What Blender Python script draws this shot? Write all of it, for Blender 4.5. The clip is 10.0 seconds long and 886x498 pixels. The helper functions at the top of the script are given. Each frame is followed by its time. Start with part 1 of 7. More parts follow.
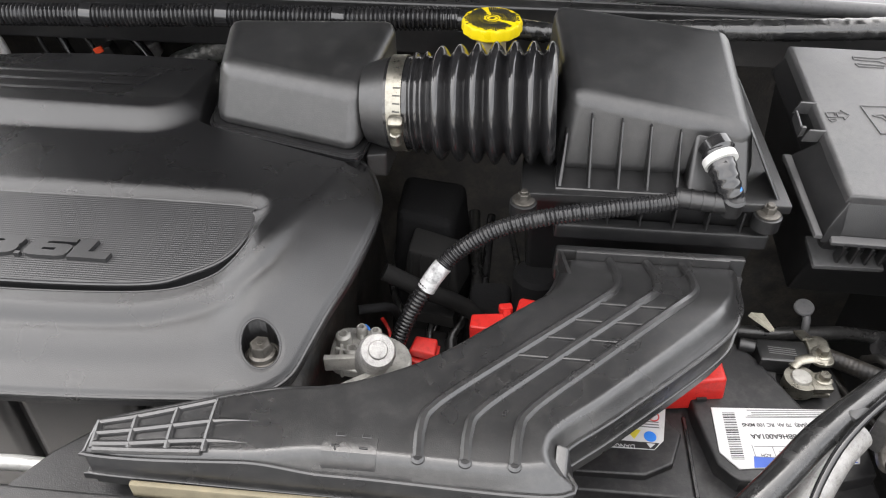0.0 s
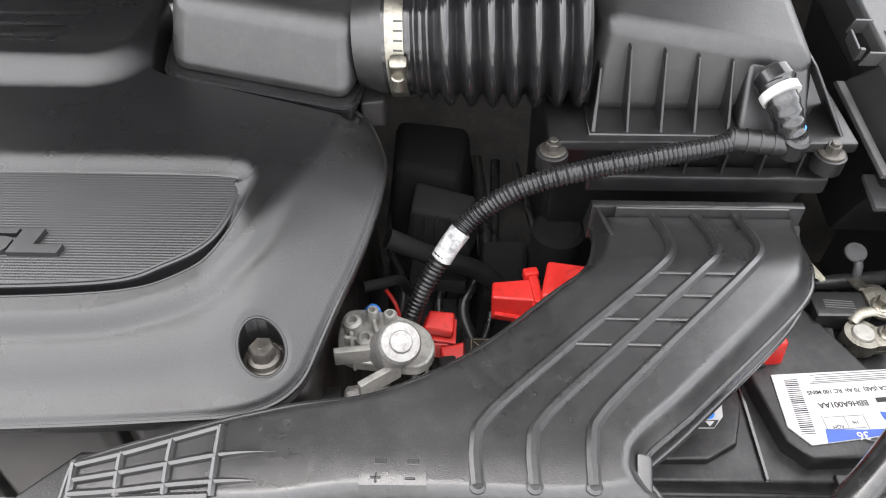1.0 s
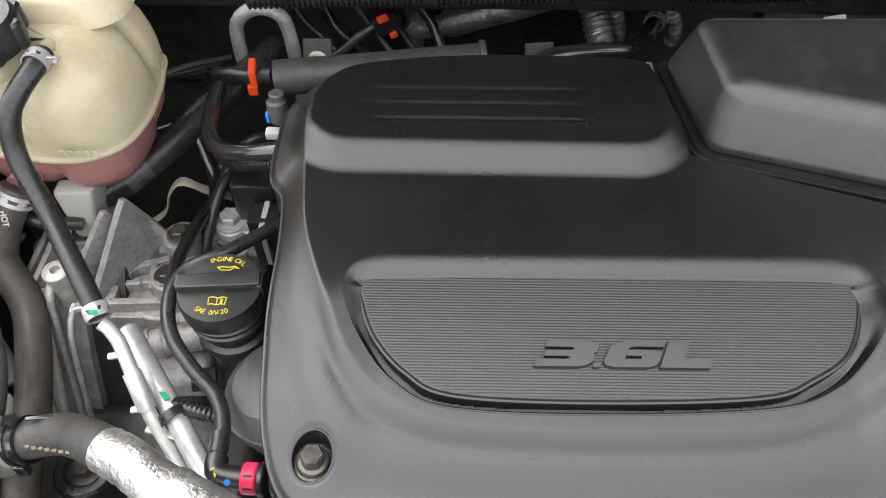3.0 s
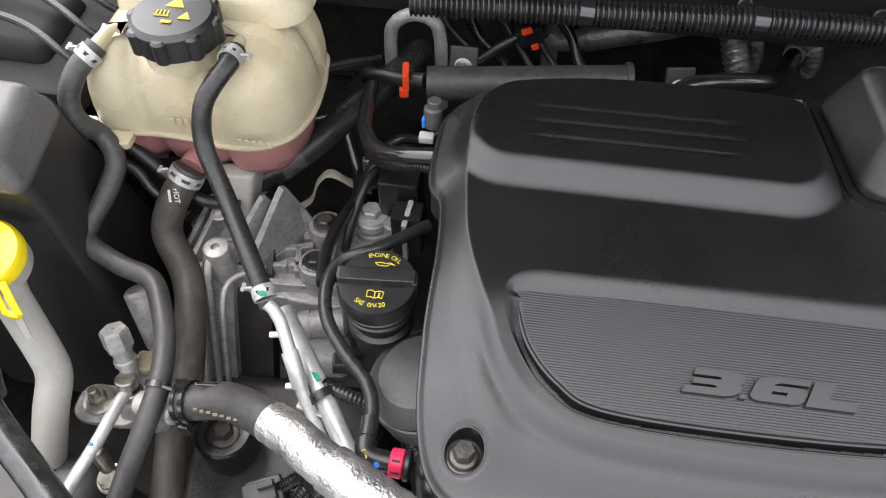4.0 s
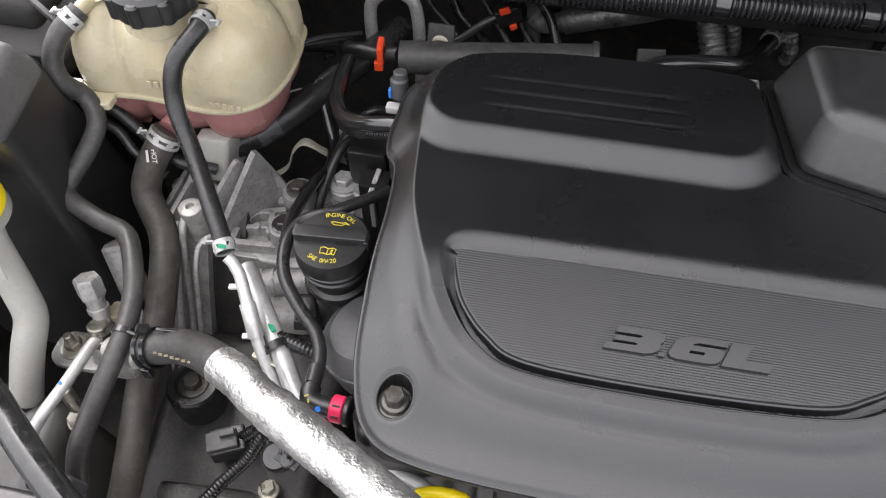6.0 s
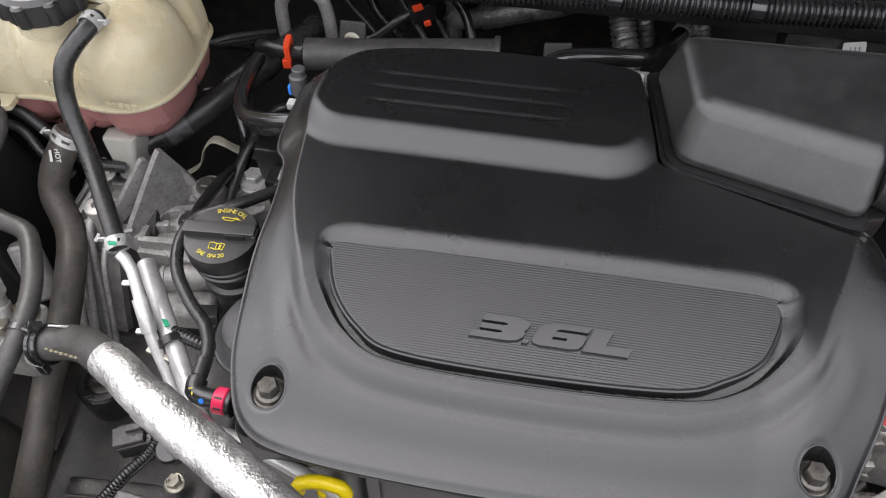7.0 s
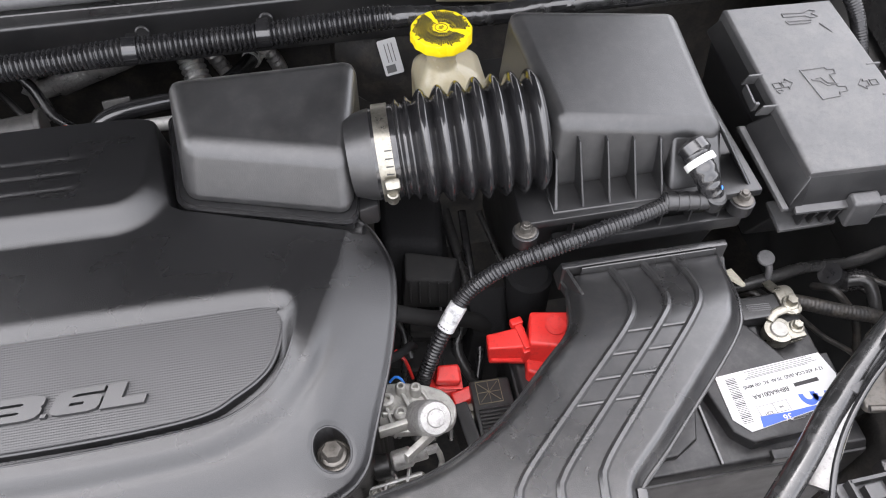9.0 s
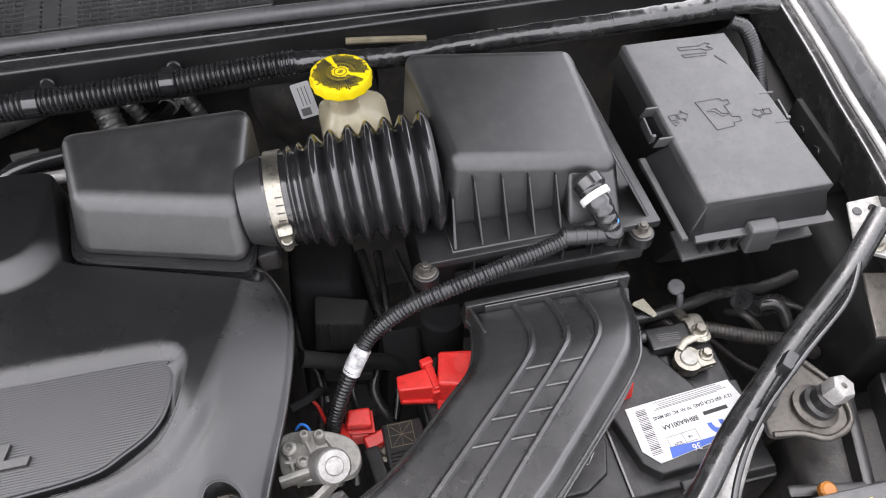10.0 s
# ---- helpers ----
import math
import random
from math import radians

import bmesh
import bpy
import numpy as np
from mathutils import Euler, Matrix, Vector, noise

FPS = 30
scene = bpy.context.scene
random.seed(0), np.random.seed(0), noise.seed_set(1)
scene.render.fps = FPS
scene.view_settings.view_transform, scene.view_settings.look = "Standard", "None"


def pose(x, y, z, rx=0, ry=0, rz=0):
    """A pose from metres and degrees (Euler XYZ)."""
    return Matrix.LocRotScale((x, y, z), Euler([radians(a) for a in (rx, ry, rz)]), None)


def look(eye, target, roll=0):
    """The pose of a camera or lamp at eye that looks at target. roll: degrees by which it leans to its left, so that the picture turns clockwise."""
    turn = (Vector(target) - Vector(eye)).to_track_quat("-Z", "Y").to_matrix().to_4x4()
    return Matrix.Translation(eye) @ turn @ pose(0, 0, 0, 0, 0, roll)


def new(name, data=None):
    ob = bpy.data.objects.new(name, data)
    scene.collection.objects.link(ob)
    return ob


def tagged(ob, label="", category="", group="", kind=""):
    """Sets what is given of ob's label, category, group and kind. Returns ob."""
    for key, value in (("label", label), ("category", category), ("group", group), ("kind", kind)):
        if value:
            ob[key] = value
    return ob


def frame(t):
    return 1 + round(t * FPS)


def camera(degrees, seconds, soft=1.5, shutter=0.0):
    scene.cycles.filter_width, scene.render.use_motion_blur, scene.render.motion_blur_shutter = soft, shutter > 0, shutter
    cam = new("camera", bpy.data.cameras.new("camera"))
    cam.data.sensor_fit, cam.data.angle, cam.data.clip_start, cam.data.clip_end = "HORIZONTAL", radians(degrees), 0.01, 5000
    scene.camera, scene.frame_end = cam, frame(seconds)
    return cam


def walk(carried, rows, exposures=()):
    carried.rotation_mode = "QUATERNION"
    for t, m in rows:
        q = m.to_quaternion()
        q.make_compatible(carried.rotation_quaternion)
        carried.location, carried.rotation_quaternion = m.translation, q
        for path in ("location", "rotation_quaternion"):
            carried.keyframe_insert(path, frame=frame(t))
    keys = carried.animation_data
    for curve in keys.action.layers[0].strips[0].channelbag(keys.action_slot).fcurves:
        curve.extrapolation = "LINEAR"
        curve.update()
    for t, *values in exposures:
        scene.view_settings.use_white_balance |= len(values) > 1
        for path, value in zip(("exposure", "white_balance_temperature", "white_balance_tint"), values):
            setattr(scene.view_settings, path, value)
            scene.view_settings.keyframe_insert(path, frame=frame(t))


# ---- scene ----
cam = camera(61.3, 10.0, soft=1.1)
PATH = [
    (0, (0.017, 0.018, 0.469), (-0.137, 1.524, -0.839), -0.2),
    (0.5, (0.035, 0.072, 0.424), (-0.074, 1.541, -0.929), 0.1),
    (1, (-0.042, 0.103, 0.432), (-0.044, 1.471, -1.027), 0.7),
    (1.5, (-0.157, 0.125, 0.45), (-0.086, 1.441, -1.054), 1.5),
    (2, (-0.267, 0.147, 0.467), (-0.207, 1.428, -1.067), 0.7),
    (2.5, (-0.362, 0.161, 0.485), (-0.308, 1.428, -1.061), 0.8),
    (3, (-0.437, 0.174, 0.506), (-0.447, 1.42, -1.058), 0.4),
    (3.2, (-0.462, 0.179, 0.515), (-0.502, 1.417, -1.056), 0.5),
    (4.3, (-0.508, 0.154, 0.541), (-0.701, 1.359, -1.044), 0.4),
    (4.5, (-0.504, 0.148, 0.541), (-0.71, 1.35, -1.044), 0.4),
    (5, (-0.477, 0.138, 0.536), (-0.703, 1.334, -1.05), 0.0),
    (6.5, (-0.407, 0.136, 0.547), (-0.643, 1.325, -1.044), -0.5),
    (7, (-0.351, 0.142, 0.548), (-0.571, 1.332, -1.045), -0.8),
    (7.5, (-0.278, 0.142, 0.554), (-0.397, 1.343, -1.04), -0.7),
    (8, (-0.204, 0.138, 0.574), (-0.15, 1.338, -1.025), -0.1),
    (8.5, (-0.158, 0.136, 0.582), (0.003, 1.324, -1.018), 0.0),
    (9, (-0.104, 0.135, 0.593), (0.105, 1.326, -1.0), -0.2),
    (9.5, (-0.051, 0.127, 0.599), (0.193, 1.346, -0.968), -0.4),
    (10, (-0.038, 0.13, 0.598), (0.242, 1.371, -0.945), -0.3),
]
walk(cam, [(t, look(eye, target, roll)) for t, eye, target, roll in PATH],
     exposures=[(0, 1.64, 6750, 11), (.5, 1.99, 6700, 11), (1, 1.87, 6650, 11), (1.5, 1.69, 6650, 11), (2, 1.60, 6650, 11), (3, 1.56, 6650, 11), (4.3, 1.32, 6550, 14), (7, 1.29, 6600, 14), (7.5, 1.42, 6550, 14), (8, 1.75, 6450, 14), (8.5, 1.95, 6500, 14), (9, 1.97, 6500, 14), (9.5, 1.88, 6550, 14), (10, 1.73, 6550, 14)])


# ---- light ----
world = bpy.data.worlds.new("world")
scene.world = world
world.use_nodes = True
wn, wl = world.node_tree.nodes, world.node_tree.links
sky = wn.new("ShaderNodeTexSky")
sky.sky_type, sky.sun_disc = "NISHITA", False
sky.sun_elevation, sky.sun_rotation = radians(62), radians(335)
sky.air_density, sky.dust_density, sky.ozone_density = 1.0, 4.0, 1.0
pale = wn.new("ShaderNodeHueSaturation")
pale.inputs["Saturation"].default_value = 0.18
wl.new(sky.outputs[0], pale.inputs["Color"])
wl.new(pale.outputs[0], wn["Background"].inputs["Color"])
wn["Background"].inputs["Strength"].default_value = 0.31
sun = new("sun", bpy.data.lights.new("sun", "SUN"))
sun.data.energy, sun.data.angle, sun.data.color = 0.6, radians(90), (1.0, 0.97, 0.93)
sun.matrix_world = look((-0.25, -0.30, 2.0), (0.0, 0.2, 0.1))
scene.view_settings.exposure = 0.85


# ---- materials ----
def surface(name, base, rough, metal=0.0, var=0.18, vscale=25.0, grain=900.0, bump=0.06, dust=0.0, dust_col=(0.16, 0.15, 0.14), dscale=60.0, spec=0.5, rvar=0.12, stretch=(1, 1, 1), coat=0.0, sss=0.0, grime=0.0):
    m = bpy.data.materials.new(name)
    m.use_nodes = True
    n, l = m.node_tree.nodes, m.node_tree.links
    b = n["Principled BSDF"]
    tc = n.new("ShaderNodeTexCoord")
    mp = n.new("ShaderNodeMapping")
    mp.inputs["Scale"].default_value = stretch
    l.new(tc.outputs["Object"], mp.inputs["Vector"])
    big = n.new("ShaderNodeTexNoise")
    big.inputs["Scale"].default_value, big.inputs["Detail"].default_value = vscale, 5
    l.new(mp.outputs[0], big.inputs["Vector"])
    fine = n.new("ShaderNodeTexNoise")
    fine.inputs["Scale"].default_value, fine.inputs["Detail"].default_value = grain, 3
    l.new(mp.outputs[0], fine.inputs["Vector"])
    ramp = n.new("ShaderNodeMapRange")
    ramp.inputs["From Min"].default_value, ramp.inputs["From Max"].default_value = 0.3, 0.7
    ramp.inputs["To Min"].default_value, ramp.inputs["To Max"].default_value = 1 - var, 1 + var
    l.new(big.outputs["Fac"], ramp.inputs["Value"])
    mul = n.new("ShaderNodeMix")
    mul.data_type, mul.blend_type = "RGBA", "MULTIPLY"
    mul.inputs["Factor"].default_value = 1.0
    mul.inputs["A"].default_value = (*base, 1)
    l.new(ramp.outputs[0], mul.inputs["B"])
    colour = mul.outputs["Result"]
    rr = n.new("ShaderNodeMapRange")
    rr.inputs["From Min"].default_value, rr.inputs["From Max"].default_value = 0.3, 0.7
    rr.inputs["To Min"].default_value, rr.inputs["To Max"].default_value = max(0.02, rough - rvar), min(1, rough + rvar)
    l.new(big.outputs["Fac"], rr.inputs["Value"])
    rgh = rr.outputs[0]
    if dust > 0:
        dn = n.new("ShaderNodeTexNoise")
        dn.inputs["Scale"].default_value, dn.inputs["Detail"].default_value, dn.inputs["Roughness"].default_value = dscale, 8, 0.75
        l.new(tc.outputs["Object"], dn.inputs["Vector"])
        dr = n.new("ShaderNodeMapRange")
        dr.inputs["From Min"].default_value, dr.inputs["From Max"].default_value = 0.45, 0.75
        dr.inputs["To Min"].default_value, dr.inputs["To Max"].default_value = 0.0, dust
        l.new(dn.outputs["Fac"], dr.inputs["Value"])
        dm = n.new("ShaderNodeMix")
        dm.data_type = "RGBA"
        l.new(dr.outputs[0], dm.inputs["Factor"])
        l.new(colour, dm.inputs["A"])
        dm.inputs["B"].default_value = (*dust_col, 1)
        colour = dm.outputs["Result"]
    if grime > 0:
        gn = n.new("ShaderNodeTexNoise")
        gn.inputs["Scale"].default_value, gn.inputs["Detail"].default_value, gn.inputs["Roughness"].default_value = 210, 6, 0.7
        l.new(tc.outputs["Object"], gn.inputs["Vector"])
        gr = n.new("ShaderNodeMapRange")
        gr.inputs["From Min"].default_value, gr.inputs["From Max"].default_value = 0.5, 0.68
        gr.inputs["To Min"].default_value, gr.inputs["To Max"].default_value = 1.0, 1.0 - grime
        l.new(gn.outputs["Fac"], gr.inputs["Value"])
        gx = n.new("ShaderNodeMix")
        gx.data_type, gx.blend_type = "RGBA", "MULTIPLY"
        gx.inputs["Factor"].default_value = 1.0
        l.new(colour, gx.inputs["A"])
        l.new(gr.outputs[0], gx.inputs["B"])
        colour = gx.outputs["Result"]
    l.new(colour, b.inputs["Base Color"])
    l.new(rgh, b.inputs["Roughness"])
    b.inputs["Metallic"].default_value = metal
    b.inputs["Specular IOR Level"].default_value = spec
    b.inputs["Coat Weight"].default_value = coat
    if sss:
        b.inputs["Subsurface Weight"].default_value = sss
        b.inputs["Subsurface Radius"].default_value = (0.02, 0.017, 0.012)
    if bump:
        bp = n.new("ShaderNodeBump")
        bp.inputs["Strength"].default_value, bp.inputs["Distance"].default_value = bump, 0.001
        l.new(fine.outputs["Fac"], bp.inputs["Height"])
        l.new(bp.outputs[0], b.inputs["Normal"])
    return m


def weave(m, pitch, depth):
    """Adds fine raised lines along x and weaker ones along y to a material's relief."""
    n, l = m.node_tree.nodes, m.node_tree.links
    b = n["Principled BSDF"]
    tc = n.new("ShaderNodeTexCoord")
    out = []
    for axis in ("Y", "X"):
        w = n.new("ShaderNodeTexWave")
        w.wave_type, w.bands_direction, w.wave_profile = "BANDS", axis, "SIN"
        w.inputs["Scale"].default_value = 2 * math.pi / (20 * pitch)
        l.new(tc.outputs["Object"], w.inputs["Vector"])
        out.append(w)
    add = n.new("ShaderNodeMath")
    add.operation = "MULTIPLY_ADD"
    l.new(out[1].outputs["Fac"], add.inputs[0])
    add.inputs[1].default_value = 0.30
    l.new(out[0].outputs["Fac"], add.inputs[2])
    bp = n.new("ShaderNodeBump")
    bp.inputs["Strength"].default_value, bp.inputs["Distance"].default_value = 1.0, depth
    l.new(add.outputs[0], bp.inputs["Height"])
    old = b.inputs["Normal"].links[0].from_socket if b.inputs["Normal"].is_linked else None
    if old:
        l.new(old, bp.inputs["Normal"])
    l.new(bp.outputs[0], b.inputs["Normal"])
    return m


M = {}
M["cover"] = surface("moulded_black_plastic", (0.0075, 0.0075, 0.0081), 0.29, var=0.10, vscale=14, grain=2000, bump=0.30, dust=0.06, dscale=900, spec=0.84, rvar=0.04)
M["panel"] = weave(surface("ribbed_black_plastic", (0.018, 0.018, 0.019), 0.40, var=0.08, vscale=18, grain=1500, bump=0.05, spec=0.7, rvar=0.03), 0.0018, 0.00009)
M["emboss"] = surface("letter_black_plastic", (0.016, 0.016, 0.017), 0.38, var=0.08, spec=0.8, bump=0.05, rvar=0.03)
M["black"] = surface("box_black_plastic", (0.010, 0.010, 0.0105), 0.36, var=0.15, vscale=20, grain=1300, bump=0.20, dust=0.07, dscale=90, rvar=0.06, spec=0.8)
M["airbox"] = surface("air_box_black_plastic", (0.0155, 0.0155, 0.016), 0.38, var=0.15, vscale=20, grain=1300, bump=0.18, dust=0.10, dscale=90, rvar=0.06, spec=0.9)
M["duct"] = surface("duct_black_plastic", (0.018, 0.018, 0.0185), 0.30, var=0.12, vscale=16, grain=1400, bump=0.13, dust=0.15, dscale=120, rvar=0.06, spec=1.0)
M["grey"] = surface("grey_moulded_plastic", (0.075, 0.075, 0.077), 0.40, var=0.12, vscale=14, grain=1400, bump=0.18, dust=0.15, dscale=50, dust_col=(0.2, 0.19, 0.18), grime=0.3)
M["gloss"] = surface("glossy_black_rubber", (0.012, 0.012, 0.013), 0.17, var=0.15, vscale=40, grain=700, bump=0.03, dust=0.10, rvar=0.07, spec=0.9)
M["rubber"] = surface("black_rubber", (0.017, 0.017, 0.017), 0.32, var=0.15, vscale=30, grain=1100, bump=0.15, dust=0.2, dscale=260, grime=0.3)
M["hose"] = surface("grey_dusty_rubber_hose", (0.040, 0.039, 0.0375), 0.46, var=0.15, vscale=35, grain=900, bump=0.2, dust=0.45, dust_col=(0.115, 0.108, 0.098), dscale=160, grime=0.30)
M["oldhose"] = surface("brown_dusty_rubber_hose", (0.046, 0.041, 0.036), 0.55, var=0.2, vscale=30, grain=900, bump=0.25, dust=0.6, dust_col=(0.125, 0.104, 0.082), dscale=70, grime=0.35)
M["loom"] = surface("black_convoluted_sleeve", (0.014, 0.014, 0.015), 0.2, var=0.2, vscale=40, bump=0.05, dust=0.12)
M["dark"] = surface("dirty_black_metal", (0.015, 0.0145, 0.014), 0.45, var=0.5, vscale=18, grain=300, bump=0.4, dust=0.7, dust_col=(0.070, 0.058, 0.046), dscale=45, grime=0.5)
M["cast"] = surface("cast_aluminium", (0.42, 0.413, 0.40), 0.48, metal=0.55, var=0.22, vscale=70, grain=1100, bump=0.6, dust=0.6, dust_col=(0.13, 0.118, 0.10), dscale=140, grime=0.35)
M["steel"] = surface("zinc_plated_steel", (0.33, 0.315, 0.27), 0.36, metal=0.9, var=0.2, vscale=90, grain=600, bump=0.06, dust=0.3, dust_col=(0.2, 0.18, 0.15), dscale=130, grime=0.35)
M["silver"] = surface("silver_aluminium_tube", (0.60, 0.60, 0.585), 0.42, metal=0.45, var=0.12, vscale=50, grain=700, bump=0.06, dust=0.2, dust_col=(0.35, 0.33, 0.3), grime=0.2)
M["pale"] = surface("pale_aluminium_casting", (0.44, 0.432, 0.405), 0.44, metal=0.45, var=0.15, vscale=60, grain=800, bump=0.25, dust=0.3, dust_col=(0.3, 0.28, 0.24), dscale=80, grime=0.3)
M["foil"] = surface("crinkled_foil_sleeve", (0.50, 0.495, 0.48), 0.38, metal=0.85, var=0.15, vscale=60, grain=420, bump=1.0, dust=0.2, dust_col=(0.4, 0.37, 0.32), dscale=60, grime=0.4)
M["red"] = surface("red_plastic", (0.62, 0.025, 0.02), 0.38, var=0.12, vscale=30, bump=0.08, dust=0.12, dust_col=(0.35, 0.1, 0.08), grime=0.25)
M["orange"] = surface("orange_red_clip", (0.75, 0.07, 0.02), 0.4, var=0.08, bump=0.05)
M["pink"] = surface("pink_red_clip", (0.75, 0.03, 0.10), 0.4, var=0.08, bump=0.05)
M["yellow"] = surface("yellow_plastic", (0.86, 0.66, 0.01), 0.36, var=0.05, vscale=30, bump=0.05)
M["print_black"] = surface("black_print", (0.02, 0.02, 0.02), 0.5, var=0.1, bump=0)
M["print_yellow"] = surface("yellow_print", (0.62, 0.52, 0.05), 0.5, var=0.1, bump=0)
M["print_blue"] = surface("blue_print", (0.05, 0.12, 0.5), 0.45, var=0.1, bump=0)
M["print_grey"] = surface("grey_print", (0.13, 0.13, 0.13), 0.5, var=0.1, bump=0)
M["print_red"] = surface("red_print", (0.6, 0.05, 0.05), 0.5, var=0.1, bump=0)
M["green"] = surface("green_paint_mark", (0.02, 0.35, 0.18), 0.5, var=0.1, bump=0)
M["bluep"] = surface("blue_paint_mark", (0.03, 0.22, 0.75), 0.5, var=0.1, bump=0)
M["label"] = surface("white_paper_label", (0.60, 0.60, 0.60), 0.35, var=0.04, vscale=30, bump=0.02)
M["tape"] = surface("scuffed_white_tape", (0.62, 0.62, 0.62), 0.4, var=0.04, vscale=30, bump=0.05, dust=1.0, dust_col=(0.015, 0.015, 0.015), dscale=130)
M["clampgrey"] = surface("grey_coated_clamp_steel", (0.42, 0.42, 0.41), 0.4, metal=0.3, var=0.12, vscale=90, bump=0.05, dust=0.3, dust_col=(0.25, 0.23, 0.2), grime=0.3)
M["white"] = surface("white_plastic", (0.6, 0.6, 0.58), 0.45, var=0.1, vscale=60, bump=0.05, dust=0.15)
M["tank"] = surface("milky_plastic", (0.47, 0.425, 0.30), 0.24, var=0.10, vscale=18, grain=400, bump=0.05, dust=0.55, dust_col=(0.46, 0.345, 0.16), dscale=11, sss=0.35, grime=0.08)
M["coolant"] = surface("milky_plastic_over_pink_coolant", (0.33, 0.15, 0.145), 0.26, var=0.1, vscale=14, bump=0.04, dust=0.15, dust_col=(0.4, 0.3, 0.2), dscale=20, sss=0.3)
M["neck"] = surface("translucent_white_plastic", (0.40, 0.395, 0.36), 0.4, var=0.06, vscale=14, bump=0.04, dust=0.2, dust_col=(0.5, 0.46, 0.38), sss=0.3, grime=0.12)
# Base far darker than the pale plastic: the shade is in the colour.
M["reservoir"] = surface("dusty_shade_dark_plastic", (0.05, 0.05, 0.046), 0.45, var=0.2, vscale=14, bump=0.05, dust=0.6, dust_col=(0.10, 0.095, 0.085), dscale=25, grime=0.2)
M["paint"] = surface("silver_grey_car_paint", (0.32, 0.325, 0.335), 0.3, metal=0.3, var=0.03, bump=0, coat=0.8)
M["blackpaint"] = surface("glossy_black_enamel", (0.014, 0.014, 0.014), 0.22, var=0.2, vscale=60, bump=0.03, dust=0.35, dscale=140, dust_col=(0.10, 0.10, 0.10), spec=0.9, stretch=(1, 1, 1))
M["felt"] = surface("black_felt_lining", (0.009, 0.009, 0.0095), 0.9, var=0.2, vscale=20, grain=400, bump=0.6, spec=0.2)
M["gasket"] = surface("brown_foam_strip", (0.19, 0.165, 0.11), 0.8, var=0.2, vscale=60, grain=500, bump=0.4)
M["strap"] = surface("beige_cloth_strap", (0.42, 0.40, 0.32), 0.8, var=0.15, vscale=60, grain=600, bump=0.3, grime=0.3)
M["battery"] = surface("battery_black_plastic", (0.015, 0.015, 0.016), 0.42, var=0.15, vscale=20, bump=0.1, dust=0.2, dscale=60, grime=0.3)
# Sky sheen on the black lid is put into this base, beside dust.
M["fuselid"] = surface("dusty_sheen_lid_plastic", (0.055, 0.055, 0.056), 0.40, var=0.15, vscale=14, grain=1400, bump=0.16, dust=0.4, dscale=28, dust_col=(0.13, 0.125, 0.12), spec=0.6, grime=0.2)
M["amber"] = surface("amber_plastic", (0.42, 0.16, 0.03), 0.4, var=0.1, bump=0.05)
M["oldsteel"] = surface("dull_dark_steel", (0.115, 0.108, 0.098), 0.42, metal=0.7, var=0.25, vscale=90, grain=600, bump=0.1, dust=0.3, dust_col=(0.12, 0.10, 0.07), dscale=150, grime=0.4)
M["matte"] = surface("matte_dusty_black_plastic", (0.010, 0.010, 0.010), 0.75, var=0.3, vscale=20, grain=600, bump=0.2, dust=0.2, dust_col=(0.05, 0.047, 0.043), dscale=40, spec=0.25)
M["concrete"] = surface("concrete_ground", (0.32, 0.31, 0.30), 0.85, var=0.15, vscale=0.8, grain=40, bump=0.3)


# ---- mesh tools ----
def V(*a):
    return Vector(a)


def finish(name, bm, mat, sharp=38):
    me = bpy.data.meshes.new(name)
    bmesh.ops.recalc_face_normals(bm, faces=bm.faces)
    bm.to_mesh(me)
    bm.free()
    me.polygons.foreach_set("use_smooth", [True] * len(me.polygons))
    me.set_sharp_from_angle(angle=radians(sharp))
    me.materials.append(M[mat])
    return me


BASE = {}


def thing(name, label, category, base=(0, 0, 0), group="", kind=""):
    ob = new(name)
    ob.empty_display_size = 0.02
    ob.location = base
    BASE[ob.name] = Matrix.Translation(base)
    return tagged(ob, label, category, group, kind)


def crisp(ob):
    """Lets large flat faces stay flat beside their rounded edges."""
    if len(ob.data.vertices) < 4000:
        ob.modifiers.new("normals", "WEIGHTED_NORMAL").keep_sharp = True
    return ob


def part(name, bm, mat, parent, label="", sharp=38):
    made = isinstance(bm, bmesh.types.BMesh)
    ob = new(name, finish(name, bm, mat, sharp) if made else bm)
    if made:
        crisp(ob)
    ob.parent = parent
    if parent.name in BASE:
        ob.matrix_parent_inverse = BASE[parent.name].inverted()
    return tagged(ob, label)


def single(name, bm, mat, label, category, group="", kind="", sharp=38):
    return tagged(crisp(new(name, finish(name, bm, mat, sharp))), label, category, group, kind)


def merge(*bms):
    out = bmesh.new()
    for b in bms:
        tmp = bpy.data.meshes.new("tmp")
        b.to_mesh(tmp)
        b.free()
        out.from_mesh(tmp)
        bpy.data.meshes.remove(tmp)
    return out


def moved(bm, m):
    bm.transform(m)
    return bm


def spline(pts, ds=0.004, closed=False):
    """Catmull-Rom points through pts, about ds apart."""
    p = [Vector(q) for q in pts]
    n = len(p)
    out = []
    for i in range(n if closed else n - 1):
        if closed:
            a, b, c, d = p[i - 1], p[i], p[(i + 1) % n], p[(i + 2) % n]
        else:
            b, c = p[i], p[i + 1]
            a = p[i - 1] if i else b + (b - c)
            d = p[i + 2] if i + 2 < n else c + (c - b)
        k = max(2, int((c - b).length / ds))
        for j in range(k):
            t = j / k
            out.append(0.5 * ((2 * b) + (c - a) * t + (2 * a - 5 * b + 4 * c - d) * t * t + (3 * b - a - 3 * c + d) * t ** 3))
    if not closed:
        out.append(p[-1])
    return out


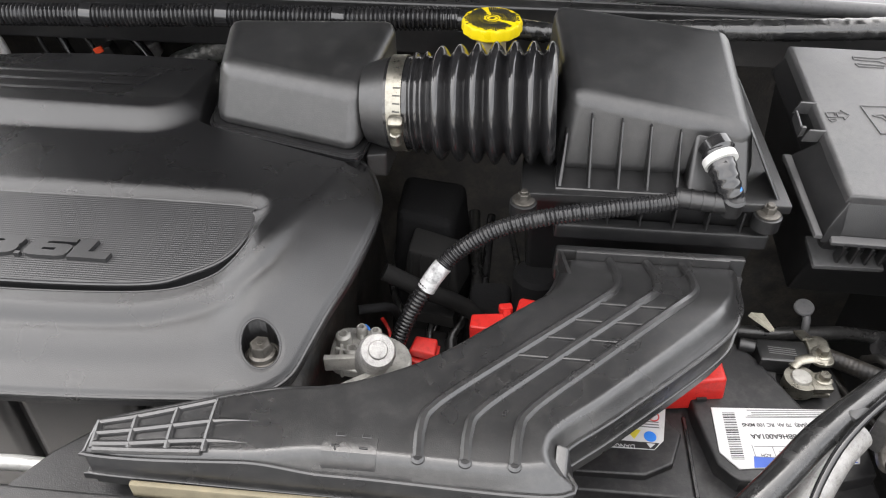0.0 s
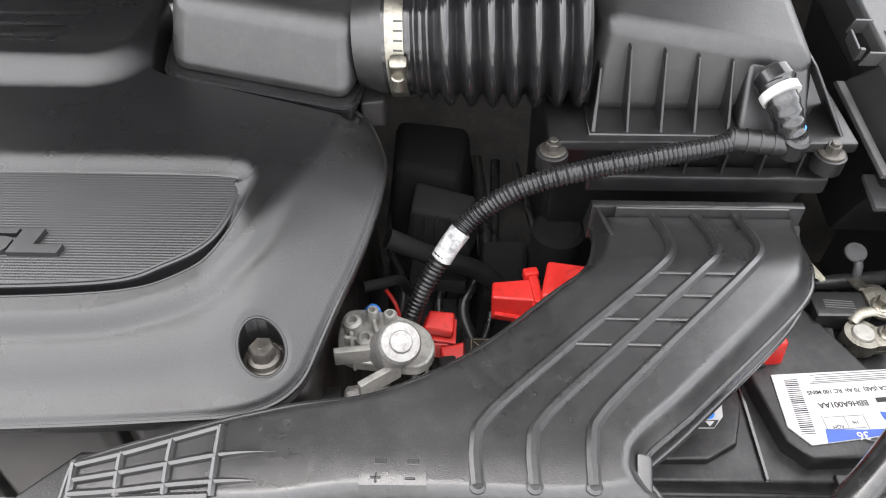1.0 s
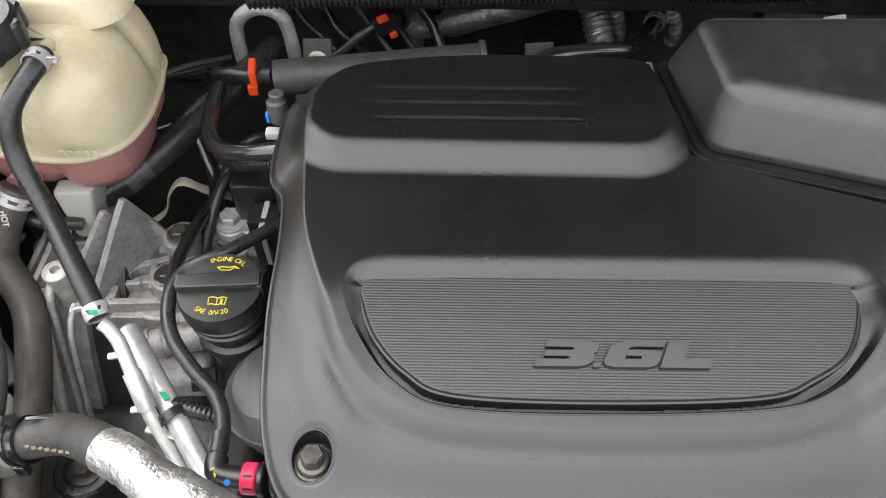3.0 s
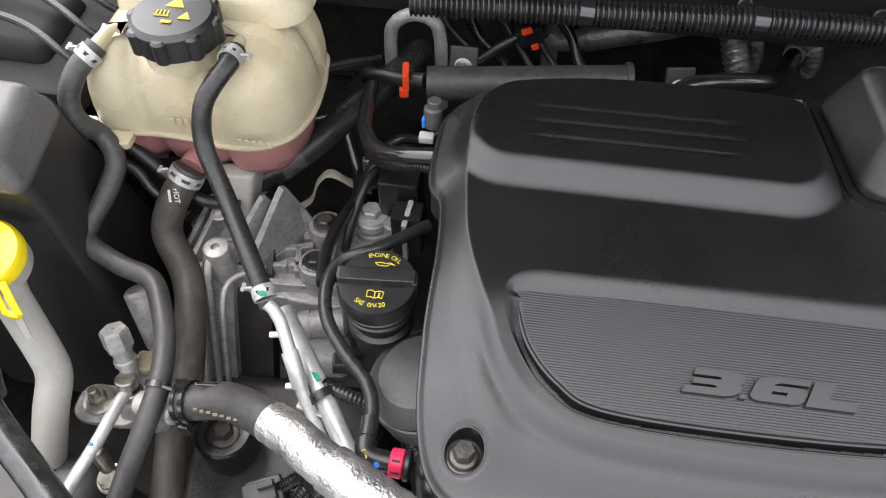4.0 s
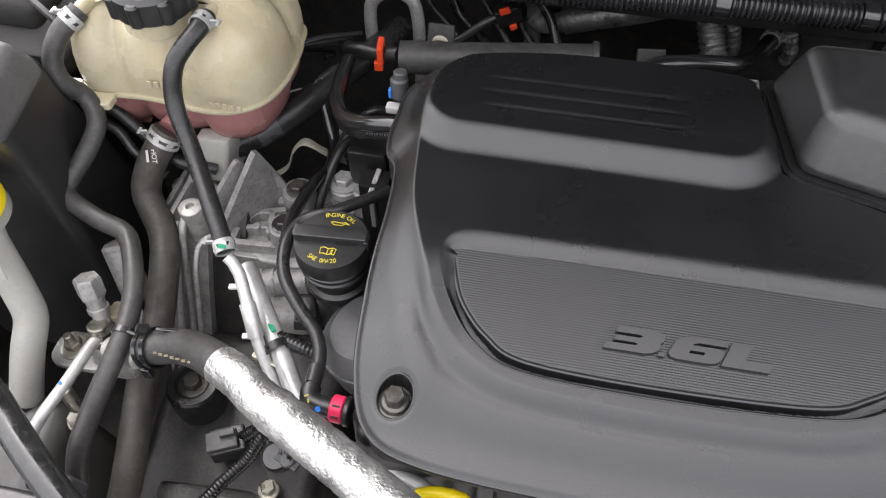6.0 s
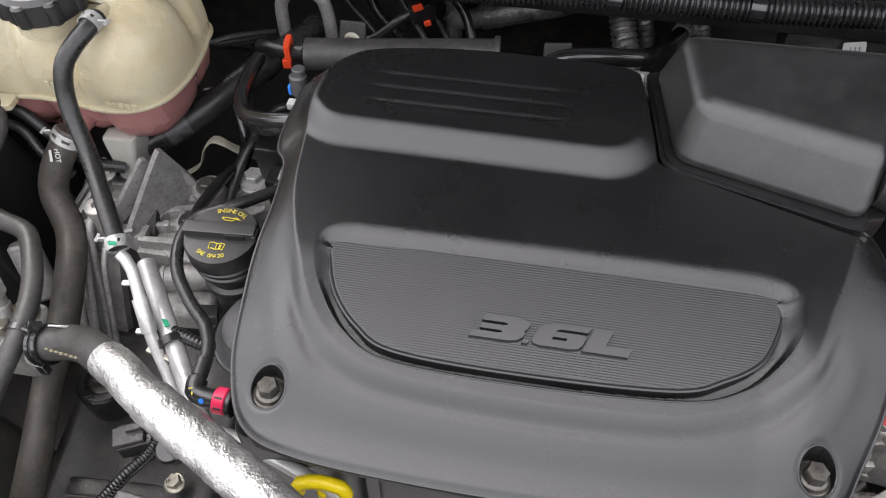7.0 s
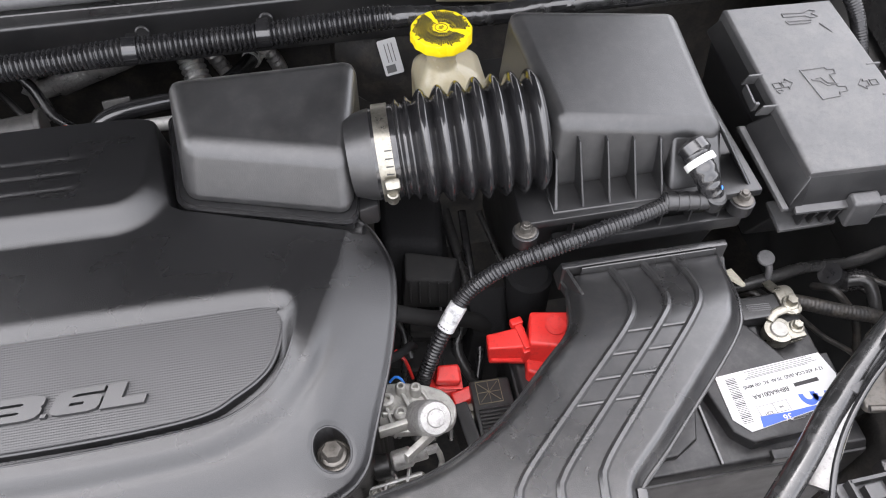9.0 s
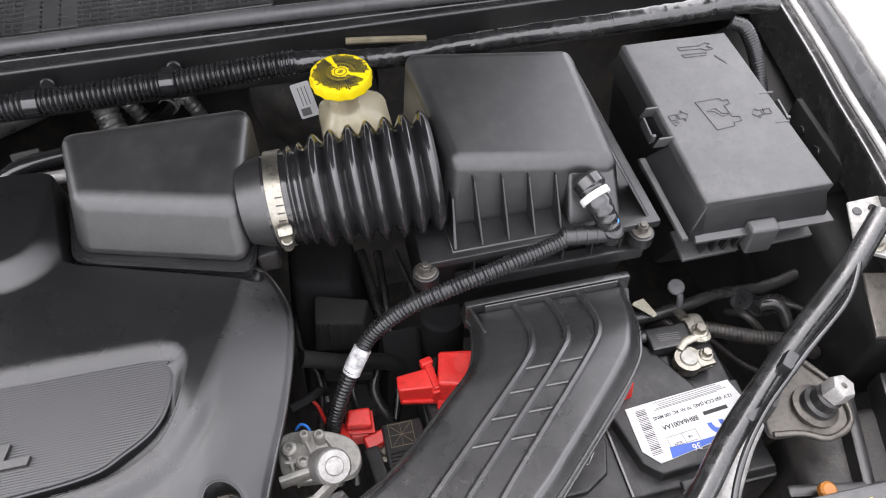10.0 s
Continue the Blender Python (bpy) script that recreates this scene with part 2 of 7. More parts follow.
def tube(pts, r, n=14, ds=0.006, smooth=True, flat=1.0, crumple=0.0):
    """A tube through pts; r is a radius or a function of the metres run along it."""
    c = spline(pts, ds) if smooth else [Vector(q) for q in pts]
    bm = bmesh.new()
    run, prev, rings = 0.0, None, []
    up = V(0, 0, 1)
    for i, q in enumerate(c):
        tan = (c[min(i + 1, len(c) - 1)] - c[max(i - 1, 0)]).normalized()
        if prev is None:
            side = tan.cross(up if abs(tan.z) < 0.9 else V(0, 1, 0)).normalized()
        else:
            run += (q - c[i - 1]).length
            side = (prev - tan * prev.dot(tan)).normalized()
        prev = side
        other = tan.cross(side)
        rad = r(run) if callable(r) else r
        rings.append([bm.verts.new(q + (side * math.cos(2 * math.pi * k / n) + other * math.sin(2 * math.pi * k / n) * flat) * rad) for k in range(n)])
    if crumple:
        for i, q in enumerate(c):
            for v in rings[i]:
                w = noise.noise(v.co * 160) + 0.6 * noise.noise(v.co * 420)
                v.co += (v.co - q).normalized() * w * crumple
    for a, b in zip(rings, rings[1:]):
        for k in range(n):
            bm.faces.new((a[k], a[(k + 1) % n], b[(k + 1) % n], b[k]))
    bm.faces.new(rings[0])
    bm.faces.new(rings[-1])
    return bm


def convoluted(r, pitch=0.0032, depth=0.0011):
    return lambda s: r - depth * (0.5 - 0.5 * math.cos(2 * math.pi * s / pitch)) ** 1.5


def loft(rings, cap0=True, cap1=True):
    bm = bmesh.new()
    vs = [[bm.verts.new(Vector(q)) for q in ring] for ring in rings]
    n = len(vs[0])
    for a, b in zip(vs, vs[1:]):
        for k in range(n):
            bm.faces.new((a[k], a[(k + 1) % n], b[(k + 1) % n], b[k]))
    if cap0:
        bm.faces.new(vs[0])
    if cap1:
        bm.faces.new(vs[-1])
    return bm


def revolve(profile, m=None, n=32):
    """Turns (radius, height) pairs round z; m places it."""
    rings = [[(max(r, 1e-5) * math.cos(2 * math.pi * k / n), max(r, 1e-5) * math.sin(2 * math.pi * k / n), z) for k in range(n)] for r, z in profile]
    bm = loft(rings)
    if m:
        bm.transform(m)
    return bm


def axis_pose(p, d):
    """A pose at p whose z points along d."""
    return Matrix.Translation(p) @ Vector(d).to_track_quat("Z", "Y").to_matrix().to_4x4()


def drum(p, d, r, h, bev=0.001, n=28):
    return revolve([(r - bev, 0), (r, bev), (r, h - bev), (r - bev, h)], axis_pose(p, d), n)


def hexa(c, bev=0.004, seg=3):
    """A bevelled block from eight corners: four below, four above, each round the same way."""
    bm = bmesh.new()
    v = [bm.verts.new(q) for q in c]
    for f in ((3, 2, 1, 0), (4, 5, 6, 7), (0, 1, 5, 4), (1, 2, 6, 5), (2, 3, 7, 6), (3, 0, 4, 7)):
        bm.faces.new([v[i] for i in f])
    if bev:
        bmesh.ops.bevel(bm, geom=list(bm.edges), offset=bev, segments=seg, profile=0.5, affect="EDGES", clamp_overlap=True)
    return bm


def box(x0, x1, y0, y1, z0, z1, bev=0.002, seg=2):
    return hexa([(x0, y0, z0), (x1, y0, z0), (x1, y1, z0), (x0, y1, z0), (x0, y0, z1), (x1, y0, z1), (x1, y1, z1), (x0, y1, z1)], bev, seg)


def obox(p, size, rot=(0, 0, 0), bev=0.0015, seg=2):
    """A bevelled box of that size about p, turned by degrees."""
    x, y, z = (s / 2 for s in size)
    return moved(box(-x, x, -y, y, -z, z, bev, seg), pose(*p, *rot))


def prism(poly, z0, z1, bev=0.0015, m=None):
    """An upright slab on a plan outline, its upper edge rounded."""
    p = [Vector((q[0], q[1], 0)) for q in poly]
    n = len(p)
    area = sum(p[i - 1].x * p[i].y - p[i].x * p[i - 1].y for i in range(n))
    s = 1 if area > 0 else -1
    nor = []
    for i in range(n):
        e = (p[(i + 1) % n] - p[i - 1]).normalized()
        nor.append(V(-e.y, e.x, 0) * s)
    rings = [[(q.x, q.y, z0) for q in p]]
    for a in (0, 30, 60, 90):
        i, u = bev * (1 - math.cos(radians(a))), bev * math.sin(radians(a))
        rings.append([(q.x + w.x * i, q.y + w.y * i, z1 - bev + u) for q, w in zip(p, nor)])
    rings.append([(q.x + w.x * bev * 1.6, q.y + w.y * bev * 1.6, z1) for q, w in zip(p, nor)])
    bm = loft(rings)
    if m:
        bm.transform(m)
    return bm


def rrect(x0, x1, y0, y1, r, n=5):
    out = []
    for cx, cy, a0 in ((x1 - r, y1 - r, 0), (x0 + r, y1 - r, 90), (x0 + r, y0 + r, 180), (x1 - r, y0 + r, 270)):
        for k in range(n + 1):
            a = radians(a0 + 90 * k / n)
            out.append((cx + r * math.cos(a), cy + r * math.sin(a)))
    return out


def rounded(corners, r, n=6):
    """A quadrilateral's outline with its corners rounded off."""
    out = []
    for k, q in enumerate(corners):
        q = V(*q)
        a, b = V(*corners[k - 1]), V(*corners[(k + 1) % len(corners)])
        a, b = q + (a - q).normalized() * r, q + (b - q).normalized() * r
        out += [tuple(a.lerp(q, t).lerp(q.lerp(b, t), t)) for t in (j / n for j in range(n + 1))]
    return out


def bolt(p, d=(0, 0, 1), r=0.006, h=0.006, washer=0.010):
    """A flanged hexagon bolt head standing on p, its axis along d."""
    hexring = lambda rr, z: [(rr * math.cos(math.pi * k / 3), rr * math.sin(math.pi * k / 3), z) for k in range(6)]
    head = loft([hexring(r, 0.0015), hexring(r, 0.0015 + h * 0.85), hexring(r * 0.86, 0.0015 + h)])
    flange = revolve([(washer, 0), (washer, 0.0012), (washer * 0.75, 0.0025)], n=24)
    return moved(merge(head, flange), axis_pose(p, d))


def ring(p, d, r, w, t=0.0012, n=28):
    """A band of radius r, width w and thickness t about p along d."""
    return revolve([(r, -w / 2), (r + t, -w / 2), (r + t, w / 2), (r, w / 2), (r, -w / 2)], axis_pose(p, d), n)


def distance(X, Y, poly):
    """The signed distance to an outline (inside: below 0) and its nearest point, for arrays of places."""
    P = np.array([(q[0], q[1]) for q in poly])
    Q = np.roll(P, -1, 0)
    best = np.full(X.shape, 1e9)
    nx, ny = np.zeros(X.shape), np.zeros(X.shape)
    inside = np.zeros(X.shape, bool)
    for (ax, ay), (bx, by) in zip(P, Q):
        ex, ey = bx - ax, by - ay
        k = np.clip(((X - ax) * ex + (Y - ay) * ey) / (ex * ex + ey * ey + 1e-15), 0, 1)
        px, py = ax + k * ex, ay + k * ey
        d = np.hypot(X - px, Y - py)
        c = d < best
        best, nx, ny = np.where(c, d, best), np.where(c, px, nx), np.where(c, py, ny)
        with np.errstate(divide="ignore", invalid="ignore"):
            inside ^= ((ay > Y) != (by > Y)) & (X < (bx - ax) * (Y - ay) / (by - ay + 1e-15) + ax)
    return np.where(inside, -best, best), nx, ny


def plate(outline, height, step, skirt, circles=(), creases=()):
    """A moulded shell over a plan outline: height(x, y, inner distance) gives its upper face, skirt the level its rim drops to."""
    P = np.array([(q[0], q[1]) for q in outline])
    xs = np.arange(P[:, 0].min() - step, P[:, 0].max() + 2 * step, step)
    ys = np.arange(P[:, 1].min() - step, P[:, 1].max() + 2 * step, step)
    X, Y = np.meshgrid(xs, ys)
    d, nx, ny = distance(X, Y, outline)
    snap = d > -0.3 * step
    X, Y = np.where(snap, nx, X), np.where(snap, ny, Y)
    for cx, cy, r0 in circles:
        r = np.hypot(X - cx, Y - cy)
        near = np.abs(r - r0) < 0.6 * step
        X, Y = np.where(near, cx + (X - cx) * r0 / np.maximum(r, 1e-9), X), np.where(near, cy + (Y - cy) * r0 / np.maximum(r, 1e-9), Y)
    for poly, off in creases:
        e, ex, ey = distance(X, Y, poly)
        far = np.maximum(np.hypot(X - ex, Y - ey), 1e-7)
        near = (np.abs(e - off) < 0.52 * step) & ~snap & (far > 0.3 * off)
        X, Y = np.where(near, ex + (X - ex) * off / far, X), np.where(near, ey + (Y - ey) * off / far, Y)
    Z = height(X, Y, np.maximum(0, np.where(snap, 0, -d)))
    inn = d < -0.3 * step
    keep = inn[:-1, :-1] | inn[1:, :-1] | inn[:-1, 1:] | inn[1:, 1:]
    h, w = X.shape
    idx = np.arange(h * w).reshape(h, w)
    quads = np.stack([idx[:-1, :-1], idx[:-1, 1:], idx[1:, 1:], idx[1:, :-1]], -1)[keep]
    used, inv = np.unique(quads, return_inverse=True)
    co = np.stack([X, Y, Z], -1).reshape(-1, 3)[used]
    me = bpy.data.meshes.new("tmp")
    me.from_pydata(co.tolist(), [], inv.reshape(-1, 4).tolist())
    bm = bmesh.new()
    bm.from_mesh(me)
    bpy.data.meshes.remove(me)
    bmesh.ops.remove_doubles(bm, verts=bm.verts, dist=step * 0.05)
    rim = [e for e in bm.edges if e.is_boundary]
    made = bmesh.ops.extrude_edge_only(bm, edges=rim)["geom"]
    for v in made:
        if isinstance(v, bmesh.types.BMVert):
            v.co.z = skirt(v.co.x, v.co.y) if callable(skirt) else skirt
    return bm


def smin(a, b, k):
    h = np.clip(0.5 + 0.5 * (b - a) / k, 0, 1)
    return b * (1 - h) + a * h - k * h * (1 - h)


def sstep(a, b, x):
    t = np.clip((x - a) / (b - a), 0, 1)
    return t * t * (3 - 2 * t)


def arc_words(body, size, centre, radius, mid, spread, inward=False):
    """Lettering set letter by letter round a circle about centre, mid and spread in degrees."""
    out = []
    for k, ch in enumerate(body):
        if ch == " ":
            continue
        f = (k / (len(body) - 1) - 0.5) * spread
        a = radians(mid + f if inward else mid - f)
        turn = math.degrees(a) + (90 if inward else -90)
        out.append(words(ch, size, pose(centre[0] + radius * math.cos(a), centre[1] + radius * math.sin(a), centre[2], 0, 0, turn), .0001, 0.0))
    return merge(*out)


def words(body, size, m, depth=0.0003, bold=0.0):
    """Lettering in the built-in font, centred, lying on m's x-y plane."""
    cu = bpy.data.curves.new("words", "FONT")
    cu.body, cu.size, cu.extrude, cu.offset = body, size, depth, bold
    cu.align_x, cu.align_y = "CENTER", "CENTER"
    ob = bpy.data.objects.new("words", cu)
    scene.collection.objects.link(ob)
    me = bpy.data.meshes.new_from_object(ob.evaluated_get(bpy.context.evaluated_depsgraph_get()))
    bm = bmesh.new()
    bm.from_mesh(me)
    bm.transform(m)
    bpy.data.objects.remove(ob)
    bpy.data.curves.remove(cu)
    bpy.data.meshes.remove(me)
    return bm


def fin(a, b, z0, z1, w=.004, taper=1.0):
    """A thin upright cast wall from a to b."""
    a, b = Vector((a[0], a[1], 0)), Vector((b[0], b[1], 0))
    side = Vector((-(b - a).y, (b - a).x, 0)).normalized() * w / 2
    low = [(q + s2).to_tuple() for q, s2 in ((a, -side), (b, -side), (b, side), (a, side))]
    zl, zh = (z0, z0) if isinstance(z0, float) else z0, (z1, z1) if isinstance(z1, float) else z1
    zb = (zl[0], zl[1], zl[1], zl[0])
    zt = (zh[0], zh[1], zh[1], zh[0])
    return hexa([(x, y, k) for (x, y, _), k in zip(low, zb)] + [(x, y, k) for (x, y, _), k in zip(low, zt)], .0012, 2)


# ---- setting ----
def wall(name, bm, mat, label, category):
    return single(name, bm, mat, label, category, kind="structure")


wall("ground", box(-200, 200, -200, 200, -1.15, -0.95, 0), "concrete", "plain grey concrete ground under the car", "ground")
wall("bay_floor", box(-1.15, 0.62, 0.16, 0.98, -0.52, -0.48, 0), "dark", "dirty black tray under the engine", "floor")
wall("firewall", box(-1.15, 0.62, 0.94, 0.98, -0.48, 0.10, 0), "dark", "black metal bulkhead behind the engine", "wall")
wall("inner_wing_east", box(0.58, 0.62, 0.2, 0.94, -0.48, 0.12, 0), "matte", "black metal side of the engine bay", "wall")
wall("inner_wing_west", box(-1.15, -1.11, 0.2, 0.94, -0.48, 0.12, 0), "dark", "black metal side of the engine bay", "wall")

# the open bonnet above and behind the engine
hood = thing("bonnet", "open bonnet with a black felt lining, hinged at the windscreen", "bonnet", (-0.27, 1.09, 0.17))
hm = pose(-0.27, 1.09, 0.19, 0, 0, 0) @ pose(0, 0, 0, -53, 0, 0)
part("lining", moved(box(-0.64, 0.64, -0.99, 0.0, -0.012, 0.0, 0.003), hm), "felt", hood, "black felt lining")
part("panel", moved(box(-0.67, 0.67, -1.03, 0.02, 0.004, 0.012, 0.002), hm), "paint", hood, "silver painted sheet metal")

# ---- engine cover ----
COVER = spline([(-.515, .688, 0), (-.548, .672, 0), (-.568, .645, 0), (-.5715, .61, 0), (-.5720, .582, 0), (-.5690, .562, 0), (-.5600, .549, 0), (-.5565, .527, 0), (-.5545, .49, 0), (-.5545, .43, 0), (-.549, .370, 0), (-.531, .333, 0),
                (-.49, .318, 0), (-.40, .313, 0), (-.30, .314, 0), (-.19, .321, 0), (-.15, .327, 0), (-.127, .343, 0), (-.115, .369, 0), (-.099, .410, 0), (-.088, .450, 0), (-.0835, .478, 0), (-.0835, .498, 0), (-.088, .515, 0), (-.096, .530, 0),
                (-.107, .541, 0), (-.122, .548, 0), (-.16, .567, 0), (-.215, .588, 0), (-.244, .61, 0), (-.257, .65, 0), (-.272, .682, 0), (-.31, .692, 0), (-.42, .694, 0)], 0.004, True)
# the deck inside its crease, from which the skirts fall away
DECK = spline([(-.500, .671, 0), (-.526, .655, 0), (-.540, .625, 0), (-.542, .585, 0), (-.539, .545, 0), (-.533, .503, 0), (-.522, .468, 0), (-.510, .440, 0), (-.495, .410, 0), (-.468, .386, 0), (-.430, .373, 0), (-.345, .369, 0),
               (-.250, .372, 0), (-.210, .382, 0), (-.178, .398, 0), (-.158, .415, 0), (-.144, .448, 0), (-.131, .480, 0), (-.121, .507, 0), (-.114, .530, 0), (-.112, .556, 0), (-.163, .575, 0), (-.220, .592, 0), (-.249, .612, 0), (-.2625, .65, 0), (-.277, .676, 0), (-.31, .683, 0), (-.42, .684, 0)], 0.006, True)
PANEL = spline([(-.482, .461, 0), (-.335, .4635, 0), (-.190, .4625, 0), (-.176, .457, 0), (-.1725, .445, 0), (-.184, .418, 0), (-.209, .401, 0), (-.244, .3895, 0), (-.345, .3855, 0),
                (-.432, .3885, 0), (-.462, .402, 0), (-.482, .423, 0), (-.491, .445, 0), (-.491, .456, 0)], 0.003, True)
# the mouth of the recess round the panel
MOUTH = spline([(-.486, .4745, 0), (-.455, .4765, 0), (-.335, .4785, 0), (-.200, .4785, 0), (-.174, .4755, 0), (-.1615, .466, 0), (-.1590, .450, 0), (-.1700, .419, 0), (-.198, .3945, 0), (-.240, .3822, 0), (-.345, .3776, 0),
                (-.435, .3807, 0), (-.469, .3955, 0), (-.491, .420, 0), (-.5015, .444, 0), (-.5005, .464, 0)], 0.004, True)
BLOCK = [(x, y + .010 * (-.27 - x)) for x, y in rrect(-.560, -.2540, .5480, .80, .050, 24)]
# where the air box sits down into the cover
SEAT = [(-.2540, .5760), (-.244, .5700), (-.112, .5255), (-.104, .5265), (-.063, .70), (-.275, .71)]
BOLTS = ((-.517, .357), (-.147, .357))


def panel_z(y):
    return 0.1120 + 0.27 * (y - 0.455)


def cover_rim(x, y):
    return 0.058 + 0.020 * sstep(.33, .40, y) + 0.014 * sstep(-.3, -.15, x) * sstep(.36, .46, y) + 0.007 * sstep(-.3, -.15, x) * sstep(.42, .50, y) + 0.012 * sstep(-.3, -.15, x) * sstep(.505, .545, y) + 0.020 * sstep(-.50, -.54, x) * sstep(.38, .48, y)


def cover_z(x, y, d):
    rim = cover_rim(x, y)
    side = np.maximum(sstep(-.190, -.150, x), .5 * sstep(-.475, -.515, x))
    deck = smin(np.full_like(y, 0.1205), 0.0928 + 0.300 * (y - 0.378) + 0.016 * side, 0.0018 + 0.004 * side)
    deck = deck - 0.016 * (1 - sstep(-.0005, .0050, distance(x, y, SEAT)[0]))
    db, _, _ = distance(x, y, BLOCK)
    deck = deck + (0.0150 - 0.12 * np.clip(y - .585, 0, 1)) * sstep(-.002, .023, -db)
    for gy in (.634, .614, .594):
        deck = deck - 0.0016 * np.exp(-((y - gy) / .0030) ** 2) * sstep(-.512, -.485, x) * (1 - sstep(-.345, -.315, x))
    dd, _, _ = distance(x, y, DECK)
    out = np.maximum(dd, 0)
    u = d / (d + out + 1e-6)
    # a short drop outside the deck, a flatter terrace, then the skirt; plain slopes at the back and the sides
    front = (1 - sstep(.395, .450, y))
    terrace = 0.10 * np.exp(-((u - .80) / .085) ** 2) - 0.035 * np.exp(-((u - .52) / .13) ** 2)
    fall = u - front * terrace
    fall = smin(fall, np.full_like(u, .985), .05 + .11 * sstep(-.22, -.14, x)) + .0155
    z = rim + (deck - rim) * np.clip(fall, 0, 1.01)
    z = z + 0.0016 * sstep(0, .004, d) - 0.0016
    dp, _, _ = distance(x, y, PANEL)
    dm, _, _ = distance(x, y, MOUTH)
    v = np.clip(dp / (dp + np.maximum(-dm, 0) + 1e-6), 0, 1)
    back = sstep(.395, .442, y)
    pz = panel_z(y) - 0.0110 * (1 - back)
    up = v * back + (1 - back) * sstep(.55, .97, v)
    up = np.where(v < 1, up - .10 * back * np.sin(2 * math.pi * up) * .6, 1)
    ring_z = pz + (z - pz) * up
    z = np.where(dp < 0, np.minimum(z, pz - 0.001), np.where(dm < 0, ring_z, z))
    for bx, by in BOLTS:
        r = np.hypot(x - bx, y - by)
        z = z - 0.0012 * (1 - sstep(.0134, .0175, r))
        z = np.where(r < .01339, .058, z)
    return z


def tapered(r, total, run=.018):
    """A tube's radius that thins out towards both ends."""
    return lambda s: r * max(.05, min(1, s / run, (total - s) / run)) ** .5


def length(pts):
    return sum((Vector(p) - Vector(q)).length for p, q in zip(pts, pts[1:]))


cover = thing("engine_cover", "black moulded plastic engine cover with a ribbed half-moon panel", "engine cover", (-.33, .5, .06))
shell = part("shell", plate(COVER, cover_z, 0.0008, lambda x, y: float(cover_rim(x, y)) - 0.012 - 0.020 * float(sstep(-.50, -.54, x)), [(bx, by, .0134) for bx, by in BOLTS], [(PANEL, .0026)]), "cover", cover, sharp=50)
part("edge_bead", tube([(q.x, q.y, float(cover_rim(q.x, q.y)) - .0034) for q in COVER + COVER[:1]], .0019, 8, smooth=False), "cover", cover, "thin moulded edge bead")
badge = part("badge_panel", plate(PANEL, lambda x, y, d: panel_z(y) - 0.0012 * (1 - sstep(0, .0022, d)) * (1 - sstep(.445, .457, y)), 0.0007, 0.076), "panel", cover, "fine-ribbed black panel", sharp=50)
RIM = [q for q in PANEL if q.y < .4535]
RIM = sorted(RIM, key=lambda q: math.atan2(q.x + .33, .4535 - q.y + .004))
BEAD = [(q.x, q.y, panel_z(q.y) - .0009) for q in RIM]
part("border", tube(BEAD, tapered(.0017, length(BEAD)), 8, smooth=False), "emboss", badge, "smooth rounded border")
LIP = [(q.x, q.y) for q in sorted((q for q in MOUTH if q.y < .440), key=lambda q: math.atan2(q.x + .33, .4535 - q.y + .004))]
lx, ly = np.array([q[0] for q in LIP]), np.array([q[1] for q in LIP])
lz = cover_z(lx, ly, np.maximum(0, -distance(lx, ly, COVER)[0]))
LIP = [(q[0], q[1], float(z) - .0002) for q, z in zip(LIP, lz)]
part("groove_lip", tube(LIP, tapered(.0009, length(LIP), .03), 8, smooth=False), "cover", cover, "thin raised lip along the panel groove")
GLYPHS = (
    ([(0, 0), (.25, 0), (.30, .07), (.325, .22), (.325, .42), (.312, .50), (.325, .58), (.325, .82), (.30, .94), (.25, 1), (.02, 1), (.02, .75), (.17, .75), (.19, .71), (.19, .66), (.17, .62), (.035, .62), (.035, .40), (.165, .40), (.185, .36), (.185, .32), (.165, .28), (0, .28)], None),
    ([(.335, .15), (.372, .15), (.372, 0), (.335, 0)], None),
    ([(.695, 1), (.46, 1), (.41, .93), (.39, .76), (.385, .20), (.405, .06), (.45, 0), (.64, 0), (.685, .06), (.70, .20), (.70, .52), (.685, .62), (.64, .67), (.50, .67), (.50, .73), (.53, .79), (.695, .79)], [(.50, .31), (.59, .31), (.59, .44), (.50, .44)]),
    ([(.715, 1), (.835, 1), (.835, .35), (1, .35), (1, 0), (.715, 0)], None),
)
tx = bmesh.new()
for outer, hole in GLYPHS:
    g = bmesh.new()
    for lp in (outer, hole):
        if lp:
            vs = [g.verts.new((-.3825 + .1085 * u + .0072 * w, .4050 + .0160 * w, panel_z(.4050 + .0160 * w) + 0.0002)) for u, w in lp]
            for a, b in zip(vs, vs[1:] + vs[:1]):
                g.edges.new((a, b))
    bmesh.ops.triangle_fill(g, use_beauty=True, edges=list(g.edges))
    top = bmesh.ops.extrude_face_region(g, geom=list(g.faces))["geom"]
    bmesh.ops.translate(g, verts=[e for e in top if isinstance(e, bmesh.types.BMVert)], vec=(0, 0, 0.0034))
    tx = merge(tx, g)
part("lettering", tx, "emboss", badge, "raised black figures 3.6L")
